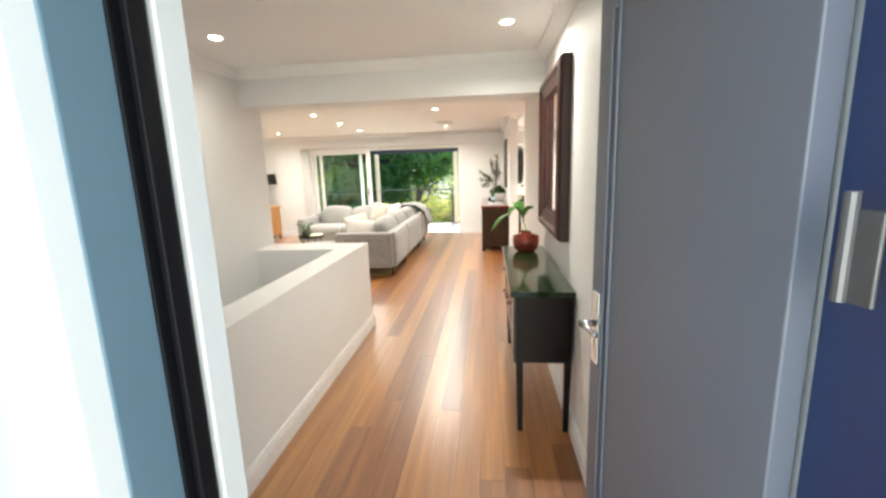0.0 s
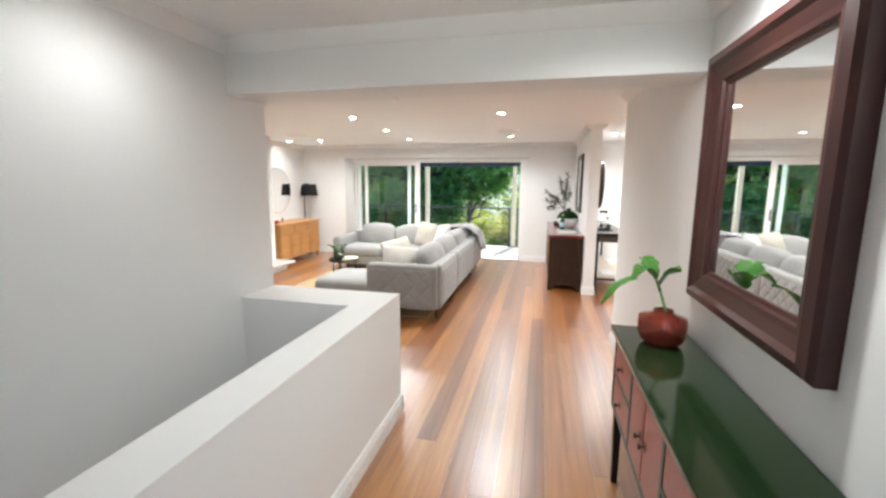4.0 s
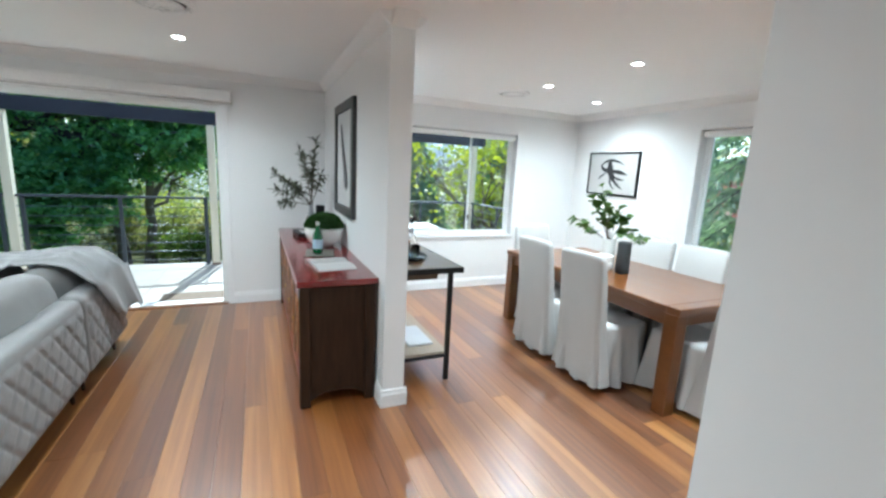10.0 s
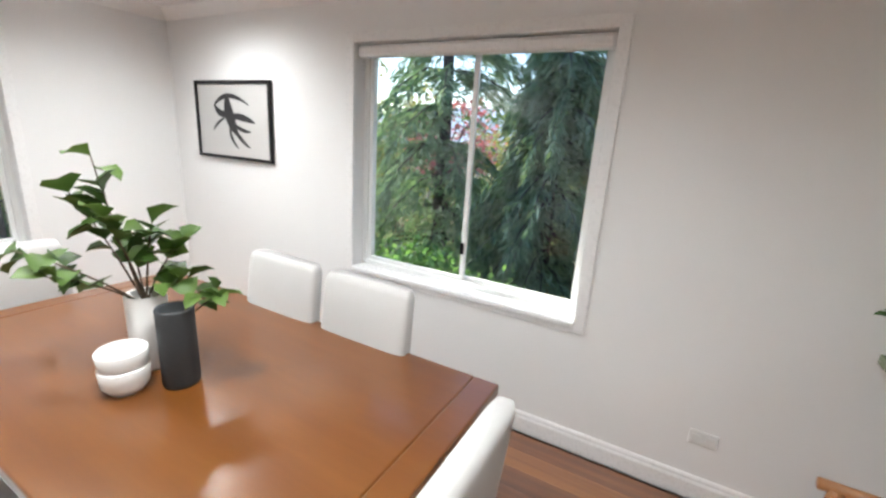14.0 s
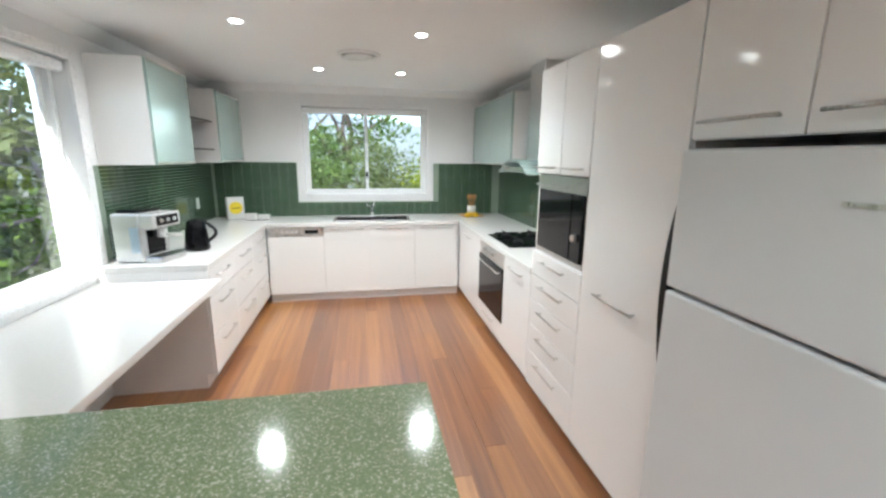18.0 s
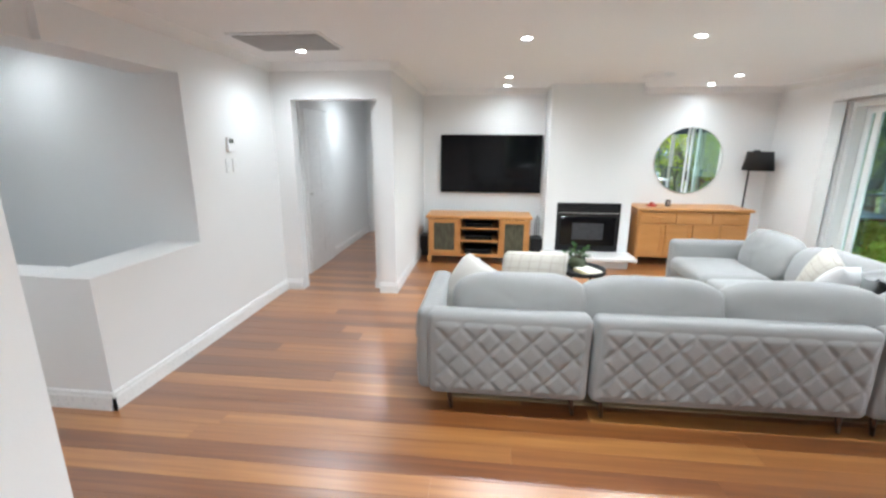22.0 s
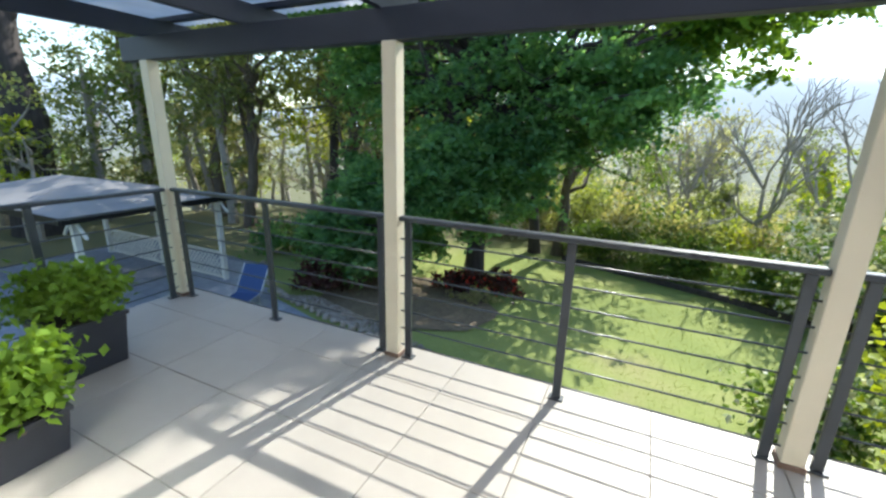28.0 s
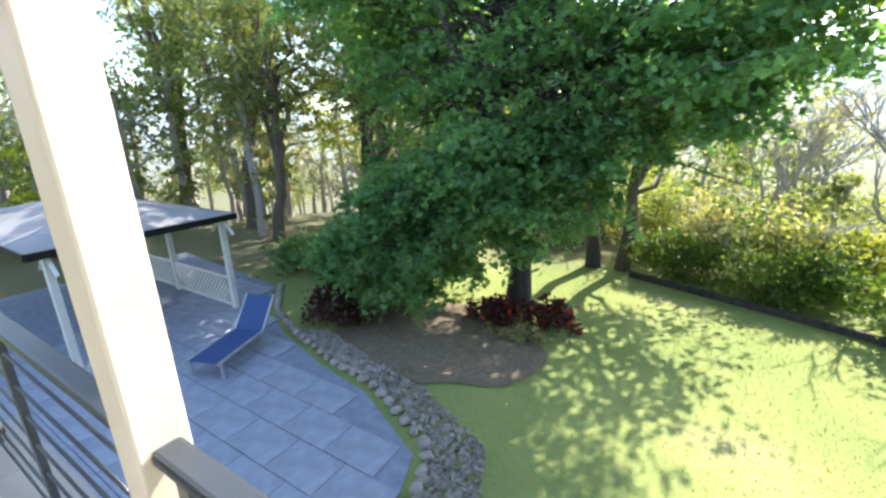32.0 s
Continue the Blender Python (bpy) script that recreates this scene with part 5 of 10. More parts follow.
for sx, mt in ((-1, SLIP), (1, plain("grey_print", (0.42, 0.42, 0.41), 0.5, vary=0.25, scale=30))):
    bm = bmesh.new()
    n = 8
    rows = [[bm.verts.new((yy, sx * 0.2 * k / n, 0.004 + 0.016 * math.sin(math.pi * (0.12 + 0.88 * k / n)) ** 0.7)) for k in range(n + 1)] for yy in (-0.13, 0.13)]
    low = [[bm.verts.new((yy, sx * 0.2 * k / n, 0.0)) for k in range(n + 1)] for yy in (-0.13, 0.13)]
    for k in range(n):
        bm.faces.new((rows[0][k], rows[0][k + 1], rows[1][k + 1], rows[1][k]))
        for e in (0, 1):
            bm.faces.new((rows[e][k], rows[e][k + 1], low[e][k + 1], low[e][k]))
    bm.faces.new((rows[0][n], rows[1][n], low[1][n], low[0][n]))
    part("page_block", bm, mt, ob, smooth=False)


def picture(name, label, x, y0, y1, z0, z1, frame_w, frame_m, depth, sx, mat_w, art):
    """A framed picture on a wall in the plane x; sx is the way that it faces."""
    p = thing(name, label, "picture")
    f = lambda a, b: (min(x + sx * a, x + sx * b), max(x + sx * a, x + sx * b))
    for d in ((y0, y0 + frame_w, z0, z1), (y1 - frame_w, y1, z0, z1), (y0 + frame_w, y1 - frame_w, z0, z0 + frame_w), (y0 + frame_w, y1 - frame_w, z1 - frame_w, z1)):
        boxpart("frame_side", (*f(0.002, depth), *d), frame_m, p, bev=0.003)
    boxpart("mount", (*f(0.002, depth * 0.5), y0 + frame_w, y1 - frame_w, z0 + frame_w, z1 - frame_w), SLIP, p, "white mount board", bev=0)
    art(p, x + sx * (depth * 0.5 + 0.0012), (y0 + y1) / 2, (z0 + z1) / 2, sx)
    return p


def leaf_print(p, x, ym, zm, sx):
    bm = bmesh.new()
    for k in range(26):
        t = k / 25
        y, z = ym + 0.14 * math.sin(t * 2.2 - 0.9), zm - 0.26 + 0.52 * t
        for s in (-1, 1):
            a = s * (0.9 - 0.3 * t) + 0.2
            l, w = 0.11 * (1 - 0.4 * t), 0.016
            d, nrm = Vector((0, math.sin(a), math.cos(a))), Vector((0, math.cos(a), -math.sin(a)))
            b = Vector((x, y, z))
            bm.faces.new([bm.verts.new(b), bm.verts.new(b + d * l * 0.5 + nrm * w), bm.verts.new(b + d * l), bm.verts.new(b + d * l * 0.5 - nrm * w)])
    part("printed_branch", bm, plain("charcoal_ink", (0.05, 0.05, 0.055), 0.7), p, "dark grey leafy branch print")


def bird_print(p, x, ym, zm, sx):
    """A swooping bird in tapered brush strokes: start, bend, end (across, up) and width."""
    bm = bmesh.new()
    strokes = (((-0.21, 0.10), (-0.06, 0.24), (0.19, 0.11), 0.036), ((-0.05, 0.17), (-0.06, 0.02), (0.06, -0.11), 0.105), ((-0.03, 0.03), (0.10, 0.04), (0.25, -0.01), 0.05),
               ((-0.02, 0.05), (-0.17, 0.02), (-0.20, 0.12), 0.05), ((0.0, -0.03), (0.05, -0.12), (0.19, -0.19), 0.036), ((-0.02, -0.02), (-0.06, -0.12), (0.06, -0.20), 0.03),
               ((0.02, -0.02), (0.10, -0.08), (0.21, -0.07), 0.03), ((-0.08, 0.02), (-0.19, -0.02), (-0.23, -0.08), 0.022))
    for j, (a, b, c, w) in enumerate(strokes):
        prev = None
        for k in range(15):
            t = k / 14
            q = [a[i] * (1 - t) ** 2 + b[i] * 2 * t * (1 - t) + c[i] * t * t for i in (0, 1)]
            d = [2 * ((b[i] - a[i]) * (1 - t) + (c[i] - b[i]) * t) for i in (0, 1)]
            ln = math.hypot(*d)
            h = w * 0.5 * math.sin(math.pi * (0.08 + 0.9 * t)) ** 0.8
            pair = [bm.verts.new((x + sx * 0.0003 * j, ym - (q[0] - e * h * d[1] / ln), zm + q[1] + e * h * d[0] / ln)) for e in (-1, 1)]
            if prev:
                bm.faces.new((prev[0], prev[1], pair[1], pair[0]))
            prev = pair
    part("ink_bird", bm, plain("black_ink", (0.02, 0.02, 0.022), 0.7, vary=0.3, scale=20), p, "swooping black ink bird")


picture("leaf_picture", "large black-framed print of a leafy branch", XST, 0.87, 1.68, 1.125, 2.065, 0.075, plain("charcoal_frame", (0.05, 0.05, 0.05), 0.4, vary=0.3, scale=20), 0.035, -1, 0.1, leaf_print)

# ---- dining room ----
TX0, TX1, TY0, TY1, TH = 1.71, 2.76, -0.635, 1.20, 0.752


def dining_table():
    t = thing("dining_table", "heavy red-brown timber dining table", "table")
    boxpart("tabletop", (TX0, TX1, TY0, TY1, TH - 0.045, TH), TABLEWOOD, t, bev=0.006)
    boxpart("breadboard_end", (TX0, TX1, TY0 - 0.1, TY0 - 0.001, TH - 0.046, TH + 0.0005), TABLEWOOD, t, bev=0.006)
    boxpart("breadboard_end", (TX0, TX1, TY1 + 0.001, TY1 + 0.1, TH - 0.046, TH + 0.0005), TABLEWOOD, t, bev=0.006)
    for d in ((TX0 + 0.1, TX1 - 0.1, TY0 - 0.05, TY0 - 0.02), (TX0 + 0.1, TX1 - 0.1, TY1 + 0.02, TY1 + 0.05), (TX0 + 0.03, TX0 + 0.06, TY0, TY1), (TX1 - 0.06, TX1 - 0.03, TY0, TY1)):
        boxpart("apron", (*d, TH - 0.14, TH - 0.047), TABLEWOOD, t)
    for x in (TX0 + 0.055, TX1 - 0.055):
        for y in (TY0 - 0.04, TY1 + 0.04):
            boxpart("leg", (x - 0.05, x + 0.05, y - 0.05, y + 0.05, 0, TH - 0.047), TABLEWOOD, t, bev=0.006)


dining_table()


def slip_chair():
    """A high-backed chair in a loose white cover, facing +x, its seat's middle at the origin."""
    c = thing("slipcover_chair", "high-backed dining chair in a loose white slipcover", "chair", (0, 0, 0), 0, "chairs round the dining table")
    # skirted seat
    bm = bmesh.new()
    n = 96
    rings = []
    for z, f, k in ((0.49, 0.90, 0), (0.485, 0.97, 0), (0.46, 1.0, 0.0), (0.30, 1.03, 0.012), (0.16, 1.06, 0.024), (0.035, 1.09, 0.034)):
        ring = []
        for i in range(n):
            t = 2 * math.pi * i / n
            c0, s0 = math.cos(t), math.sin(t)
            sq = 1 / max(abs(c0), abs(s0)) ** 0.86
            pleat = k * (math.sin(t * 10 + 0.6) + 0.6 * math.sin(t * 17))
            ring.append(bm.verts.new((0.235 * f * c0 * sq + pleat * c0, 0.225 * f * s0 * sq + pleat * s0, z + (0.012 * math.sin(t * 7) if z < 0.1 else 0))))
        rings.append(ring)
    for p, q in zip(rings, rings[1:]):
        for i in range(n):
            bm.faces.new((p[i], p[(i + 1) % n], q[(i + 1) % n], q[i]))
    bm.faces.new(rings[0])
    part("seat_skirt", bm, SLIP, c, "pleated white cloth skirt", smooth=True)
    # tall back, leaning a little, flaring into the skirt
    bm = bmesh.new()
    rings = []
    for z, w, d0, lean in ((0.05, 0.27, 0.075, -0.03), (0.2, 0.25, 0.06, -0.02), (0.42, 0.23, 0.05, 0), (0.6, 0.225, 0.045, 0.012), (0.85, 0.222, 0.04, 0.04), (0.97, 0.22, 0.036, 0.055), (1.0, 0.21, 0.026, 0.06)):
        ring = []
        for i in range(40):
            t = 2 * math.pi * i / 40
            c0, s0 = math.cos(t), math.sin(t)
            k = 0.012 * math.sin(s0 * 14) * max(0, 0.5 - z) * 2
            ring.append(bm.verts.new((-0.22 - lean + d0 * math.copysign(abs(c0) ** 0.4, c0) + k, w * math.copysign(abs(s0) ** 0.35, s0), z + 0.01 * (1 - s0 * s0) * (z > 0.95))))
        rings.append(ring)
    for p, q in zip(rings, rings[1:]):
        for i in range(40):
            bm.faces.new((p[i], p[(i + 1) % 40], q[(i + 1) % 40], q[i]))
    bm.faces.new(rings[-1])
    part("backrest_cover", bm, SLIP, c, smooth=True)
    for x, y in ((0.17, 0.17), (0.17, -0.17), (-0.2, 0.17), (-0.2, -0.17)):
        boxpart("leg", (x - 0.018, x + 0.018, y - 0.018, y + 0.018, 0, 0.3), TABLEWOOD, c)
    return c


ch = slip_chair()
CHAIRS = [(1.75, 0.50, 0), (1.75, -0.09, 0), (2.50, 0.38, 180), (2.50, -0.12, 180), (2.08, 1.12, -90), (2.13, -0.62, 90)]
ch.matrix_basis = pose(CHAIRS[0][0], CHAIRS[0][1], 0, 0, 0, CHAIRS[0][2])
for x, y, a in CHAIRS[1:]:
    copy_thing(ch, pose(x, y, 0, 0, 0, a))

# vases on the table
def cylinder_vase(label, at, r, h, material, cat="vase"):
    v = thing("cylinder_vase", label, cat, at)
    bm = bmesh.new()
    lathe(bm, [(0, 0), (r * 0.94, 0), (r, 0.012), (r, h - 0.008), (r * 0.97, h), (r * 0.86, h - 0.004), (r * 0.84, h * 0.4), (0, h * 0.38)], 36)
    part("body", bm, material, v, smooth=True)
    return v


WCER = plain("white_bisque", (0.76, 0.75, 0.73), 0.5, bump=0.15, bump_scale=30)
SLATE = plain("charcoal_bisque", (0.035, 0.04, 0.043), 0.6, vary=0.15, bump=0.2, bump_scale=60)
VX, VY = 2.20, 0.24
TABLEGREEN = leafy("broad_round_leaf", (0.03, 0.07, 0.012), (0.1, 0.17, 0.035), 0.2, 0.45)
v1 = cylinder_vase("tall white ceramic vase with green branches on the table", (VX - 0.035, VY + 0.115, TH), 0.062, 0.27, WCER)
sprig(v1, (0, 0, 0.22), [(-0.22, 0.12, 0.36), (-0.12, 0.14, 0.62), (-0.06, 0.1, 0.74), (0.04, -0.02, 0.52), (0.1, -0.1, 0.46), (-0.1, -0.02, 0.55), (0.02, 0.12, 0.44), (-0.26, 0.18, 0.44), (0.06, -0.16, 0.34)], TABLEGREEN, 0.085, 0.095, 7, 0.004, 0.42)
v2 = cylinder_vase("slim charcoal ceramic cylinder vase on the table", (VX - 0.045, VY - 0.075, TH), 0.056, 0.27, SLATE)
sprig(v2, (0, 0, 0.2), [(0.1, -0.1, 0.31), (0.05, -0.07, 0.33), (0.12, -0.04, 0.29)], TABLEGREEN, 0.07, 0.06, 4, 0.003, 0.5)
bw = thing("stacked_bowls", "two stacked white ceramic bowls on the table", "bowls", (VX - 0.165, VY + 0.02, TH))
for k in range(2):
    bm = bmesh.new()
    lathe(bm, [(0, 0), (0.045, 0), (0.066, 0.03), (0.071, 0.085), (0.067, 0.09), (0.06, 0.05), (0, 0.03)], 30, (0, 0, 0.055 * k))
    part("bowl", bm, WCER, bw, smooth=True)

# industrial side table against the stub wall
TOPW = timber("dark_oak_top", [(0.045, 0.024, 0.011), (0.085, 0.048, 0.022), (0.13, 0.08, 0.04)], 0.33, (12, 1.6, 12))
GREYW = timber("pale_shelf_wood", [(0.3, 0.25, 0.2), (0.45, 0.38, 0.3), (0.55, 0.48, 0.4)], 0.5, (12, 1.6, 12))
BX0, BX1, BY0, BY1, BH = XST2 + 0.01, 0.60, 0.13, 2.46, 0.885


def side_table():
    s = thing("console_sideboard", "long dark timber console on a black steel frame", "sideboard")
    boxpart("top", (BX0, BX1, BY0, BY1, BH - 0.025, BH), TOPW, s, "dark oak plank top", bev=0.004)
    boxpart("top_band", (BX1 + 0.0005, BX1 + 0.006, BY0, BY1, BH - 0.04, BH - 0.001), BLACK, s, bev=0.001)
    boxpart("top_band", (BX0, BX1 + 0.006, BY0 - 0.006, BY0 - 0.0005, BH - 0.04, BH - 0.001), BLACK, s, bev=0.001)
    for x in (BX0 + 0.04, BX1 - 0.05):
        for y in (BY0 + 0.09, BY1 - 0.09):
            boxpart("leg", (x - 0.016, x + 0.016, y - 0.016, y + 0.016, 0, BH - 0.041), BLACK, s, bev=0.002)
    boxpart("lower_shelf", (BX0 + 0.03, BX1 - 0.04, BY0 + 0.1, BY1 - 0.1, 0.20, 0.222), GREYW, s, "pale timber lower shelf", bev=0.003)
    for d in ((BX1 - 0.062, BX1 - 0.04, BY0 + 0.1, BY1 - 0.1), (BX0 + 0.03, BX0 + 0.052, BY0 + 0.1, BY1 - 0.1)):
        boxpart("rail", (*d, 0.175, 0.199), BLACK, s, bev=0.002)
    for y in (BY0 + 0.09, BY1 - 0.11):
        boxpart("cross_rail", (BX0 + 0.056, BX1 - 0.066, y, y + 0.02, 0.175, 0.199), BLACK, s, bev=0.002)
    n = 3
    w = (BY1 - BY0 - 0.5) / n
    for k in range(n):
        a = BY0 + 0.32 + w * k
        d = boxpart("drawer", (BX0 + 0.02, BX1 - 0.045, a + 0.01, a + w - 0.01, BH - 0.17, BH - 0.042), TOPW, s, bev=0.003)
        bm = bmesh.new()
        tube(bm, (BX1 - 0.025, a + w / 2 - 0.06, BH - 0.105), (BX1 - 0.025, a + w / 2 + 0.06, BH - 0.105), 0.006, 0.006, 8)
        part("handle", bm, STEEL, d)


side_table()
CLEAR = glass("clear_glass")
CLEAR.node_tree.nodes["Principled BSDF"].inputs["IOR"].default_value = 1.22
ty = BY0 + 0.43
tr = thing("serving_tray", "oval black metal tray on the console", "tray", (0.33, ty, BH))
bm = bmesh.new()
lathe(bm, [(0, 0), (0.15, 0), (0.165, 0.018), (0.16, 0.02), (0.148, 0.006), (0, 0.005)], 40)
o = part("tray", bm, BLACKGLOSS, tr, smooth=True)
o.scale = (0.85, 1.35, 1)


def vessel(name, label, at, prof, cat):
    v = thing(name, label, cat, at)
    bm = bmesh.new()
    inner = [(max(r - 0.004, 0.001), z + 0.004) for r, z in reversed(prof)]
    lathe(bm, [(0, 0)] + prof + inner + [(0, 0.006)], 28)
    part("glass_body", bm, CLEAR, v, smooth=True)
    return v


vessel("glass_carafe", "clear waisted glass water carafe", (0.29, ty - 0.07, BH + 0.006), [(0.058, 0), (0.064, 0.02), (0.06, 0.1), (0.046, 0.19), (0.05, 0.25), (0.06, 0.3)], "carafe")
gb = vessel("glass_decanter", "square clear glass decanter with a black stopper", (0.37, ty + 0.04, BH + 0.006), [(0.045, 0), (0.05, 0.015), (0.05, 0.13), (0.02, 0.155), (0.018, 0.18)], "decanter")
bm = bmesh.new()
lathe(bm, [(0, 0.178), (0.02, 0.178), (0.022, 0.2), (0, 0.202)], 16)
part("stopper", bm, BLACK, gb, "black stopper", smooth=True)
for k, (dx, dy) in enumerate(((-0.02, 0.11), (0.06, 0.12), (0.07, -0.05))):
    vessel("tumbler", "small clear drinking glass", (0.31 + dx, ty + dy, BH + 0.006), [(0.026, 0), (0.03, 0.01), (0.034, 0.085)], "glass")
mg = thing("magazine", "glossy magazine on the far end of the console", "magazine", (0.4, BY1 - 0.3, BH), 5)
boxpart("page_block", (-0.1, 0.1, -0.14, 0.14, 0, 0.012), plain("silver_print", (0.4, 0.4, 0.38), 0.25, vary=0.6, scale=16), mg, bev=0.001)
wt = thing("white_tray", "rounded white tray on the console's lower shelf", "tray", (0.4, BY0 + 0.42, 0.222))
bm = bmesh.new()
box(bm, -0.1, 0.1, -0.19, 0.19, 0, 0.02)
part("tray", bm, plain("white_enamel", (0.75, 0.76, 0.78), 0.25), wt, bev=0.012, seg=3)
dm = thing("dish_mirror", "large dark shallow round wall mirror", "mirror", (XST2 + 0.002, 1.0, 1.58))
bm = bmesh.new()
bmesh.ops.create_cone(bm, cap_ends=True, segments=56, radius1=0.39, radius2=0.38, depth=0.15, matrix=pose(0.075, 0, 0, 0, 90, 0))
part("rim", bm, plain("dark_bronze_rim", (0.02, 0.016, 0.014), 0.3), dm, "dark bronze rim", bev=0.008)
bm = bmesh.new()
tube(bm, (0.1505, 0, 0), (0.154, 0, 0), 0.33, 0.33, 56)
part("mirror_face", bm, MIRROR, dm)
picture("ink_picture", "thin dark-framed black ink print of a swooping bird", XE, 1.345, 2.19, 1.335, 1.89, 0.022, BLACK, 0.03, -1, 0.1, bird_print)


# ---- kitchen ----
GREENQ = bpy.data.materials.new("green_flecked_stone")
_n, _l, _b = nodes_of(GREENQ)
_co = _n.new("ShaderNodeTexCoord")
_v = _n.new("ShaderNodeTexVoronoi")
_v.inputs["Scale"].default_value = 230
_l.new(_co.outputs["Object"], _v.inputs["Vector"])
_r = _n.new("ShaderNodeValToRGB")
_r.color_ramp.elements[0].color, _r.color_ramp.elements[0].position = (0.17, 0.225, 0.125, 1), 0.0
_r.color_ramp.elements[1].color, _r.color_ramp.elements[1].position = (0.25, 0.31, 0.185, 1), 0.75
_e = _r.color_ramp.elements.new(0.4)
_e.color = (0.205, 0.265, 0.15, 1)
_e = _r.color_ramp.elements.new(0.97)
_e.color = (0.5, 0.52, 0.43, 1)
_s = _n.new("ShaderNodeSeparateColor")
_l.new(_v.outputs["Color"], _s.inputs[0])
_l.new(_s.outputs[0], _r.inputs[0])
_l.new(_r.outputs[0], _b.inputs["Base Color"])
_b.inputs["Roughness"].default_value = 0.1
TILE = plain("green_glass_tile", (0.062, 0.112, 0.066), 0.12, vary=0.2, scale=3, coat=0.4)
GROUT = plain("grout", (0.26, 0.32, 0.25), 0.8)
FROST = plain("frosted_green_glass", (0.33, 0.43, 0.40), 0.12, vary=0.08, scale=2, coat=0.5)

KB = 0.90         # bench height
IX0, IY0, IY1, IH = KI[0], KI[1], KI[2], KI[3]


def handle_bar(parent, x, y0, y1, z, sx=0, sy=0):
    """A steel bar on two stubs; sx/sy: the way that it stands off."""
    bm = bmesh.new()
    if sx:
        tube(bm, (x + sx * 0.03, y0, z), (x + sx * 0.03, y1, z), 0.006, 0.006, 10)
        for y in (y0 + 0.02, y1 - 0.02):
            tube(bm, (x, y, z), (x + sx * 0.03, y, z), 0.005, 0.005, 8)
    else:
        tube(bm, (y0, x + sy * 0.03, z), (y1, x + sy * 0.03, z), 0.006, 0.006, 10)
        for y in (y0 + 0.02, y1 - 0.02):
            tube(bm, (y, x, z), (y, x + sy * 0.03, z), 0.005, 0.005, 8)
    part("handle", bm, STEEL, parent, "brushed steel bar handle", smooth=True)


def front_x(parent, x, y0, y1, z0, z1, sx, hz=None, name="door", material=None):
    g = 0.003
    a, b = sorted((x, x + sx * 0.019))
    d = boxpart(name, (a, b, y0 + g, y1 - g, z0 + g, z1 - g), material or LACQ, parent, bev=0.002)
    if hz:
        w = min(0.3, (y1 - y0) * 0.72)
        handle_bar(d, x + sx * 0.019, (y0 + y1) / 2 - w / 2, (y0 + y1) / 2 + w / 2, hz, sx=sx)
    return d


def front_y(parent, y, x0, x1, z0, z1, hz=None, name="door"):
    g = 0.003
    d = boxpart(name, (x0 + g, x1 - g, y, y + 0.019, z0 + g, z1 - g), LACQ, parent, bev=0.002)
    if hz:
        w = min(0.4, (x1 - x0) * 0.72)
        handle_bar(d, y + 0.019, (x0 + x1) / 2 - w / 2, (x0 + x1) / 2 + w / 2, hz, sy=1)
    return d


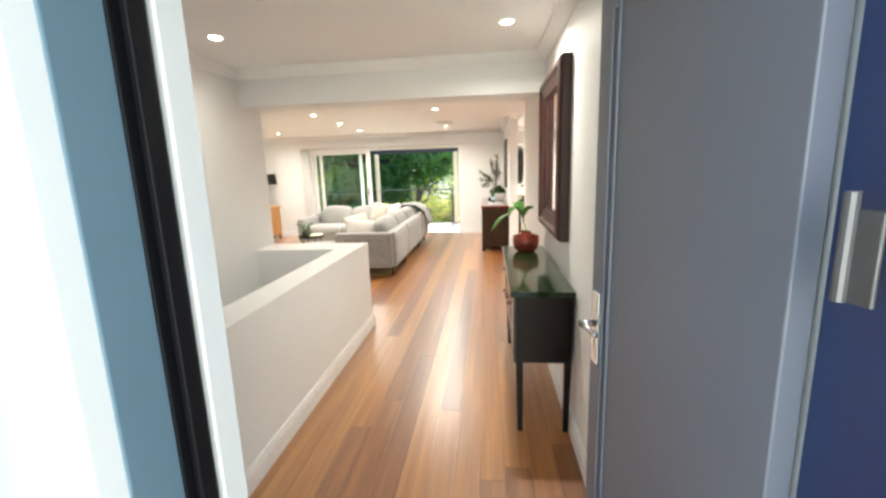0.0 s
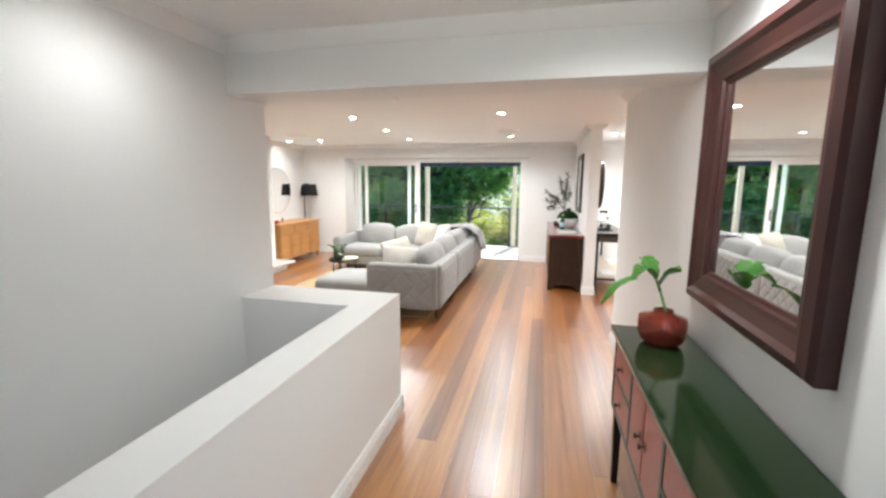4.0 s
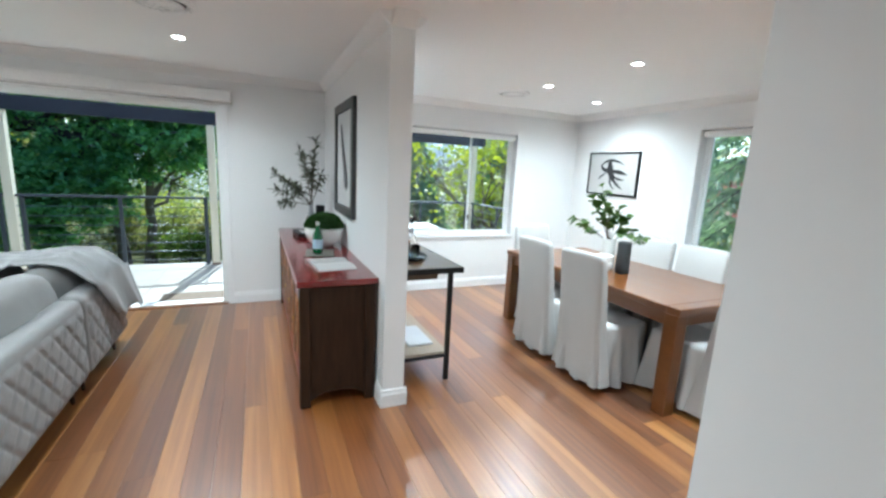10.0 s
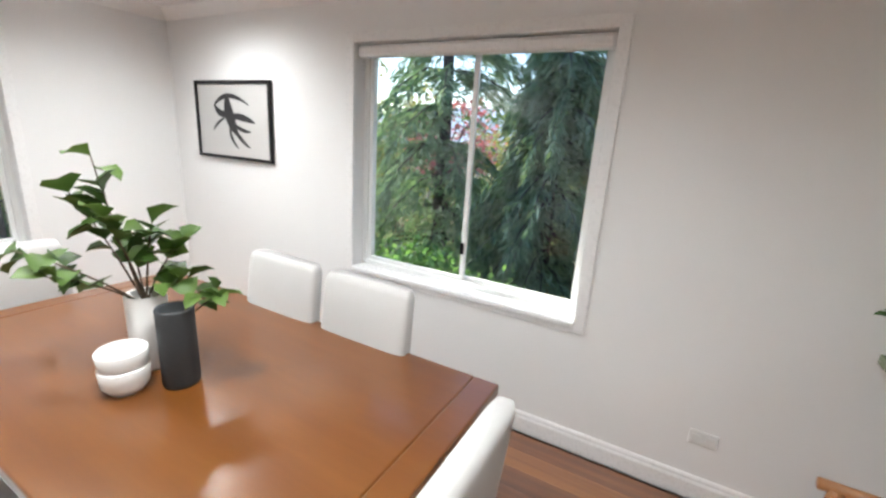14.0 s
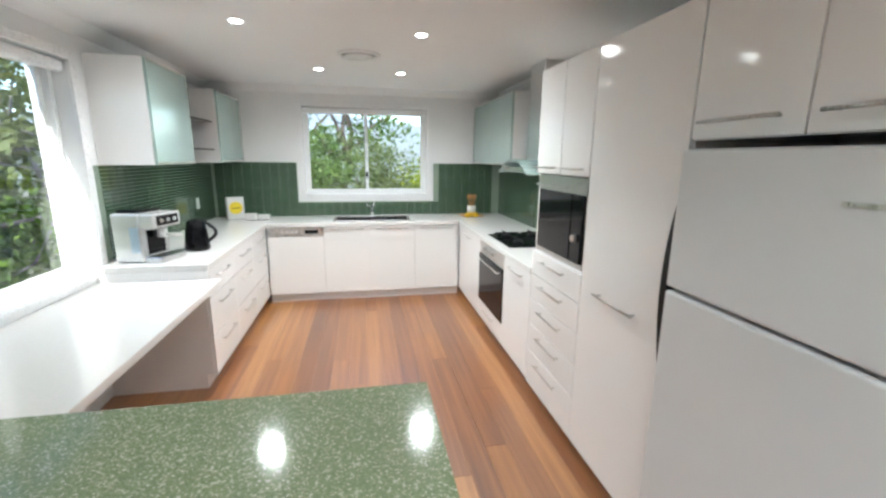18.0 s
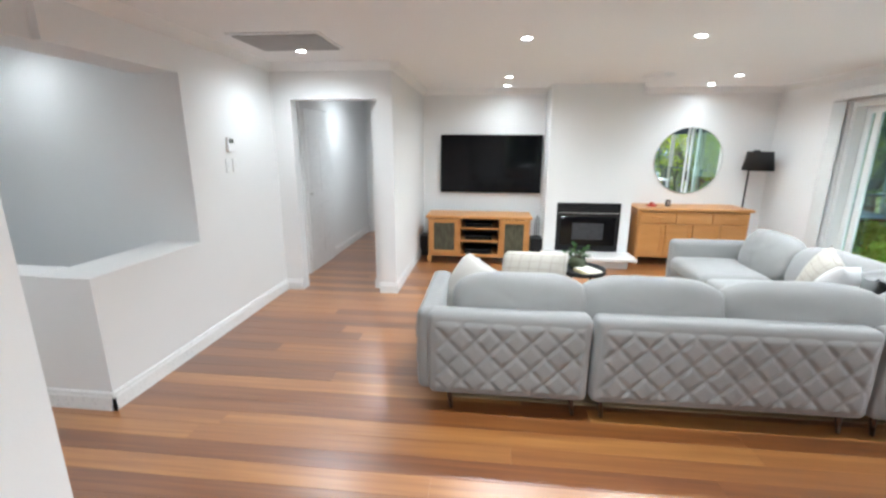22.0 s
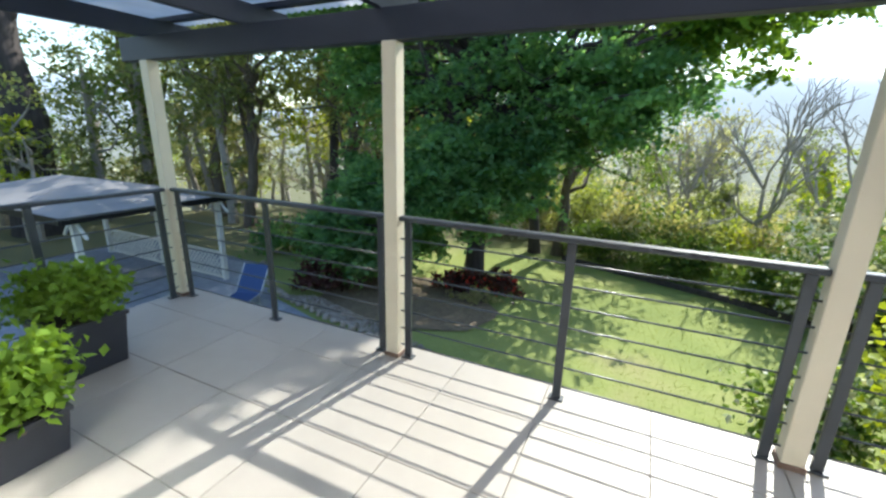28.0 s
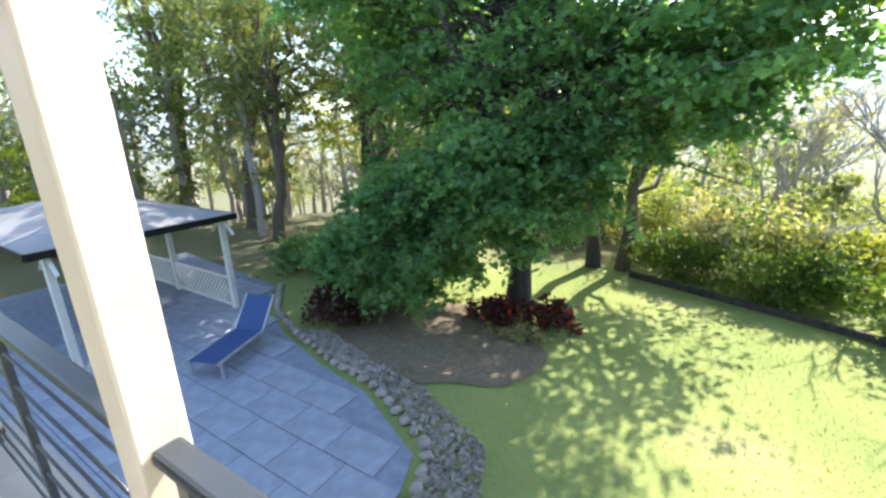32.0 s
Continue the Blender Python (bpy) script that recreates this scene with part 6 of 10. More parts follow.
def kitchen():
    # island
    i = thing("breakfast_bar", "white breakfast bar with a green flecked stone top", "kitchen island")
    boxpart("stone_top", (IX0, XE - 0.004, IY0, IY1, IH - 0.04, IH), GREENQ, i, "polished green flecked stone top", bev=0.003)
    boxpart("bar_panel", (IX0 + 0.05, XE - 0.005, IY0 + 0.12, IY1 - 0.26, 0, IH - 0.041), LACQ, i)
    # tall units, doors facing +x
    tb = XB - 0.02
    t = thing("oven_tower", "tall white gloss cupboard tower with a built-in microwave", "kitchen cupboard")
    y0, y1 = TY[0], TY[1]
    boxpart("body", (XH + 0.24, tb, y0, y1, 0.08, 1.035), LACQ, t, bev=0.001)
    boxpart("upper_body", (XH + 0.24, tb, y0, y1, 1.52, TT), LACQ, t, bev=0.001)
    boxpart("side_cheek", (tb - 0.55, tb, y0, y0 + 0.018, 1.036, 1.519), LACQ, t, bev=0.001)
    boxpart("side_cheek", (tb - 0.55, tb, y1 - 0.018, y1, 1.036, 1.519), LACQ, t, bev=0.001)
    boxpart("kick", (XH + 0.24, tb - 0.05, y0, y1, 0, 0.079), LACQ, t, bev=0)
    front_x(t, tb, y0, (y0 + y1) / 2, 1.52, TT, 1, 1.56)
    front_x(t, tb, (y0 + y1) / 2, y1, 1.52, TT, 1, 1.56)
    zs = [0.08, 0.33, 0.52, 0.70, 0.87, 1.03]
    for a, b in zip(zs, zs[1:]):
        front_x(t, tb, y0, y1, a, b, 1, b - 0.05, "drawer")
    m = thing("microwave_oven", "built-in stainless steel microwave oven with dark glass", "microwave", (0, 0, 0))
    boxpart("case", (tb - 0.45, tb + 0.004, y0 + 0.02, y1 - 0.02, 1.04, 1.515), STEEL, m, bev=0.003)
    boxpart("door_glass", (tb + 0.0045, tb + 0.02, y0 + 0.06, y1 - 0.16, 1.07, 1.43), BLACKGLOSS, m, bev=0.003)
    boxpart("control_panel", (tb + 0.0045, tb + 0.018, y1 - 0.155, y1 - 0.04, 1.07, 1.43), BLACKGLOSS, m, bev=0.003)
    bm = bmesh.new()
    tube(bm, (tb + 0.018, y1 - 0.1, 1.2), (tb + 0.036, y1 - 0.1, 1.2), 0.022, 0.02, 18)
    part("dial", bm, STEEL, m, smooth=True)
    handle_bar(m, tb + 0.02, y0 + 0.08, y1 - 0.18, 1.46, sx=1)
    # pantry
    p = thing("pantry_cupboard", "tall white gloss pantry cupboard", "kitchen cupboard")
    y0, y1 = TY[1] + 0.001, TY[2]
    boxpart("body", (XH + 0.24, tb, y0, y1, 0.08, TT), LACQ, p, bev=0.001)
    boxpart("kick", (XH + 0.24, tb - 0.05, y0, y1, 0, 0.079), LACQ, p, bev=0)
    front_x(p, tb, y0, y1, 0.08, TT, 1, 0.98)
    # over-fridge cupboard and end panel
    c = thing("overfridge_cupboard", "white gloss cupboard above the refrigerator", "kitchen cupboard")
    y0, y1 = TY[2] + 0.001, TY[3]
    boxpart("body", (XH + 0.24, tb, y0, y1, FT + 0.03, TT), LACQ, c, bev=0.001)
    ym = (y0 + y1) / 2
    front_x(c, tb, y0, ym, FT + 0.03, TT, 1, FT + 0.085)
    front_x(c, tb, ym, y1, FT + 0.03, TT, 1, FT + 0.085)
    # fridge
    f = thing("refrigerator", "white two-door refrigerator with freezer on top", "refrigerator")
    FW = plain("white_enamel_steel", (0.66, 0.68, 0.69), 0.25, vary=0.02, bump=0.06, bump_scale=260)
    FG = plain("grey_fridge_edge", (0.16, 0.17, 0.18), 0.5)
    fy0, fy1, fx = y0 + 0.04, y1 - 0.02, XB
    boxpart("cabinet", (XH + 0.26, fx - 0.002, fy0 + 0.005, fy1 - 0.005, 0.03, FT), FG, f, bev=0.004)
    for a, b in ((0.06, FS - 0.006), (FS + 0.006, FT)):
        d = boxpart("door", (fx, fx + 0.06, fy0, fy1, a, b), FW, f, bev=0.012, seg=3)
        boxpart("door_edge_trim", (fx + 0.006, fx + 0.054, fy1 + 0.0005, fy1 + 0.012, a + 0.01, b - 0.01), FG, d, bev=0.003)
    boxpart("badge", (fx + 0.0605, fx + 0.063, fy1 - 0.2, fy1 - 0.07, FT - 0.13, FT - 0.118), STEEL, f, bev=0.001)
    bm = bmesh.new()
    ring = []
    for k in range(13):
        u = k / 6 - 1
        w = 0.034 * (1 - u * u) + 0.001
        ring.append([bm.verts.new((fx + d, fy0 - 0.001 - s * w, FS + 0.30 * u)) for d, s in ((0.05, 0), (0.05, 1), (0.0, 1), (0.0, 0))])
    for p, q in zip(ring, ring[1:]):
        for i in range(4):
            bm.faces.new((p[i], p[(i + 1) % 4], q[(i + 1) % 4], q[i]))
    part("handle_recess", bm, BLACK, f, "dark curved finger recess")
    boxpart("hinge_bracket", (fx, fx + 0.03, fy0 - 0.025, fy0 + 0.02, FS - 0.004, FS + 0.004), STEEL, f, bev=0.001)
    for y in (fy0 + 0.06, fy1 - 0.06):
        bm = bmesh.new()
        tube(bm, (fx - 0.06, y, 0), (fx - 0.06, y, 0.031), 0.02, 0.02, 12)
        part("foot", bm, BLACK, f)

    # west run: drawer, oven, drawer under the cooktop
    ws = YS + 0.605
    w = thing("cooktop_bench", "white base cupboard run with a built-in oven", "kitchen cupboard")
    y1 = TY[0] - 0.001
    boxpart("body", (XH + 0.24, tb, ws, y1, 0.1, KB - 0.042), LACQ, w, bev=0.001)
    boxpart("kick", (XH + 0.24, tb - 0.05, ws, y1, 0, 0.099), LACQ, w, bev=0)
    oy1 = OV[1]
    oy0 = OV[0]
    front_x(w, tb, oy1, y1, 0.1, KB - 0.043, 1, KB - 0.1)
    front_x(w, tb, ws, oy0, 0.1, KB - 0.043, 1, KB - 0.1)
    front_x(w, tb, oy0, oy1, 0.1, 0.27, 1, 0.22, "drawer")
    o = thing("oven", "built-in stainless oven with a black glass door", "oven")
    boxpart("door_glass", (tb + 0.0005, tb + 0.026, oy0 + 0.004, oy1 - 0.004, 0.275, 0.73), BLACKGLOSS, o, bev=0.003)
    boxpart("control_panel", (tb + 0.0005, tb + 0.022, oy0 + 0.004, oy1 - 0.004, 0.735, KB - 0.046), STEEL, o, bev=0.003)
    handle_bar(o, tb + 0.026, oy0 + 0.05, oy1 - 0.05, 0.69, sx=1)
    for k in range(3):
        bm = bmesh.new()
        yy = oy0 + 0.18 + 0.12 * k
        tube(bm, (tb + 0.022, yy, 0.795), (tb + 0.045, yy, 0.795), 0.018, 0.016, 14)
        part("knob", bm, STEEL, o, smooth=True)
    ck = thing("gas_cooktop", "black gas cooktop with cast iron trivets", "cooktop", ((XH + 0.24 + tb) / 2, (oy0 + oy1) / 2, KB))
    boxpart("glass_plate", (-0.26, 0.26, -0.3, 0.3, 0.0005, 0.012), BLACKGLOSS, ck, bev=0.003)
    for bx in (-0.12, 0.13):
        for by in (-0.15, 0.15):
            bm = bmesh.new()
            lathe(bm, [(0, 0.012), (0.045, 0.012), (0.045, 0.026), (0.03, 0.034), (0, 0.034)], 20, (bx, by, 0))
            part("burner", bm, BLACK, ck, smooth=True)
            bm = bmesh.new()
            for a in (0, 90):
                c, s = math.cos(radians(a)), math.sin(radians(a))
                tube(bm, (bx - 0.11 * c, by - 0.11 * s, 0.045), (bx + 0.11 * c, by + 0.11 * s, 0.045), 0.007, 0.007, 6)
            for q in ((-0.11, 0), (0.11, 0), (0, -0.11), (0, 0.11)):
                tube(bm, (bx + q[0], by + q[1], 0.012), (bx + q[0], by + q[1], 0.047), 0.006, 0.006, 6)
            part("trivet", bm, BLACK, ck)
    # south run
    s = thing("sink_bench", "white base cupboards under the window with a dishwasher", "kitchen cupboard")
    fy = YS + 0.585
    boxpart("body", (tb + 0.02, EX - 0.02, YS + 0.002, fy, 0.1, KB - 0.042), LACQ, s, bev=0.001)
    boxpart("kick", (tb + 0.02, EX - 0.02, YS + 0.002, fy - 0.05, 0, 0.099), LACQ, s, bev=0)
    xs = [tb + 0.06, tb + 0.06 + (EX - tb - 0.7) * 0.2, tb + 0.06 + (EX - tb - 0.7) * 0.49, EX - 0.62]
    dw = EX - 0.62
    n3 = (dw - tb - 0.04) / 3
    for k in range(3):
        front_y(s, fy, tb + 0.04 + n3 * k, tb + 0.04 + n3 * (k + 1), 0.1, KB - 0.043, KB - 0.075)
    d = thing("dishwasher", "white-fronted dishwasher with a steel control strip", "dishwasher")
    boxpart("door", (dw + 0.004, EX - 0.03, fy, fy + 0.02, 0.1, KB - 0.15), LACQ, d, bev=0.002)
    c = boxpart("control_strip", (dw + 0.004, EX - 0.03, fy, fy + 0.022, KB - 0.145, KB - 0.045), STEEL, d, bev=0.002)
    boxpart("display", (dw + 0.06, dw + 0.2, fy + 0.0225, fy + 0.024, KB - 0.115, KB - 0.075), BLACKGLOSS, c, bev=0.001)
    for k in range(4):
        boxpart("button", (dw + 0.27 + 0.05 * k, dw + 0.30 + 0.05 * k, fy + 0.0225, fy + 0.025, KB - 0.11, KB - 0.085), LACQ, c, bev=0.001)
    # east run with drawers facing -x
    e = thing("drawer_bench", "white drawer cupboards with steel handles", "kitchen cupboard")
    ey1 = KD
    boxpart("body", (EX, XK - 0.002, fy + 0.03, ey1, 0.1, KB - 0.042), LACQ, e, bev=0.001)
    boxpart("kick", (EX + 0.05, XK - 0.002, fy + 0.03, ey1, 0, 0.099), LACQ, e, bev=0)
    n = 3
    wy = (ey1 - fy - 0.03) / n
    for k in range(n):
        a = fy + 0.03 + wy * k
        for z0, z1 in ((0.1, 0.38), (0.38, 0.66), (0.66, KB - 0.043)):
            front_x(e, EX, a, a + wy, z0, z1, -1, z1 - 0.07, "drawer")
    # stone worktops
    tops = thing("stone_worktop", "pale polished stone worktop round the kitchen", "worktop")
    boxpart("slab", (XH + 0.2, XB + 0.01, YS + 0.62, TY[0] - 0.001, KB - 0.04, KB), QUARTZ, tops, bev=0.003)
    bm = bmesh.new()
    sx0, sx1 = SKX - 0.44, SKX + 0.44
    box(bm, XH + 0.2, sx0, YS + 0.002, YS + 0.619, KB - 0.04, KB)
    box(bm, sx1, XK - 0.002, YS + 0.002, YS + 0.619, KB - 0.04, KB)
    box(bm, sx0, sx1, YS + 0.002, YS + 0.13, KB - 0.04, KB)
    box(bm, sx0, sx1, YS + 0.52, YS + 0.619, KB - 0.04, KB)
    part("slab", bm, QUARTZ, tops)
    boxpart("slab", (EX - 0.03, XK - 0.002, YS + 0.62, KD + 0.005, KB - 0.04, KB), QUARTZ, tops, bev=0.003)
    dk = thing("desk_bench", "lower white stone desk bench under the window", "worktop")
    boxpart("slab", (DX, XK - 0.002, KD + 0.006, IY0 - 0.002, DH - 0.04, DH), QUARTZ, dk, bev=0.003)
    boxpart("support_panel", (DX + 0.3, XK - 0.002, IY0 - 0.022, IY0 - 0.003, 0, DH - 0.041), LACQ, dk)
    # sink
    sk = thing("kitchen_sink", "stainless steel double sink set in the worktop", "sink", (SKX, YS + 0.325, KB))
    for x0, x1 in ((-0.42, -0.02), (0.02, 0.42)):
        bm = bmesh.new()
        box(bm, x0, x1, -0.18, 0.18, -0.17, 0.004)
        bm.faces.ensure_lookup_table()
        top = max(bm.faces, key=lambda q: q.calc_center_median().z)
        r = bmesh.ops.inset_region(bm, faces=[top], thickness=0.03)
        bmesh.ops.translate(bm, verts=list(top.verts), vec=(0, 0, -0.16))
        part("bowl", bm, STEEL, sk, bev=0.006)
    bm = bmesh.new()
    tube(bm, (0, -0.15, 0.004), (0, -0.15, 0.12), 0.02, 0.018, 14)
    tube(bm, (0, -0.15, 0.11), (-0.02, 0.06, 0.19), 0.011, 0.01, 12)
    tube(bm, (-0.02, 0.06, 0.19), (-0.02, 0.07, 0.16), 0.011, 0.011, 12)
    tube(bm, (0, -0.15, 0.12), (0.07, -0.15, 0.15), 0.007, 0.006, 10)
    part("mixer_tap", bm, plain("chrome", (0.8, 0.8, 0.82), 0.05, metal=1, vary=0), sk, "chrome mixer tap", smooth=True)
    # splashback tiles: backing, then tiles laid row by row
    z0, z1 = KB + 0.002, 1.538
    tiles = []

    def lay(axis, plane, a0, a1, sgn, skip=None):
        h, w = 0.0235, 0.098
        nz = int((z1 - z0) / (h + 0.003))
        na = int((a1 - a0) / (w + 0.003))
        for r in range(nz):
            for c in range(na):
                z, a = z0 + r * (h + 0.003), a0 + c * (w + 0.003)
                if skip and skip(a, a + w, z, z + h):
                    continue
                tiles.append((axis, plane, a, a + w, z, z + h, sgn))

    lay("y", YS, XH + 0.3, XK - 0.02, 1, lambda a, b, u, v: b > KW[0] - 0.09 and a < KW[1] + 0.09 and v > KW[2] - 0.09)
    lay("x", XK, YS + 0.02, KE[0] - 0.09, -1)
    lay("x", XH + 0.2, YS + 0.02, TY[0] - 0.01, 1)
    vs, fs = [], []
    for axis, pl, a, b, u, v, sg in tiles:
        k = len(vs)
        lo, hi = pl + sg * 0.003, pl + sg * (0.0075 + 0.001 * rng.random())
        for d, m in ((lo, 0.0), (hi, 0.0015)):
            for p, q in ((a + m, u + m), (b - m, u + m), (b - m, v - m), (a + m, v - m)):
                vs.append((d, p, q) if axis == "x" else (p, d, q))
        fs += [(k + 4, k + 5, k + 6, k + 7), (k, k + 1, k + 5, k + 4), (k + 1, k + 2, k + 6, k + 5), (k + 2, k + 3, k + 7, k + 6), (k + 3, k, k + 4, k + 7)]
    me = bpy.data.meshes.new("splashback_tiles")
    me.from_pydata(vs, [], fs)
    me.materials.append(TILE)
    so = tagged(new("splashback_tiles", me), "narrow dark green glass splashback tiles", "tiles", kind="stuff")
    bm = bmesh.new()
    box(bm, XH + 0.2, KW[0] - 0.088, YS + 0.0005, YS + 0.003, z0, z1)
    box(bm, KW[1] + 0.088, XK, YS + 0.0005, YS + 0.003, z0, z1)
    box(bm, KW[0] - 0.088, KW[1] + 0.088, YS + 0.0005, YS + 0.003, z0, KW[2] - 0.088)
    box(bm, XK - 0.003, XK - 0.0005, YS, KE[0] - 0.09, z0, z1)
    box(bm, XH + 0.2005, XH + 0.203, YS, TY[0] - 0.002, z0, z1)
    gr = part("splashback_grout", bm, GROUT)
    tagged(gr, "pale grout bed behind green tiles", "grout", kind="structure")


def wall_cupboard(label, y0, y1, x0, x1, z0, z1, sx, doors=1, shelf=False):
    """A wall cupboard along y whose glass doors face sx."""
    c = thing("wall_cupboard", label, "kitchen cupboard")
    xf = x1 if sx > 0 else x0
    if not shelf:
        boxpart("body", (x0, x1, y0, y1, z0, z1), LACQ, c, bev=0.002)
        w = (y1 - y0) / doors
        for k in range(doors):
            a, b = sorted((xf + sx * 0.001, xf + sx * 0.02))
            d = boxpart("glass_door", (a, b, y0 + w * k + 0.003, y0 + w * (k + 1) - 0.003, z0 + 0.003, z1 - 0.003), FROST, c, "pale green frosted glass door", bev=0.002)
            for z in (z0 + 0.012, z1 - 0.012):
                a2, b2 = sorted((xf + sx * 0.0205, xf + sx * 0.024))
                boxpart("frame_strip", (a2, b2, y0 + w * k + 0.003, y0 + w * (k + 1) - 0.003, z - 0.008, z + 0.008), STEEL, d, bev=0.001)
    return c


kitchen()
WZ0, WZ1 = 1.54, 2.23
wall_cupboard("white wall cupboard with a frosted glass door by the window", UC[0], UC[1], XK - 0.34, XK - 0.002, WZ0, WZ1, -1, 1)
wall_cupboard("white wall cupboard with two frosted glass doors in the corner", YS + 0.004, UC[2], XK - 0.34, XK - 0.002, WZ0, WZ1, -1, 2)
sh = thing("open_shelf", "two dark glass shelves between wall cupboards", "shelf")
for z in (1.66, 1.92):
    boxpart("shelf_board", (XK - 0.3, XK - 0.002, UC[2] + 0.002, UC[0] - 0.002, z, z + 0.012), BLACKGLOSS, sh, bev=0.002)
for z, m in ((1.672, plain("terracotta_jar", (0.25, 0.06, 0.03), 0.5)), (1.932, BLACK)):
    j = thing("shelf_jar", "small dark ornament jar on the glass shelf", "jar", (XK - 0.18, (UC[2] + UC[0]) / 2, z))
    bm = bmesh.new()
    lathe(bm, [(0, 0), (0.035, 0), (0.05, 0.04), (0.045, 0.09), (0.025, 0.12), (0.028, 0.14), (0, 0.14)], 20)
    part("jar", bm, m, j, smooth=True)
wall_cupboard("white wall cupboard with frosted glass doors beside the rangehood", YS + 0.004, HY[0], XH + 0.202, XH + 0.54, WZ0, WZ1, 1, 2)
# rangehood
h = thing("rangehood", "stainless steel rangehood with a curved glass canopy", "rangehood")
hy = -5.08
boxpart("flue", (XH + 0.205, XH + 0.47, hy - 0.15, hy + 0.15, 1.60, ZC - 0.002), STEEL, h, bev=0.003)
bm = bmesh.new()
n = 16
for k in range(n):
    y0, y1 = hy - 0.33 + 0.72 * k / n, hy - 0.33 + 0.72 * (k + 1) / n
    q0, q1 = (2 * k / n - 1), (2 * (k + 1) / n - 1)
    z0, z1 = 1.60 - 0.12 * q0 * q0, 1.60 - 0.12 * q1 * q1
    v = [bm.verts.new(p) for p in ((XH + 0.21, y0, z0), (XH + 0.21, y1, z1), (XH + 0.68, y1, z1), (XH + 0.68, y0, z0))]
    bm.faces.new(v)
o = part("glass_canopy", bm, FROST, h, "curved pale glass canopy", smooth=True)
md = o.modifiers.new("thick", "SOLIDIFY")
md.thickness = 0.008
boxpart("motor_box", (XH + 0.205, XH + 0.62, hy - 0.27, hy + 0.27, 1.49, 1.535), STEEL, h, bev=0.004)
boxpart("spice_rack", (XH + 0.21, XH + 0.28, hy - 0.25, hy + 0.2, 1.18, 1.19), BLACK, h, bev=0.002)
for k in range(5):
    j = thing("spice_jar", "small dark spice jar on the rack", "jar", (XH + 0.245, hy - 0.2 + 0.08 * k, 1.19))
    bm = bmesh.new()
    lathe(bm, [(0, 0), (0.026, 0), (0.026, 0.11), (0.02, 0.12), (0.02, 0.14), (0, 0.14)], 14)
    part("jar", bm, plain("spice_glass", ((0.12, 0.03, 0.02), (0.05, 0.05, 0.04), (0.14, 0.09, 0.03))[k % 3], 0.2), j, smooth=True)

# bench-top things
cm = thing("coffee_machine", "silver espresso machine with a steel group head", "coffee machine", (XK - 0.25, KD - 0.22, KB), 165)
WPL = plain("white_plastic", (0.72, 0.72, 0.71), 0.25)
SILV = plain("silver_appliance_paint", (0.62, 0.62, 0.62), 0.25, metal=0.5, vary=0.04)
boxpart("body", (-0.15, 0.05, -0.13, 0.13, 0.0, 0.33), SILV, cm, bev=0.015, seg=3)
boxpart("brew_head", (0.051, 0.15, -0.13, 0.13, 0.23, 0.33), SILV, cm, bev=0.012, seg=3)
boxpart("control_panel", (0.1505, 0.153, -0.1, 0.1, 0.25, 0.315), BLACKGLOSS, cm, bev=0.001)
for k in range(3):
    bm = bmesh.new()
    tube(bm, (0.153, -0.06 + 0.06 * k, 0.282), (0.163, -0.06 + 0.06 * k, 0.282), 0.014, 0.012, 14)
    part("button", bm, STEEL, cm, "round steel button", smooth=True)
boxpart("bean_lid", (-0.13, 0.03, -0.1, 0.1, 0.3305, 0.35), BLACKGLOSS, cm, "smoked black hopper lid", bev=0.006)
boxpart("water_tank", (-0.02, 0.04, -0.139, -0.1305, 0.07, 0.24), plain("tank_blue_grey", (0.3, 0.38, 0.46), 0.1, coat=0.5), cm, "blue-tinted clear water tank", bev=0.003)
boxpart("drip_tray", (0.051, 0.17, -0.12, 0.12, 0.0, 0.04), STEEL, cm, bev=0.006)
boxpart("side_panel", (0.0505, 0.054, -0.08, 0.08, 0.05, 0.215), BLACKGLOSS, cm, bev=0.002)
bm = bmesh.new()
tube(bm, (0.105, 0, 0.16), (0.105, 0, 0.22), 0.032, 0.032, 18)
tube(bm, (0.12, 0, 0.18), (0.22, 0.03, 0.175), 0.012, 0.014, 10)
part("group_head", bm, STEEL, cm, "steel group head with handle", smooth=True)
kt = thing("kettle", "black electric jug kettle", "kettle", (XK - 0.45, KD - 0.5, KB))
bm = bmesh.new()
lathe(bm, [(0, 0), (0.085, 0), (0.09, 0.02), (0.075, 0.15), (0.06, 0.22), (0.03, 0.235), (0, 0.24)], 26)
part("jug", bm, BLACKGLOSS, kt, smooth=True)
bm = bmesh.new()
pts = [Vector((-0.07 - 0.07 * math.sin(math.pi * k / 8), 0, 0.06 + 0.15 * k / 8)) for k in range(9)]
for p, q in zip(pts, pts[1:]):
    tube(bm, p, q, 0.013, 0.013, 8)
part("handle", bm, BLACK, kt, smooth=True)
ps = thing("tea_tin", "white square tin with a yellow oval label", "tin", (3.49, -6.64, KB), 28)
boxpart("tin", (-0.09, 0.09, -0.035, 0.035, 0, 0.25), WPL, ps, bev=0.006)
bm = bmesh.new()
tube(bm, (0, 0.0352, 0.13), (0, 0.037, 0.13), 0.07, 0.07, 32)
part("label", bm, plain("yellow_print", (0.75, 0.58, 0.02), 0.5), ps, "yellow oval label with an unreadable line")
boxpart("label_line", (-0.045, 0.045, 0.0371, 0.0376, 0.122, 0.134), plain("brown_print", (0.3, 0.2, 0.02), 0.5), ps, bev=0)
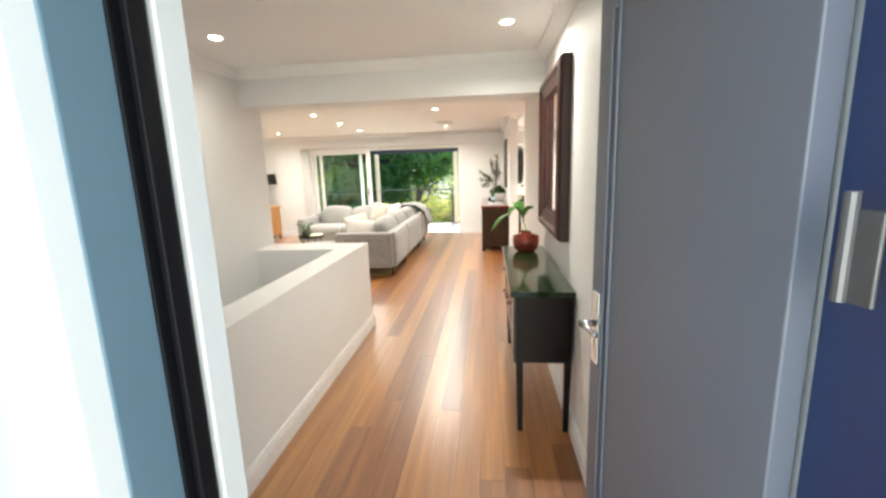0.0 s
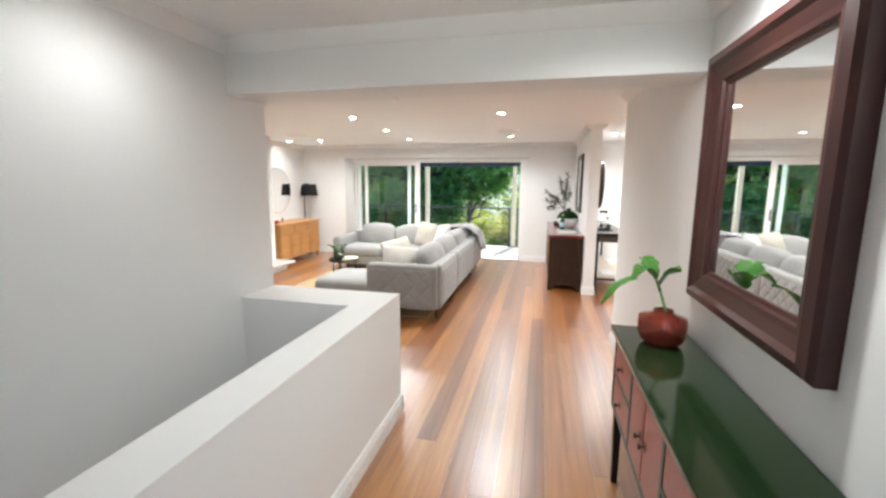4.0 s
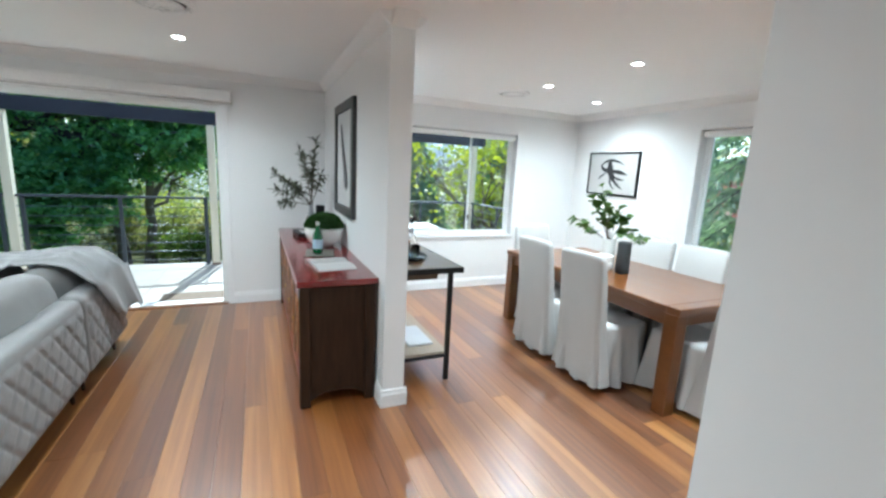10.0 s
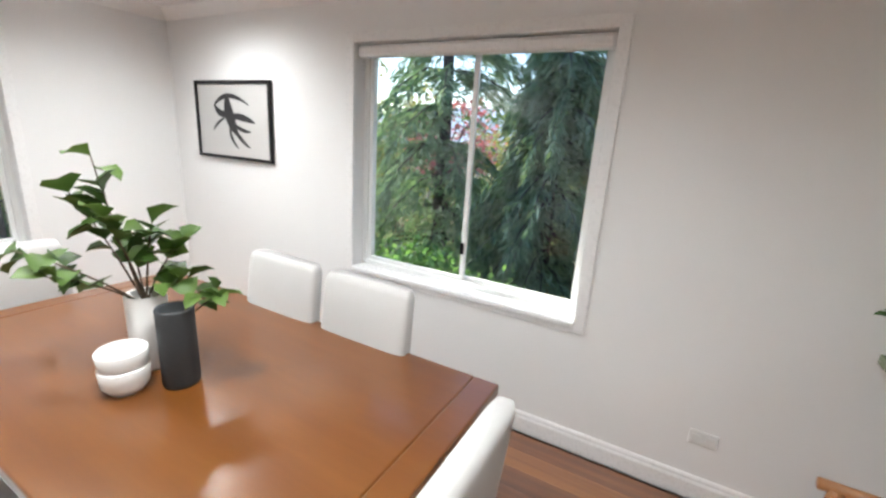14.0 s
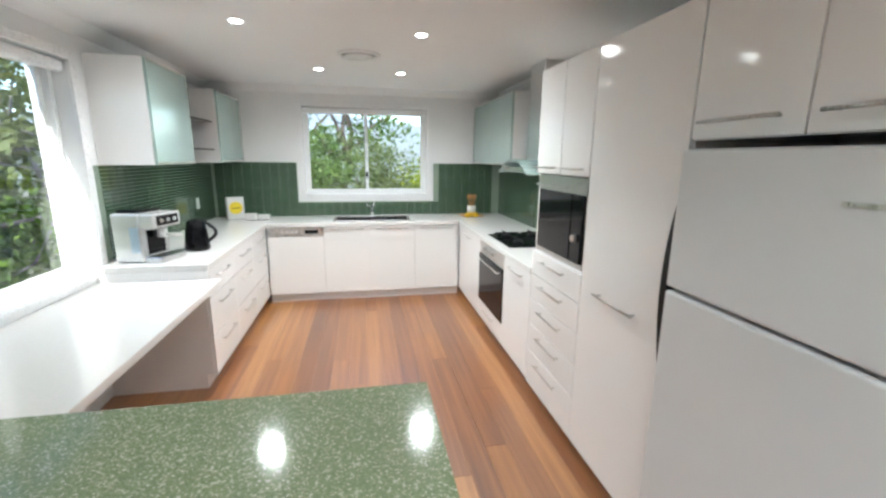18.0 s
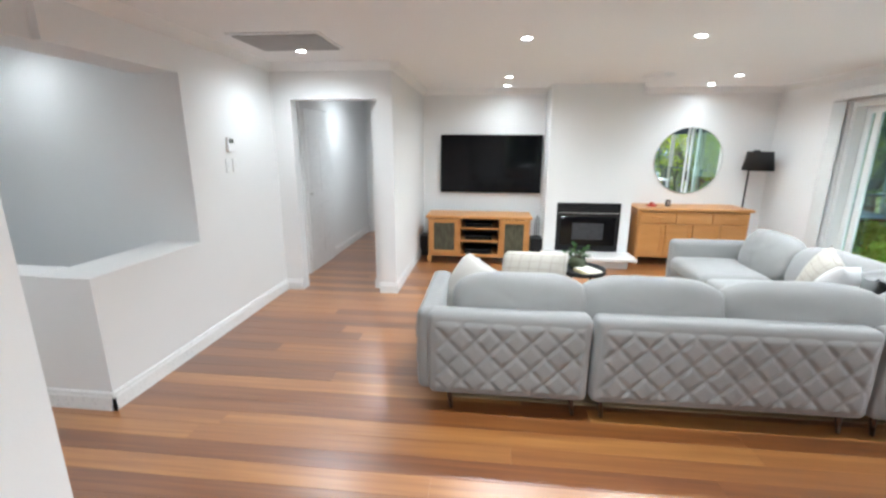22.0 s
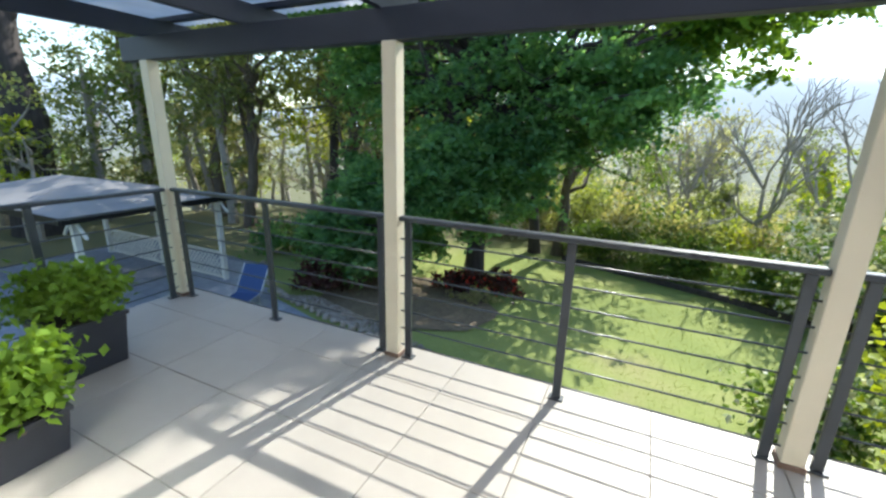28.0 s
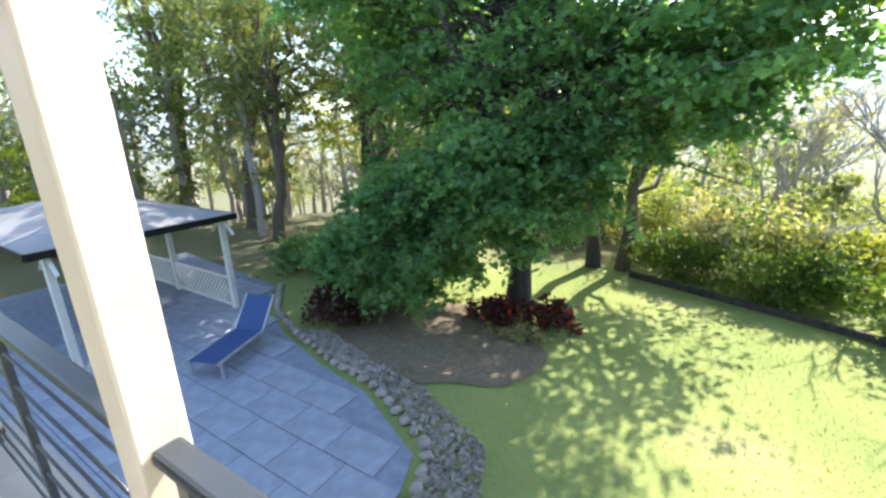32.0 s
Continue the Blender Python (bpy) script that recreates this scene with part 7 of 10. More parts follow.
for k in range(2):
    bo = thing("butter_dish", "white lidded ceramic dish", "dish", (XK - 0.46 - 0.14 * k, YS + 0.3, KB))
    boxpart("dish", (-0.06, 0.06, -0.045, 0.045, 0, 0.045), WCER, bo, bev=0.012, seg=3)
    boxpart("lid", (-0.063, 0.063, -0.048, 0.048, 0.046, 0.075 - 0.015 * k), WCER, bo, bev=0.012, seg=3)
ut = thing("utensil_jar", "white jar of wooden spoons on a board", "utensils", (XH + 0.62, YS + 0.22, KB))
boxpart("board", (-0.13, 0.13, -0.1, 0.1, 0, 0.014), OAK, ut, bev=0.005)
bm = bmesh.new()
lathe(bm, [(0, 0.0145), (0.05, 0.0145), (0.052, 0.13), (0.046, 0.13), (0.045, 0.03), (0, 0.025)], 22)
part("jar", bm, WCER, ut, smooth=True)
for k in range(4):
    bm = bmesh.new()
    q = Vector((0.03 * math.cos(k * 1.6), 0.03 * math.sin(k * 1.6), 0))
    tube(bm, Vector((0, 0, 0.03)) + q * 0.4, q * 1.3 + Vector((0, 0, 0.22)), 0.006, 0.006, 8)
    bmesh.ops.create_icosphere(bm, subdivisions=2, radius=0.022, matrix=Matrix.Translation(q * 1.4 + Vector((0, 0, 0.24))) @ Matrix.Diagonal((0.9, 0.5, 1.3, 1)))
    part("spoon", bm, OAK, ut, smooth=True)
for k in range(3):
    lm = new("lemon")
    lm.matrix_basis = pose(XH + 0.7 - 0.05 * k, YS + 0.36 - 0.03 * (k % 2), KB, 0, 0, 40 * k)
    tagged(lm, "yellow lemon beside the utensil jar", "fruit", "lemons")
    bm = bmesh.new()
    bmesh.ops.create_uvsphere(bm, u_segments=16, v_segments=10, radius=0.032, matrix=Matrix.Translation((0, 0, 0.031)) @ Matrix.Diagonal((1.25, 1, 0.97, 1)))
    part("skin", bm, plain("lemon_skin", (0.8, 0.5, 0.02), 0.45, bump=0.3, bump_scale=300), lm, smooth=True)

# on the breakfast bar
cb = thing("chopping_board", "paddle-shaped two-tone timber chopping board", "board", (XE - 0.33, IY1 - 0.36, IH), -75)
bm = bmesh.new()
vs = [bm.verts.new((0.17 * math.cos(t) * 1.1, 0.13 * math.sin(t), z)) for z in (0, 0.014) for t in [2 * math.pi * k / 32 for k in range(32)]]
bm.faces.new(vs[:32])
bm.faces.new(vs[32:])
for k in range(32):
    bm.faces.new((vs[k], vs[(k + 1) % 32], vs[32 + (k + 1) % 32], vs[32 + k]))
box(bm, -0.31, -0.16, -0.025, 0.025, 0.001, 0.013)
part("board", bm, OAK, cb, bev=0.003)
boxpart("dark_inlay", (-0.1, 0.06, -0.06, 0.0, 0.0145, 0.0155), DARKWOOD, cb, bev=0)
pv = thing("black_pot_plant", "black vase with large round-leaved branches on the bar", "plant", (XE - 0.3, IY1 - 0.2, IH + 0.0145))
bm = bmesh.new()
bmesh.ops.create_uvsphere(bm, u_segments=24, v_segments=14, radius=0.065, matrix=Matrix.Translation((0, 0, 0.1)))
lathe(bm, [(0, 0), (0.04, 0), (0.045, 0.04), (0, 0.05)], 24)
part("vase", bm, BLACK, pv, smooth=True)
sprig(pv, (0, 0, 0.14), [(-0.1, 0.26, 0.26), (-0.1, 0.34, 0.22), (-0.05, 0.16, 0.3), (0.02, 0.1, 0.22), (-0.06, -0.04, 0.2), (0, -0.12, 0.16), (-0.12, 0.1, 0.18)], GREEN, 0.09, 0.085, 6, 0.004, 0.35)
sprig(pv, (-0.08, -0.04, 0.0), [(-0.16, -0.06, 0.06), (-0.12, 0.02, 0.07), (-0.2, 0.02, 0.05)], GREEN, 0.05, 0.04, 5, 0.003, 0.3)
ph = thing("cordless_phone", "white wall intercom with handset", "intercom", (XE, IY1 - 0.55, IH + 0.12))
boxpart("upper_case", (-0.05, -0.002, -0.09, 0.09, 0.16, 0.3), WPL, ph, bev=0.008)
boxpart("lower_case", (-0.06, -0.002, -0.1, 0.1, 0.0, 0.15), WPL, ph, bev=0.008)
boxpart("slot", (-0.0535, -0.051, -0.06, 0.06, 0.17, 0.185), BLACK, ph, bev=0.001)

# stools
LEATHER = plain("tan_leather", (0.42, 0.16, 0.035), 0.35, vary=0.25, scale=12, bump=0.2, bump_scale=120, coat=0.2)
STOOLW = timber("stool_wood", [(0.2, 0.08, 0.025), (0.32, 0.14, 0.05), (0.4, 0.2, 0.08)], 0.4, (10, 2, 10))


def stool(x, y, rz):
    s = thing("bar_stool", "timber stool with a slung tan leather seat", "stool", (x, y, 0), rz, "stools at the bar")
    bm = bmesh.new()
    n = 12
    g = [[bm.verts.new((0.23 * (2 * i / n - 1), 0.17 * (2 * j / 6 - 1), 0.60 - 0.07 * (1 - (2 * i / n - 1) ** 2))) for j in range(7)] for i in range(n + 1)]
    for i in range(n):
        for j in range(6):
            bm.faces.new((g[i][j], g[i + 1][j], g[i + 1][j + 1], g[i][j + 1]))
    o = part("leather_seat", bm, LEATHER, s, "slung tan leather seat", smooth=True)
    md = o.modifiers.new("thick", "SOLIDIFY")
    md.thickness = 0.012
    for sx in (-1, 1):
        bm = bmesh.new()
        tube(bm, (sx * 0.235, -0.2, 0.6), (sx * 0.235, 0.2, 0.6), 0.019, 0.019, 12)
        part("seat_rail", bm, STOOLW, s, smooth=True)
        for sy in (-1, 1):
            bm = bmesh.new()
            tube(bm, (sx * 0.225, sy * 0.155, 0.6), (sx * 0.2, sy * 0.2, 0), 0.02, 0.014, 12)
            part("leg", bm, STOOLW, s, smooth=True)
        bm = bmesh.new()
        tube(bm, (sx * 0.21, -0.18, 0.2), (sx * 0.21, 0.18, 0.2), 0.012, 0.012, 10)
        part("stretcher", bm, STOOLW, s, smooth=True)


stool(ST[0], ST[2], 0)
stool(ST[1], ST[2], 0)

# clock and switches on the end of the cupboard block
ck = thing("wall_clock", "round clear glass wall clock with a green dial", "clock", (CLK[0], YB, CLK[1]))
ck.scale = (0.86, 1.0, 0.86)
bm = bmesh.new()
bmesh.ops.create_cone(bm, cap_ends=True, segments=48, radius1=0.16, radius2=0.15, depth=0.02, matrix=pose(0, 0.03, 0, -90, 0, 0))
part("glass_rim", bm, plain("clear_rim", (0.7, 0.68, 0.62), 0.12, coat=0.5), ck, "scalloped clear glass rim", bev=0.004)
BEAD = plain("glass_bead", (0.75, 0.73, 0.68), 0.08, coat=0.6)
for k in range(12):
    t = 2 * math.pi * k / 12
    bm = bmesh.new()
    bmesh.ops.create_icosphere(bm, subdivisions=2, radius=0.012, matrix=Matrix.Translation((0.135 * math.cos(t), 0.04, 0.135 * math.sin(t))))
    part("rim_bead", bm, BEAD, ck, smooth=True)
bm = bmesh.new()
tube(bm, (0, 0.0405, 0), (0, 0.05, 0), 0.09, 0.09, 40)
part("dial", bm, plain("green_dial", (0.07, 0.12, 0.02), 0.3, vary=0.9, scale=14), ck, "round dial with a faded green fruit picture", smooth=False)
for dx, dz, r_, col in ((0.01, 0.0, 0.024, (0.2, 0.09, 0.02)), (-0.03, 0.025, 0.02, (0.05, 0.13, 0.02)), (0.035, -0.02, 0.02, (0.05, 0.1, 0.015)), (-0.015, -0.045, 0.026, (0.17, 0.2, 0.03)), (0.02, 0.04, 0.014, (0.35, 0.04, 0.03))):
    bm = bmesh.new()
    bmesh.ops.create_icosphere(bm, subdivisions=2, radius=r_, matrix=Matrix.Translation((dx, 0.0495, dz)) @ Matrix.Diagonal((1.2, 0.06, 0.9, 1)))
    part("painted_fruit", bm, plain("fruit_paint", col, 0.35, vary=0.4, scale=30), ck, smooth=True)
bm = bmesh.new()
lathe(bm, [(0.091, 0.0), (0.1, 0.004), (0.101, 0.0)], 40)
bmesh.ops.transform(bm, matrix=pose(0, 0.041, 0, -90, 0, 0), verts=bm.verts)
part("chapter_ring", bm, CHR, ck, "thin silver ring round the dial", smooth=True)
bm = bmesh.new()
tube(bm, (0, 0.0, 0), (0, 0.02, 0), 0.05, 0.05, 20)
part("movement_box", bm, BLACK, ck)
for l, a, w in ((0.045, 60, 0.005), (0.07, -40, 0.003)):
    bm = bmesh.new()
    tube(bm, (0, 0.052, 0), (l * math.cos(radians(a)), 0.052, l * math.sin(radians(a))), w, w * 0.6, 6)
    part("clock_hand", bm, BLACK, ck)


def plate(name, label, centre, n, w, h, rocker=1):
    """A wall plate facing n ('y', '-x')."""
    s = thing(name, label, "switch", centre)
    if n == "y":
        boxpart("plate", (-w / 2, w / 2, 0.001, 0.01, -h / 2, h / 2), WPL, s, bev=0.003)
        for k in range(rocker):
            boxpart("rocker", (-0.012, 0.012, 0.0105, 0.015, -h / 2 + h * (k + 0.5) / rocker - 0.012, -h / 2 + h * (k + 0.5) / rocker + 0.012), WPL, s, bev=0.002)
    else:
        boxpart("plate", (-0.01, -0.001, -w / 2, w / 2, -h / 2, h / 2), WPL, s, bev=0.003)
        for k in range(rocker):
            boxpart("socket_face", (-0.014, -0.0105, -w / 2 + w * (k + 0.5) / rocker - 0.02, -w / 2 + w * (k + 0.5) / rocker + 0.02, -0.02, 0.02), WPL, s, bev=0.002)
    return s


for k, sx_ in enumerate((0.80, 0.674, 0.549)):
    plate("light_switch", "white wall switch plate", (sx_, YB, 1.32 + 0.01 * k), "y", 0.072, 0.118, 2)
plate("power_socket", "white double power socket low on the wall", (XE, SOCK[0], SOCK[1]), "-x", 0.115, 0.07, 2)
plate("power_socket", "white power socket on the green tiles", (XK - 0.008, YS + 0.55, 1.12), "-x", 0.072, 0.11, 1)

# ---- hall ----
def console_table():
    """Narrow oriental console: lacquered top, red fronts in dark green frames, thin legs."""
    c = thing("console_table", "narrow oriental console table, green lacquer top, red drawer fronts", "console table")
    GREENL = plain("dark_green_lacquer", (0.010, 0.022, 0.008), 0.1, vary=0.2, scale=5, coat=0.25, spec=0.35)
    GREENF = plain("dull_green_frame_paint", (0.03, 0.042, 0.03), 0.4, vary=0.25, scale=14)
    REDL = plain("worn_red_lacquer", (0.30, 0.035, 0.018), 0.32, vary=0.2, scale=12, bump=0.05)
    CASE = plain("blackish_brown_lacquer", (0.010, 0.005, 0.004), 0.35, vary=0.25, scale=9, spec=0.25)
    boxpart("tabletop", (-0.255, 0.092, -5.365, -3.985, 0.825, 0.856), GREENL, c, "glossy dark green lacquered top", bev=0.006)
    boxpart("body", (-0.222, 0.085, -5.325, -4.03, 0.43, 0.824), CASE, c, bev=0.003)
    for y in (-5.325, -4.07):
        for x in (-0.222, 0.045):
            bm = bmesh.new()
            vs = box(bm, x, x + 0.04, y, y + 0.04, 0.0, 0.429)
            for v in vs:
                if v.co.z < 0.2:
                    v.co.x += 0.006 if x < 0 else -0.006
                    v.co.x = x + 0.02 + (v.co.x - x - 0.02) * 0.75
                    v.co.y = y + 0.02 + (v.co.y - y - 0.02) * 0.75
            part("leg", bm, CASE, c, bev=0.003)
    xf = -0.2225
    # face frame
    y0, y1 = -5.325, -4.03
    cuts = [y0, y0 + 0.405, y1 - 0.405, y1]
    for z0, z1 in ((0.43, 0.458), (0.796, 0.824)):
        boxpart("face_rail", (xf - 0.012, xf, y0, y1, z0, z1), GREENF, c, bev=0.002)
    for y in cuts:
        a = min(max(y - 0.014, y0), y1 - 0.028)
        boxpart("face_stile", (xf - 0.0125, xf, a, a + 0.028, 0.4585, 0.7955), GREENF, c, bev=0.002)

    def knob(parent, y, z):
        bm = bmesh.new()
        tube(bm, (xf - 0.012, y, z), (xf - 0.014, y, z), 0.019, 0.019, 16)
        tube(bm, (xf - 0.014, y, z), (xf - 0.028, y, z), 0.005, 0.005, 8)
        tube(bm, (xf - 0.028, y, z), (xf - 0.036, y, z), 0.012, 0.009, 12)
        part("knob", bm, DARKWOOD, parent, "dark round knob")

    for a, b in ((cuts[0] + 0.03, cuts[1] - 0.016), (cuts[2] + 0.016, cuts[3] - 0.03)):
        boxpart("face_rail", (xf - 0.0125, xf, a - 0.001, b + 0.001, 0.615, 0.638), GREENF, c, bev=0.002)
        for z0, z1 in ((0.4605, 0.613), (0.64, 0.7935)):
            d = boxpart("drawer_front", (xf - 0.010, xf - 0.0005, a + 0.002, b - 0.002, z0, z1), REDL, c, "worn red lacquered drawer front", bev=0.002)
            knob(d, (a + b) / 2, (z0 + z1) / 2)
    m = (cuts[1] + cuts[2]) / 2
    for a, b, ky in ((cuts[1] + 0.016, m - 0.004, m - 0.035), (m + 0.004, cuts[2] - 0.016, m + 0.035)):
        d = boxpart("cabinet_door", (xf - 0.010, xf - 0.0005, a, b, 0.4605, 0.7935), REDL, c, "worn red lacquered door", bev=0.002)
        knob(d, ky, 0.63)


console_table()


def hall_vase():
    v = thing("glass_vase", "squat reddish-brown glass vase on the console table", "vase", (-0.075, -4.22, 0.8565))
    prof = [(0.0, 0.0), (0.06, 0.0), (0.088, 0.02), (0.102, 0.055), (0.104, 0.1), (0.099, 0.128), (0.06, 0.14), (0.044, 0.147), (0.042, 0.162)]
    inner = [(r * 0.94, z) for r, z in reversed(prof[2:])] + [(0, 0.02)]
    bm = bmesh.new()
    lathe(bm, prof + inner, 40)
    gl = bpy.data.materials.new("amber_red_glass")
    n, l, b = nodes_of(gl)
    b.inputs["Base Color"].default_value = (0.42, 0.085, 0.055, 1)
    b.inputs["Roughness"].default_value = 0.04
    b.inputs["Transmission Weight"].default_value = 0.8
    part("body", bm, gl, v, smooth=True)
    bm = bmesh.new()
    lathe(bm, [(0, 0.022), (0.085, 0.024), (0.094, 0.06), (0, 0.061)], 32)
    part("water_fill", bm, plain("dark_red_contents", (0.16, 0.025, 0.015), 0.2), v)
    st = thing("leaf_sprig", "broad green leaves on a bent stem standing in the vase", "plant", (-0.075, -4.22, 0.8565))
    LEAFM = plain("broad_leaf_green", (0.06, 0.19, 0.03), 0.32, vary=0.25, scale=14, bump=0.15, bump_scale=40)
    stem = [(0.03, -0.055, 0.05), (0.01, -0.02, 0.14), (-0.015, 0.02, 0.24), (-0.03, 0.05, 0.29)]
    bm = bmesh.new()
    for a, b in zip(stem, stem[1:]):
        tube(bm, a, b, 0.007, 0.006, 8)
    tube(bm, (-0.03, 0.05, 0.29), (-0.06, 0.09, 0.40), 0.003, 0.001, 6)
    part("stem", bm, plain("stem_green", (0.10, 0.20, 0.05), 0.5), st, smooth=True)

    def leaf(base, tip, w, sag):
        bm = bmesh.new()
        base, tip = Vector(base), Vector(tip)
        d = tip - base
        side = d.cross(Vector((0, 0, 1))).normalized()
        rows = []
        for i in range(8):
            t = i / 7
            c = base + d * t + Vector((0, 0, sag * 4 * t * (1 - t)))
            half = w * math.sin(math.pi * min(0.97, 0.08 + t * 0.9)) ** 0.75 * (1 + 0.18 * math.sin(t * 19))
            rows.append([bm.verts.new(c + side * half * s + Vector((0, 0, 0.018 * abs(s) + 0.006 * math.sin(7 * t + 3 * s)))) for s in (-1, -0.5, 0, 0.5, 1)])
        for p, q in zip(rows, rows[1:]):
            for k in range(4):
                bm.faces.new((p[k], p[k + 1], q[k + 1], q[k]))
        o = part("leaf", bm, LEAFM, st, smooth=True)
        md = o.modifiers.new("thick", "SOLIDIFY")
        md.thickness = 0.0015

    leaf((-0.03, 0.05, 0.29), (-0.14, 0.02, 0.28), 0.06, 0.05)
    leaf((-0.12, 0.02, 0.29), (-0.27, 0.0, 0.16), 0.045, 0.03)
    leaf((-0.02, 0.03, 0.26), (0.05, -0.02, 0.34), 0.05, 0.03)
    leaf((-0.03, 0.05, 0.29), (-0.08, 0.12, 0.37), 0.05, 0.02)


hall_vase()


def hall_mirror():
    y0, y1, z0, z1, w = -5.075, -4.14, 1.075, 2.12, 0.14
    m = thing("wall_mirror", "rectangular mirror in a wide moulded mahogany frame", "mirror", (XH - 0.002, (y0 + y1) / 2, z0))
    hy, h = (y1 - y0) / 2, z1 - z0
    prof = [(0, 0.0), (0, 0.05), (0.012, 0.066), (0.045, 0.074), (0.062, 0.058), (0.1, 0.045), (0.118, 0.042), (0.125, 0.03), (w, 0.026), (w, 0.012)]
    corners = [((-hy, 0), (1, 1)), ((hy, 0), (-1, 1)), ((hy, h), (-1, -1)), ((-hy, h), (1, -1))]
    for k in range(4):
        bm = bmesh.new()
        rings = []
        for (cy, cz), (sy, sz) in (corners[k], corners[(k + 1) % 4]):
            rings.append([bm.verts.new((-d, cy + sy * o, cz + sz * o)) for o, d in prof])
        for i in range(len(prof) - 1):
            bm.faces.new((rings[0][i], rings[0][i + 1], rings[1][i + 1], rings[1][i]))
        part("frame_rail" if k % 2 == 0 else "frame_stile", bm, MIRRORWOOD, m)
    boxpart("mirror_pane", (-0.02, -0.014, -hy + w - 0.006, hy - w + 0.006, w - 0.006, h - w + 0.006), MIRROR, m, "clear mirror glass", bev=0)
    boxpart("backing", (-0.0135, -0.001, -hy + 0.02, hy - 0.02, 0.02, h - 0.02), BLACK, m, bev=0)


hall_mirror()
cap = boxpart("half_wall_cap", (XHW - 0.004, XHW2 + 0.004, YHW - 0.004, YT2 - 0.001, ZHW, ZHW + 0.006), WALL, bev=0.001)
tagged(cap, "white painted flat top of the half wall", "wall cap", kind="structure")

# ---- outdoors: deck ----
YD0, YD1 = YN + WT, 4.98
XD0, XD1 = -6.15, 3.2
deck = boxpart("deck_floor", (XD0, XD1, YD0, YD1, DZ - 0.25, DZ - 0.012), plain("deck_grout", (0.3, 0.27, 0.25), 0.8), bev=0)
tagged(deck, "beige tiled deck floor", "deck", kind="structure")
EDGE = plain("deck_edge_paint", (0.12, 0.13, 0.15), 0.6)
TS = 0.6
tile_me = {}
ty = YD0
while ty < YD1 - 0.02:
    tx = XD0
    while tx < XD1 - 0.02:
        w, d = min(TS, XD1 - tx), min(TS, YD1 - ty)
        key = (round(w, 3), round(d, 3))
        if key not in tile_me:
            g, c = 0.0022, 0.002
            a, b = w / 2 - g, d / 2 - g
            sg = ((-1, -1), (1, -1), (1, 1), (-1, 1))
            vs = [(i * a, j * b, -0.012) for i, j in sg] + [(i * a, j * b, -c) for i, j in sg] + [(i * (a - c), j * (b - c), 0) for i, j in sg]
            fs = [(8, 9, 10, 11)] + [(k + i, k + (i + 1) % 4, k + 4 + (i + 1) % 4, k + 4 + i) for k in (0, 4) for i in range(4)]
            me = bpy.data.meshes.new("deck_tile")
            me.from_pydata(vs, [], fs)
            me.materials.append(DECKT)
            tile_me[key] = me
        ob = bpy.data.objects.new("deck_tile", tile_me[key])
        scene.collection.objects.link(ob)
        ob.parent = deck
        ob.location = (tx + w / 2, ty + d / 2, DZ)
        tx += TS
    ty += TS

PY = 4.83
POSTS = [-6.05, -3.65, -1.32, 1.0, 3.08]
for px in POSTS:
    p = thing("deck_post", "square cream-painted timber deck post", "post", (px, PY, DZ), 0, "deck posts")
    boxpart("shaft", (-0.05, 0.05, -0.05, 0.05, 0.0005, 2.09), POSTM, p, bev=0.006)
    boxpart("base_plate", (-0.058, 0.058, -0.058, 0.058, 0.0, 0.03), plain("rusty_shoe", (0.2, 0.13, 0.1), 0.7), p, bev=0.003)


def railing(name, label, a, b, posts):
    """Metal balustrade from a to b (x, y), with posts at the given distances."""
    r = thing(name, label, "railing", (a[0], a[1], DZ), math.degrees(math.atan2(b[1] - a[1], b[0] - a[0])), "deck railings")
    ln = math.hypot(b[0] - a[0], b[1] - a[1])
    boxpart("handrail", (0, ln, -0.03, 0.03, 1.0, 1.035), RAILM, r, bev=0.01)
    for d in posts:
        u = boxpart("rail_post", (d - 0.025, d + 0.025, -0.012, 0.012, 0.011, 0.9995), RAILM, r, bev=0.003)
        boxpart("foot_plate", (d - 0.045, d + 0.045, -0.03, 0.03, 0.0005, 0.0105), RAILM, u, bev=0.002)
    for k in range(7):
        bm = bmesh.new()
        z = 0.09 + k * 0.131
        tube(bm, (0.0, 0, z), (ln, 0, z), 0.006, 0.006, 8)
        part("wire_rail", bm, RAILM, r, smooth=True)


for p, q in zip(POSTS, POSTS[1:]):
    ln = q - p - 0.1
    railing("railing", "slate-grey metal deck railing with thin horizontal rails", (p + 0.05, PY), (q - 0.05, PY), (0.06, ln / 2, ln - 0.06))
railing("railing", "slate-grey metal deck railing with thin horizontal rails", (POSTS[0], PY - 0.05), (POSTS[0], YD0 + 0.01), (0.06, 0.95, 1.9))
railing("railing", "slate-grey metal deck railing with thin horizontal rails", (POSTS[-1], PY - 0.05), (POSTS[-1], YD0 + 0.01), (0.06, 0.95, 1.9))

roof = thing("patio_roof", "flat deck roof of translucent corrugated sheets on navy beams", "roof", (0, 0, 0))
roof["kind"] = "structure"
boxpart("front_beam", (XD0 - 0.2, XD1 + 0.1, PY - 0.045, PY + 0.045, DZ + 2.09, DZ + 2.27), NAVY, roof, bev=0.004)
boxpart("ledger", (XD0 - 0.2, XD1 + 0.1, YD0 + 0.001, YD0 + 0.05, DZ + 2.3, DZ + 2.44), NAVY, roof, bev=0.004)
for k in range(9):
    rx = -6.05 + 1.165 * k
    boxpart("rafter", (rx - 0.025, rx + 0.025, YD0 + 0.051, PY + 0.4, DZ + 2.271, DZ + 2.42), NAVY, roof, bev=0.003)
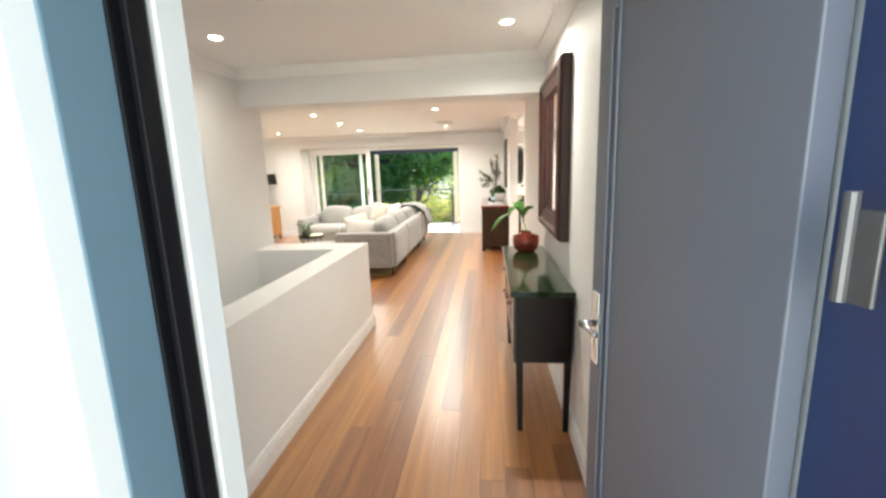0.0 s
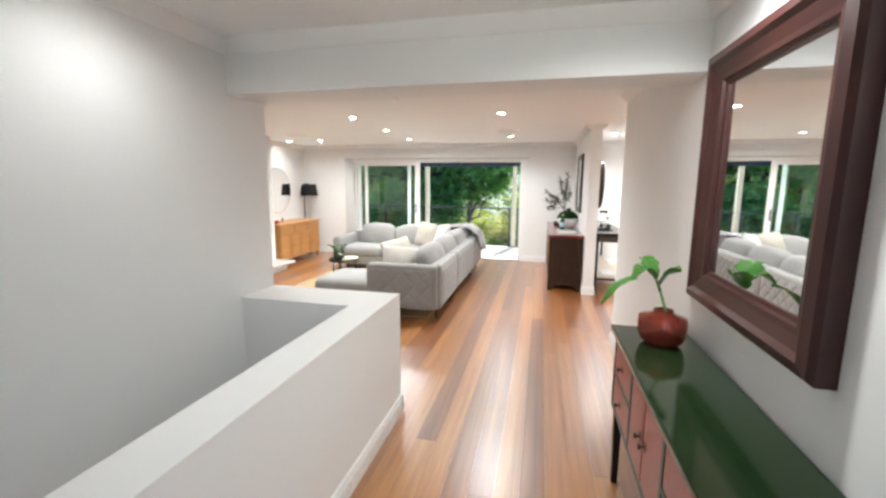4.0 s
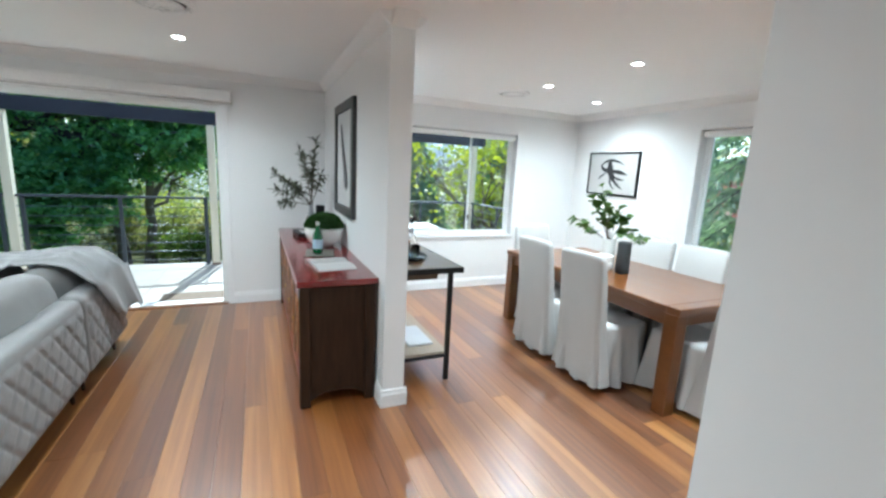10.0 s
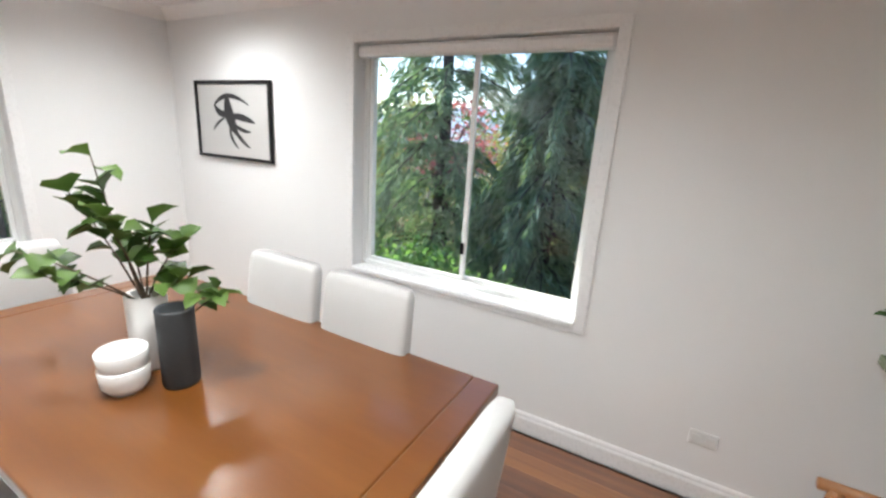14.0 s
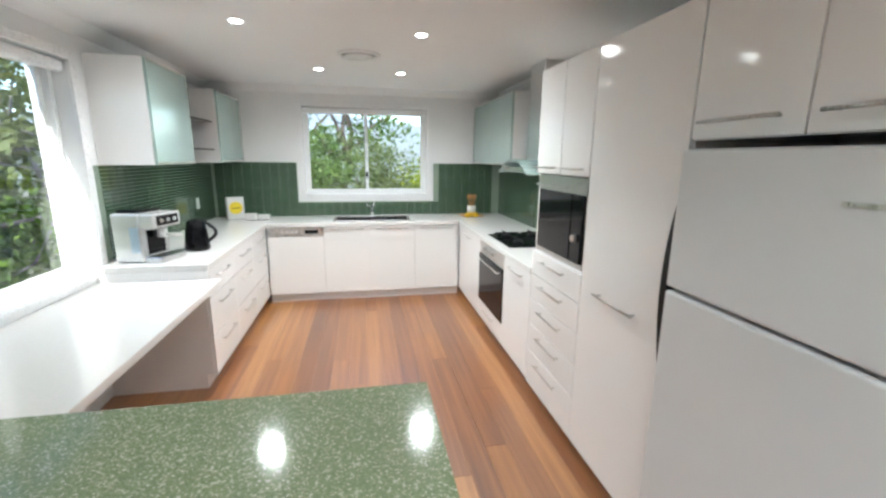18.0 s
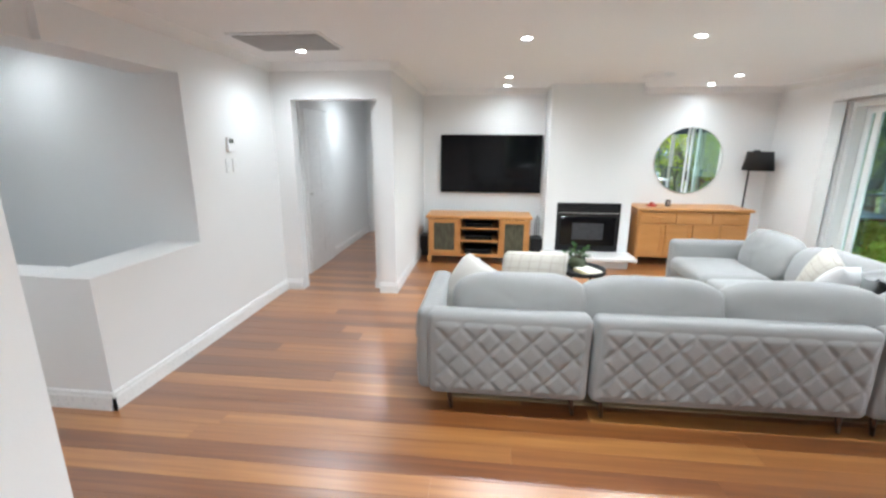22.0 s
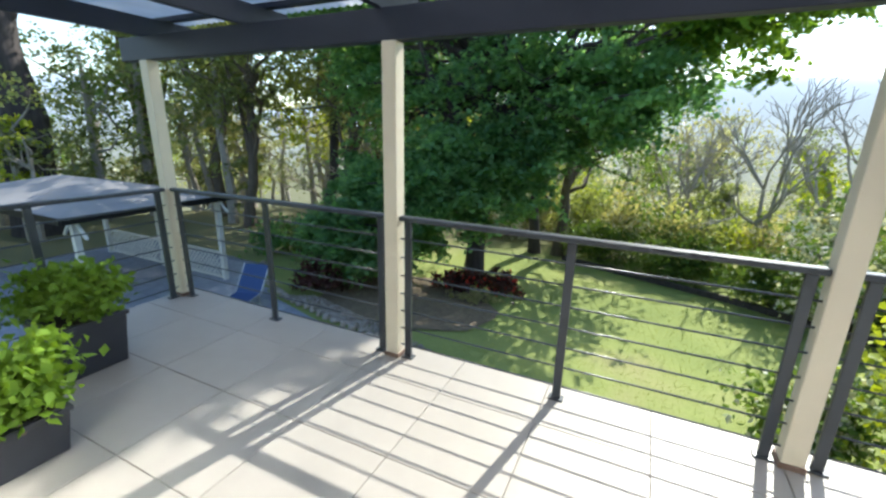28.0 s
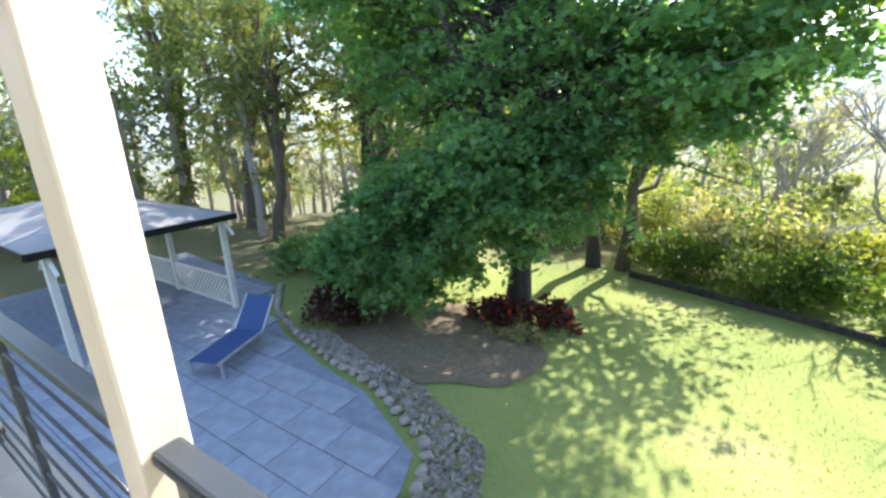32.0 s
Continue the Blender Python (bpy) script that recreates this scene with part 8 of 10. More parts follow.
for yy in (3.0, 3.65, 4.3, 5.05):
    boxpart("batten", (XD0 - 0.2, XD1 + 0.1, yy - 0.035, yy + 0.035, DZ + 2.421, DZ + 2.46), NAVY, roof, bev=0.002)
SHEET = bpy.data.materials.new("translucent_roof_sheet")
n_, l_, b_ = nodes_of(SHEET)
tr = n_.new("ShaderNodeBsdfTranslucent")
tr.inputs[0].default_value = (0.75, 0.77, 0.8, 1)
mx = n_.new("ShaderNodeMixShader")
mx.inputs[0].default_value = 0.55
dirt = n_.new("ShaderNodeTexNoise")
dirt.inputs["Scale"].default_value = 3.0
dr = n_.new("ShaderNodeMix")
dr.data_type = "RGBA"
dr.inputs["A"].default_value, dr.inputs["B"].default_value = (0.45, 0.46, 0.5, 1), (0.75, 0.77, 0.8, 1)
l_.new(dirt.outputs["Fac"], dr.inputs["Factor"])
l_.new(dr.outputs["Result"], b_.inputs["Base Color"])
l_.new(dr.outputs["Result"], tr.inputs[0])
b_.inputs["Roughness"].default_value = 0.4
l_.new(b_.outputs[0], mx.inputs[1])
l_.new(tr.outputs[0], mx.inputs[2])
l_.new(mx.outputs[0], n_["Material Output"].inputs["Surface"])
for s in range(12):
    sx0 = XD0 - 0.25 + s * 0.82
    vs, fs = [], []
    nn = 66
    for i in range(nn + 1):
        xx = sx0 + 0.82 * i / nn
        zz = DZ + 2.472 + 0.009 * math.sin(i / nn * 2 * math.pi * 11)
        vs += [(xx, YD0 + 0.01, zz + 0.06), (xx, 5.35, zz)]
    fs = [(2 * i, 2 * i + 2, 2 * i + 3, 2 * i + 1) for i in range(nn)]
    me = bpy.data.meshes.new("roof_sheet")
    me.from_pydata(vs, [], fs)
    me.materials.append(SHEET)
    for p in me.polygons:
        p.use_smooth = True
    ob = new("roof_sheet", me)
    ob.parent = roof
ot = thing("outdoor_table", "plain white outdoor table on the deck", "table", (1.2, 3.42, DZ))
WOT = plain("white_outdoor_paint", (0.78, 0.78, 0.77), 0.45, vary=0.03)
boxpart("tabletop", (-0.62, 0.6, -0.46, 0.46, 0.73, 0.765), WOT, ot, bev=0.005)
for sx in (-0.56, 0.54):
    for sy in (-0.4, 0.4):
        boxpart("leg", (sx - 0.025, sx + 0.025, sy - 0.025, sy + 0.025, 0, 0.729), WOT, ot)
mat_ob = boxpart("doormat", (-1.75, -1.1, 2.82, 3.22, DZ + 0.0005, DZ + 0.016), plain("brown_coir", (0.16, 0.12, 0.09), 0.95, vary=0.3, scale=40, bump=0.6, bump_scale=220), bev=0.004)
tagged(mat_ob, "brown coir doormat on the deck tiles", "doormat")

# ---- foliage ----
frnd = np.random.default_rng(5)


def leaf_green(name, dark, light, rough=0.5, trans=0.25):
    m = bpy.data.materials.new(name)
    n, l, b = nodes_of(m)
    geo = n.new("ShaderNodeNewGeometry")
    ramp = n.new("ShaderNodeMix")
    ramp.data_type = "RGBA"
    ramp.inputs["A"].default_value, ramp.inputs["B"].default_value = (*dark, 1), (*light, 1)
    patch = n.new("ShaderNodeTexNoise")
    patch.inputs["Scale"].default_value, patch.inputs["Detail"].default_value = 1.1, 2.0
    co = n.new("ShaderNodeTexCoord")
    l.new(co.outputs["Object"], patch.inputs["Vector"])
    spread = n.new("ShaderNodeMapRange")
    spread.inputs["From Min"].default_value, spread.inputs["From Max"].default_value = 0.32, 0.68
    l.new(patch.outputs["Fac"], spread.inputs["Value"])
    both = n.new("ShaderNodeMix")
    both.inputs["Factor"].default_value = 0.5
    l.new(geo.outputs["Random Per Island"], both.inputs["A"])
    l.new(spread.outputs["Result"], both.inputs["B"])
    l.new(both.outputs["Result"], ramp.inputs["Factor"])
    b.inputs["Specular IOR Level"].default_value = 0.3 if rough < 0.8 else 0.02
    l.new(ramp.outputs["Result"], b.inputs["Base Color"])
    b.inputs["Roughness"].default_value = rough
    tl = n.new("ShaderNodeBsdfTranslucent")
    thin = n.new("ShaderNodeMix")
    thin.data_type, thin.blend_type = "RGBA", "MULTIPLY"
    thin.inputs["Factor"].default_value = 1.0
    thin.inputs["B"].default_value = (1.45, 1.35, 0.6, 1)
    l.new(ramp.outputs["Result"], thin.inputs["A"])
    l.new(thin.outputs["Result"], tl.inputs[0])
    ms = n.new("ShaderNodeMixShader")
    ms.inputs[0].default_value = trans
    l.new(b.outputs[0], ms.inputs[1])
    l.new(tl.outputs[0], ms.inputs[2])
    l.new(ms.outputs[0], n["Material Output"].inputs["Surface"])
    return m


def leaves(name, centres, size, material, parent, long=1.0, down=0.0, wide=0.34, along=None, flat=0.0):
    """One mesh of small folded leaves at the given points. flat: how far the blades lie level, 0 to 1."""
    c = np.asarray(centres, float)
    k = len(c)
    d = frnd.normal(size=(k, 3))
    d[:, 2] -= down
    if along is not None:
        d = d * 0.35 + np.asarray(along)
    d /= np.linalg.norm(d, axis=1)[:, None]
    d[:, 2] *= 1 - 0.55 * flat
    d /= np.linalg.norm(d, axis=1)[:, None]
    u = np.cross(d, frnd.normal(size=(k, 3)) * (1 - 0.6 * flat) + np.array((0, 0, 2.0 * flat)))
    u /= np.linalg.norm(u, axis=1)[:, None]
    s = size * frnd.uniform(0.6, 1.3, (k, 1))
    nrm = np.cross(d, u)
    v = np.stack([c - d * s * 0.5 * long, c + u * s * wide + nrm * s * 0.1, c + d * s * 0.5 * long, c - u * s * wide + nrm * s * 0.1], 1).reshape(-1, 3)
    me = bpy.data.meshes.new(name)
    me.vertices.add(4 * k)
    me.vertices.foreach_set("co", v.ravel())
    me.loops.add(6 * k)
    idx = np.arange(k)[:, None] * 4 + np.array([0, 1, 2, 0, 2, 3])
    me.loops.foreach_set("vertex_index", idx.ravel().astype(np.int32))
    me.polygons.add(2 * k)
    me.polygons.foreach_set("loop_start", (np.arange(2 * k) * 3).astype(np.int32))
    me.update(calc_edges=True)
    me.materials.append(material)
    ob = new(name, me)
    ob.parent = parent
    return ob


def clumps(centre, radii, count, spread, per, shell=0.55):
    """Leaf points in clumps through an uneven ellipsoid."""
    p = frnd.normal(size=(count, 3))
    p /= np.linalg.norm(p, axis=1)[:, None]
    p *= frnd.uniform(shell, 1.0, (count, 1)) * frnd.uniform(0.8, 1.12, (count, 1))
    p = p * np.array(radii) + np.array(centre)
    q = p[:, None, :] + frnd.normal(size=(count, per, 3)) * spread * np.array([1, 1, 0.6]) * frnd.uniform(0.6, 1.4, (count, 1, 1))
    return q.reshape(-1, 3), p


def sprays(centre, radii, count, size, per, shell=0.3):
    """Leaf points in drooping, flattened sprays through an uneven ellipsoid, as a layered crown carries them."""
    p = frnd.normal(size=(count, 3))
    p /= np.linalg.norm(p, axis=1)[:, None]
    p *= frnd.uniform(shell ** 2, 1.0, (count, 1)) ** 0.5 * frnd.uniform(0.85, 1.1, (count, 1))
    p = p * np.array(radii) + np.array(centre)
    rc = size * frnd.uniform(0.55, 1.25, (count, 1))
    r = np.sqrt(frnd.uniform(0, 1, (count, per))) * rc
    a = frnd.uniform(0, 6.283, (count, per))
    lobes = 1 + 0.35 * np.sin(a * 3 + frnd.uniform(0, 6.28, (count, 1)))
    r = r * lobes
    tilt = frnd.normal(size=(count, 2, 1)) * 0.22
    x, y = r * np.cos(a), r * np.sin(a)
    z = -0.38 * r * r / rc + tilt[:, 0] * x + tilt[:, 1] * y + frnd.normal(size=(count, per)) * 0.13 * rc
    return (p[:, None, :] + np.stack([x, y, z], 2)).reshape(-1, 3), p


def limb(bm, pts, radii, n=8):
    rings = []
    for i, (p, r) in enumerate(zip(pts, radii)):
        p = Vector(p)
        d = (Vector(pts[min(i + 1, len(pts) - 1)]) - Vector(pts[max(i - 1, 0)])).normalized()
        a = d.orthogonal().normalized()
        b = d.cross(a)
        rings.append([bm.verts.new(p + a * r * math.cos(2 * math.pi * j / n) + b * r * math.sin(2 * math.pi * j / n)) for j in range(n)])
    for p, q in zip(rings, rings[1:]):
        for j in range(n):
            bm.faces.new((p[j], p[(j + 1) % n], q[(j + 1) % n], q[j]))


def wobble(a, b, k, amp):
    a, b = np.array(a, float), np.array(b, float)
    out = []
    for i in range(k):
        t = i / (k - 1)
        out.append(tuple(a + (b - a) * t + frnd.normal(size=3) * amp * math.sin(math.pi * t)))
    return out


BARK = plain("grey_brown_bark", (0.12, 0.095, 0.075), 0.9, vary=0.4, scale=9, bump=0.8, bump_scale=30, stretch=(1, 1, 0.25))
BARKDARK = plain("dark_furrowed_bark", (0.06, 0.05, 0.05), 0.95, vary=0.5, scale=9, bump=1.0, bump_scale=26, stretch=(1, 1, 0.2))
BARKRED = plain("reddish_bark", (0.22, 0.09, 0.05), 0.85, vary=0.4, scale=9, bump=0.6, bump_scale=30, stretch=(1, 1, 0.3))
BARKPALE = plain("pale_grey_twigs", (0.34, 0.31, 0.28), 0.9, vary=0.3, scale=9)
G_MAIN = leaf_green("deep_green_leaves", (0.06, 0.165, 0.085), (0.25, 0.45, 0.22), trans=0.66)
# lit copy of the big tree's leaves, the sun's yellow put into the colour
G_SUN = leaf_green("sunlit_green_leaves", (0.07, 0.17, 0.025), (0.24, 0.38, 0.06), trans=0.55)
G_EUC = leaf_green("olive_green_leaves", (0.10, 0.135, 0.065), (0.27, 0.32, 0.15), trans=0.55)
G_LIME = leaf_green("yellow_green_leaves", (0.20, 0.27, 0.02), (0.42, 0.48, 0.05), trans=0.4)
G_PINE = leaf_green("blue_green_needles", (0.06, 0.14, 0.105), (0.30, 0.44, 0.35), trans=0.45)
G_SHRUB = leaf_green("bright_shrub_leaves", (0.06, 0.14, 0.012), (0.22, 0.36, 0.04))
G_HEDGE = leaf_green("hedge_leaves", (0.05, 0.11, 0.025), (0.18, 0.27, 0.06), trans=0.4)
G_PALE = leaf_green("pale_dry_leaves", (0.22, 0.23, 0.12), (0.46, 0.45, 0.27), trans=0.5)
G_WHITE = leaf_green("white_blossom", (0.35, 0.38, 0.32), (0.78, 0.78, 0.72))
G_DARK = leaf_green("dark_red_brown_leaves", (0.03, 0.012, 0.012), (0.09, 0.03, 0.025))
G_RED = leaf_green("red_flowers", (0.35, 0.02, 0.02), (0.6, 0.06, 0.05))
G_PINK = leaf_green("pink_blossom", (0.5, 0.12, 0.2), (0.7, 0.3, 0.4))


def tree(label, base, fork, centre, radii, count, spread, per, size, green, bark, r0, limbs=9, name="tree", shell=0.5):
    t = thing(name, label, "tree", (0, 0, 0))
    pts, cl = sprays(centre, radii, count, spread * 1.5, per, shell)
    bm = bmesh.new()
    tp = wobble(base, fork, 6, min(0.12, r0 * 0.5))
    tp[0] = tuple(base)
    limb(bm, tp, [r0 * (1.25 if i == 0 else 1 - 0.08 * i) for i in range(6)], 12)
    part("trunk", bm, bark, t, smooth=True)
    bm = bmesh.new()
    order = frnd.permutation(len(cl))[:limbs]
    f = np.array(tp[-1])
    for j, k in enumerate(order):
        st = np.array(tp[3 if j % 3 == 0 else 5])
        path = wobble(st, cl[k], 6, 0.25)
        rr = r0 * 0.45
        limb(bm, path, [rr * (1 - 0.17 * i) for i in range(6)], 7)
        for _ in range(3):
            s = path[frnd.integers(2, 5)]
            e = np.array(s) + frnd.normal(size=3) * np.array(radii) * 0.28
            limb(bm, wobble(s, e, 4, 0.12), [rr * 0.35, rr * 0.26, rr * 0.17, rr * 0.06], 5)
    part("limb", bm, bark, t, smooth=True)
    leaves("crown", pts, size, green, t, flat=0.6)
    return t


def bush(label, centre, radii, count, per, size, green, name="bush", second=None):
    t = thing(name, label, "bush")
    pts, cl = clumps(centre, radii, count, min(radii) * 0.28, per, 0.25)
    lo = centre[2] - radii[2]
    pts[:, 2] = np.maximum(pts[:, 2], lo + 0.02)
    leaves("foliage", pts, size, green, t)
    bm = bmesh.new()
    for k in range(6):
        limb(bm, wobble((centre[0], centre[1], lo - 0.05), cl[k], 4, 0.06), [0.03, 0.024, 0.016, 0.008], 5)
    part("stem", bm, BARK, t)
    if second:
        leaves("blossom", pts[:: second[1]] + frnd.normal(size=(len(pts[:: second[1]]), 3)) * 0.05, second[2], second[0], t)
    return t


def bare_tree(label, base, height, r0, green=None, bark=None, lean=(0, 0)):
    t = thing("bare_tree", label, "tree")
    bm, stem = bmesh.new(), bmesh.new()
    tips = []

    def grow(p, d, ln, r, depth):
        q = np.array(p) + d * ln
        limb(stem if depth == 5 else bm, wobble(p, q, 3, ln * 0.05), [r, r * 0.85, r * 0.68], 8 if depth == 5 else 5)
        if depth == 0:
            tips.append(q)
            return
        for _ in range(3 if depth > 1 else 2):
            e = d + frnd.normal(size=3) * 0.42
            e[2] += 0.12
            grow(q, e / np.linalg.norm(e), ln * frnd.uniform(0.6, 0.85), r * 0.62, depth - 1)

    d = np.array((lean[0], lean[1], 1.0))
    grow(base, d / np.linalg.norm(d), height * 0.3, r0, 5)
    part("trunk", stem, bark or BARKPALE, t, smooth=True)
    part("branch", bm, bark or BARKPALE, t)
    if green:
        tp = np.array(tips)
        leaves("sparse_leaves", (tp[:, None] + frnd.normal(size=(len(tp), 6, 3)) * 0.18).reshape(-1, 3), 0.12, green, t)
    return t


def conifer(label, base, height, radius, green=None, whorls=22, droop=0.5):
    t = thing("conifer_tree", label, "tree", (0, 0, 0))
    bm = bmesh.new()
    limb(bm, [(base[0], base[1], base[2] + height * k / 5) for k in range(6)], [radius * 0.07 * (1 - k / 5.3) for k in range(6)], 9)
    part("trunk", bm, BARKDARK, t, smooth=True)
    bm = bmesh.new()
    pts, alg = [], []
    for w in range(whorls):
        f = w / whorls
        z = base[2] + height * (0.06 + 0.92 * f)
        rr = radius * (1 - f) ** 0.8
        for k in range(7):
            a = frnd.uniform(0, 6.28)
            ln = rr * frnd.uniform(0.65, 1.1)
            path = [(base[0] + math.cos(a) * ln * s, base[1] + math.sin(a) * ln * s, z - droop * ln * s * s + 0.12 * ln * s) for s in (0, 0.35, 0.7, 1.0)]
            limb(bm, path, [0.022, 0.016, 0.01, 0.004], 4)
            n = int(20 + 130 * ln)
            s = frnd.uniform(0.15, 1.0, n)
            side = frnd.normal(size=n) * 0.16 * ln * (1.05 - s)
            hang = np.abs(frnd.normal(size=n)) * 0.16 * droop * 2
            pts.append(np.stack([base[0] + math.cos(a) * ln * s - math.sin(a) * side, base[1] + math.sin(a) * ln * s + math.cos(a) * side,
                                 z - droop * ln * s * s + 0.12 * ln * s - hang], 1))
            sg = np.sign(side) * 0.7
            alg.append(np.stack([math.cos(a) - math.sin(a) * sg, math.sin(a) + math.cos(a) * sg, -2.2 * droop * s], 1))
    part("branch", bm, BARKDARK, t)
    leaves("needles", np.concatenate(pts), 0.15, green or G_PINE, t, 1.5, 0.0, 0.13, np.concatenate(alg))
    return t


# ---- planters on the deck ----
PLANTER = plain("charcoal_planter", (0.03, 0.033, 0.045), 0.5, vary=0.15)
for px, py, s, hz in ((-5.42, 3.72, 0.2, 0.34), (-4.75, 3.1, 0.19, 0.22)):
    p = thing("planter", "dark square planter box on the deck", "planter", (px, py, DZ), 0, "deck planters")
    bm = bmesh.new()
    vs = box(bm, -s, s, -s, s, 0, hz)
    for v in vs:
        if v.co.z < 0.1:
            v.co.x *= 0.86
            v.co.y *= 0.86
    part("box", bm, PLANTER, p, bev=0.008)
    boxpart("rim", (-s - 0.012, s + 0.012, -s - 0.012, s + 0.012, hz + 0.0005, hz + 0.03), PLANTER, p, bev=0.006)
    boxpart("soil", (-s + 0.02, s - 0.02, -s + 0.02, s - 0.02, hz + 0.0305, hz + 0.034), plain("potting_soil", (0.03, 0.022, 0.016), 0.95), p, bev=0)
    bush("bushy bright green shrub in a planter", (px, py, DZ + hz + 0.2), (0.3, 0.3, 0.2), 60, 44, 0.062, G_SHRUB, "shrub")

# ---- garden ground ----
def smoothstep(a, b, v):
    t = np.clip((v - a) / (b - a), 0, 1)
    return t * t * (3 - 2 * t)


def ground_height(gx, gy):
    h = np.full_like(gx, GZ)
    h += 2.1 * smoothstep(4.2, 6.0, gx) * smoothstep(4.5, 1.5, gy)
    h += 2.4 * smoothstep(-8.0, -9.2, gy) * (1 - 0.85 * smoothstep(4.2, 6.0, gx))
    r = np.hypot(gx, gy)
    h += -9 * smoothstep(24, 70, r) + 58 * smoothstep(140, 420, r) * (0.55 + 0.25 * np.sin(gx * 0.011 + 1) + 0.2 * np.sin(gy * 0.017 + gx * 0.006))
    return h


rr = np.concatenate([np.linspace(0.3, 26, 60), np.geomspace(27, 900, 40)])
aa = np.linspace(0, 2 * np.pi, 145)[:-1]
gx, gy = (rr[:, None] * np.cos(aa)).ravel(), (rr[:, None] * np.sin(aa) + 3).ravel()
gz = ground_height(gx, gy)
na = len(aa)
gf = [(i * na + j, i * na + (j + 1) % na, (i + 1) * na + (j + 1) % na, (i + 1) * na + j) for i in range(len(rr) - 1) for j in range(na)]
gf.append(tuple(range(na))[::-1])
me = bpy.data.meshes.new("ground")
me.from_pydata(np.stack([gx, gy, gz], 1).tolist(), [], gf)
LAWN = bpy.data.materials.new("lawn_and_bushland")
n_, l_, b_ = nodes_of(LAWN)
co = n_.new("ShaderNodeTexCoord")
big = n_.new("ShaderNodeTexNoise")
big.inputs["Scale"].default_value, big.inputs["Detail"].default_value = 0.35, 5
l_.new(co.outputs["Object"], big.inputs["Vector"])
fine = n_.new("ShaderNodeTexNoise")
fine.inputs["Scale"].default_value, fine.inputs["Detail"].default_value = 22, 5
l_.new(co.outputs["Object"], fine.inputs["Vector"])
r1 = n_.new("ShaderNodeValToRGB")
r1.color_ramp.elements.new(0.5)
for e, (pos_, col) in zip(r1.color_ramp.elements, ((0.3, (0.20, 0.25, 0.085)), (0.58, (0.27, 0.31, 0.11)), (0.8, (0.36, 0.32, 0.18)))):
    e.position, e.color = pos_, (*col, 1)
l_.new(big.outputs["Fac"], r1.inputs[0])
mixl = n_.new("ShaderNodeMix")
mixl.data_type, mixl.blend_type = "RGBA", "MULTIPLY"
mixl.inputs["Factor"].default_value = 0.7
r2 = n_.new("ShaderNodeValToRGB")
r2.color_ramp.elements[0].position, r2.color_ramp.elements[0].color = 0.3, (0.78, 0.8, 0.74, 1)
r2.color_ramp.elements[1].position, r2.color_ramp.elements[1].color = 0.7, (1, 1, 1, 1)
l_.new(fine.outputs["Fac"], r2.inputs[0])
l_.new(r1.outputs[0], mixl.inputs["A"])
l_.new(r2.outputs[0], mixl.inputs["B"])
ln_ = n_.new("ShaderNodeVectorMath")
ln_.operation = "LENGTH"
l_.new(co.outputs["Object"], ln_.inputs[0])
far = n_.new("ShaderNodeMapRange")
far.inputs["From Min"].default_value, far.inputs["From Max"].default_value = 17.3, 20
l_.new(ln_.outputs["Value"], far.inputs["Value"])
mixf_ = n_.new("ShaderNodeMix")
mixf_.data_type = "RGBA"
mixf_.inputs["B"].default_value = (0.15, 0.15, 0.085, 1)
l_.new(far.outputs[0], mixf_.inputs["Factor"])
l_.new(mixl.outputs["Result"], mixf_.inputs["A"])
# aerial haze painted into the ground colour: hills fade to blue-grey with distance
haze_range = n_.new("ShaderNodeMapRange")
haze_range.inputs["From Min"].default_value, haze_range.inputs["From Max"].default_value = 120, 420
l_.new(ln_.outputs["Value"], haze_range.inputs["Value"])
haze_mix = n_.new("ShaderNodeMix")
haze_mix.data_type = "RGBA"
haze_mix.inputs["B"].default_value = (0.40, 0.47, 0.55, 1)
l_.new(haze_range.outputs[0], haze_mix.inputs["Factor"])
l_.new(mixf_.outputs["Result"], haze_mix.inputs["A"])
l_.new(haze_mix.outputs["Result"], b_.inputs["Base Color"])
b_.inputs["Roughness"].default_value = 0.95
b_.inputs["Specular IOR Level"].default_value = 0.1
bp_ = n_.new("ShaderNodeBump")
bp_.inputs["Strength"].default_value, bp_.inputs["Distance"].default_value = 0.3, 0.03
l_.new(fine.outputs["Fac"], bp_.inputs["Height"])
l_.new(bp_.outputs[0], b_.inputs["Normal"])
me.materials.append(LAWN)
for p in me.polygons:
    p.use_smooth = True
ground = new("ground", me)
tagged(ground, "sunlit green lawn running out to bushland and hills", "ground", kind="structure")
# short grass over the near lawn
gp = np.stack([frnd.uniform(-8, 3, 26000), frnd.uniform(5.5, 16, 26000), np.full(26000, GZ + 0.02)], 1)
gp = gp[(gp[:, 0] > -5.4 - (gp[:, 1] - 8) * 0.0) | (gp[:, 1] > 10)]
grass = leaves("grass", gp, 0.022, leaf_green("grass_blades", (0.215, 0.265, 0.08), (0.33, 0.375, 0.13), 0.95), None, 1.5, -1.5)
tagged(grass, "short sunlit lawn grass", "grass", kind="stuff")

# lower storey under the rooms and deck
lower = bmesh.new()
box(lower, XW - WT, XE + WT, YN, YN + WT, GZ - 0.2, -0.101)
box(lower, XW - WT, XW, YF0, YN, GZ - 0.2, -0.101)
box(lower, XE, XE + WT, YF0, YN, GZ - 0.2, -0.101)
tagged(part("lower_wall", lower, plain("lower_brick_paint", (0.45, 0.42, 0.38), 0.8)), "plain rendered lower storey wall", "wall", kind="structure")
for px in POSTS:
    o = boxpart("deck_support", (px - 0.06, px + 0.06, PY - 0.06, PY + 0.06, GZ - 0.1, DZ - 0.251), POSTM, bev=0.005)
    tagged(o, "cream timber post holding up the deck", "post", "deck supports")

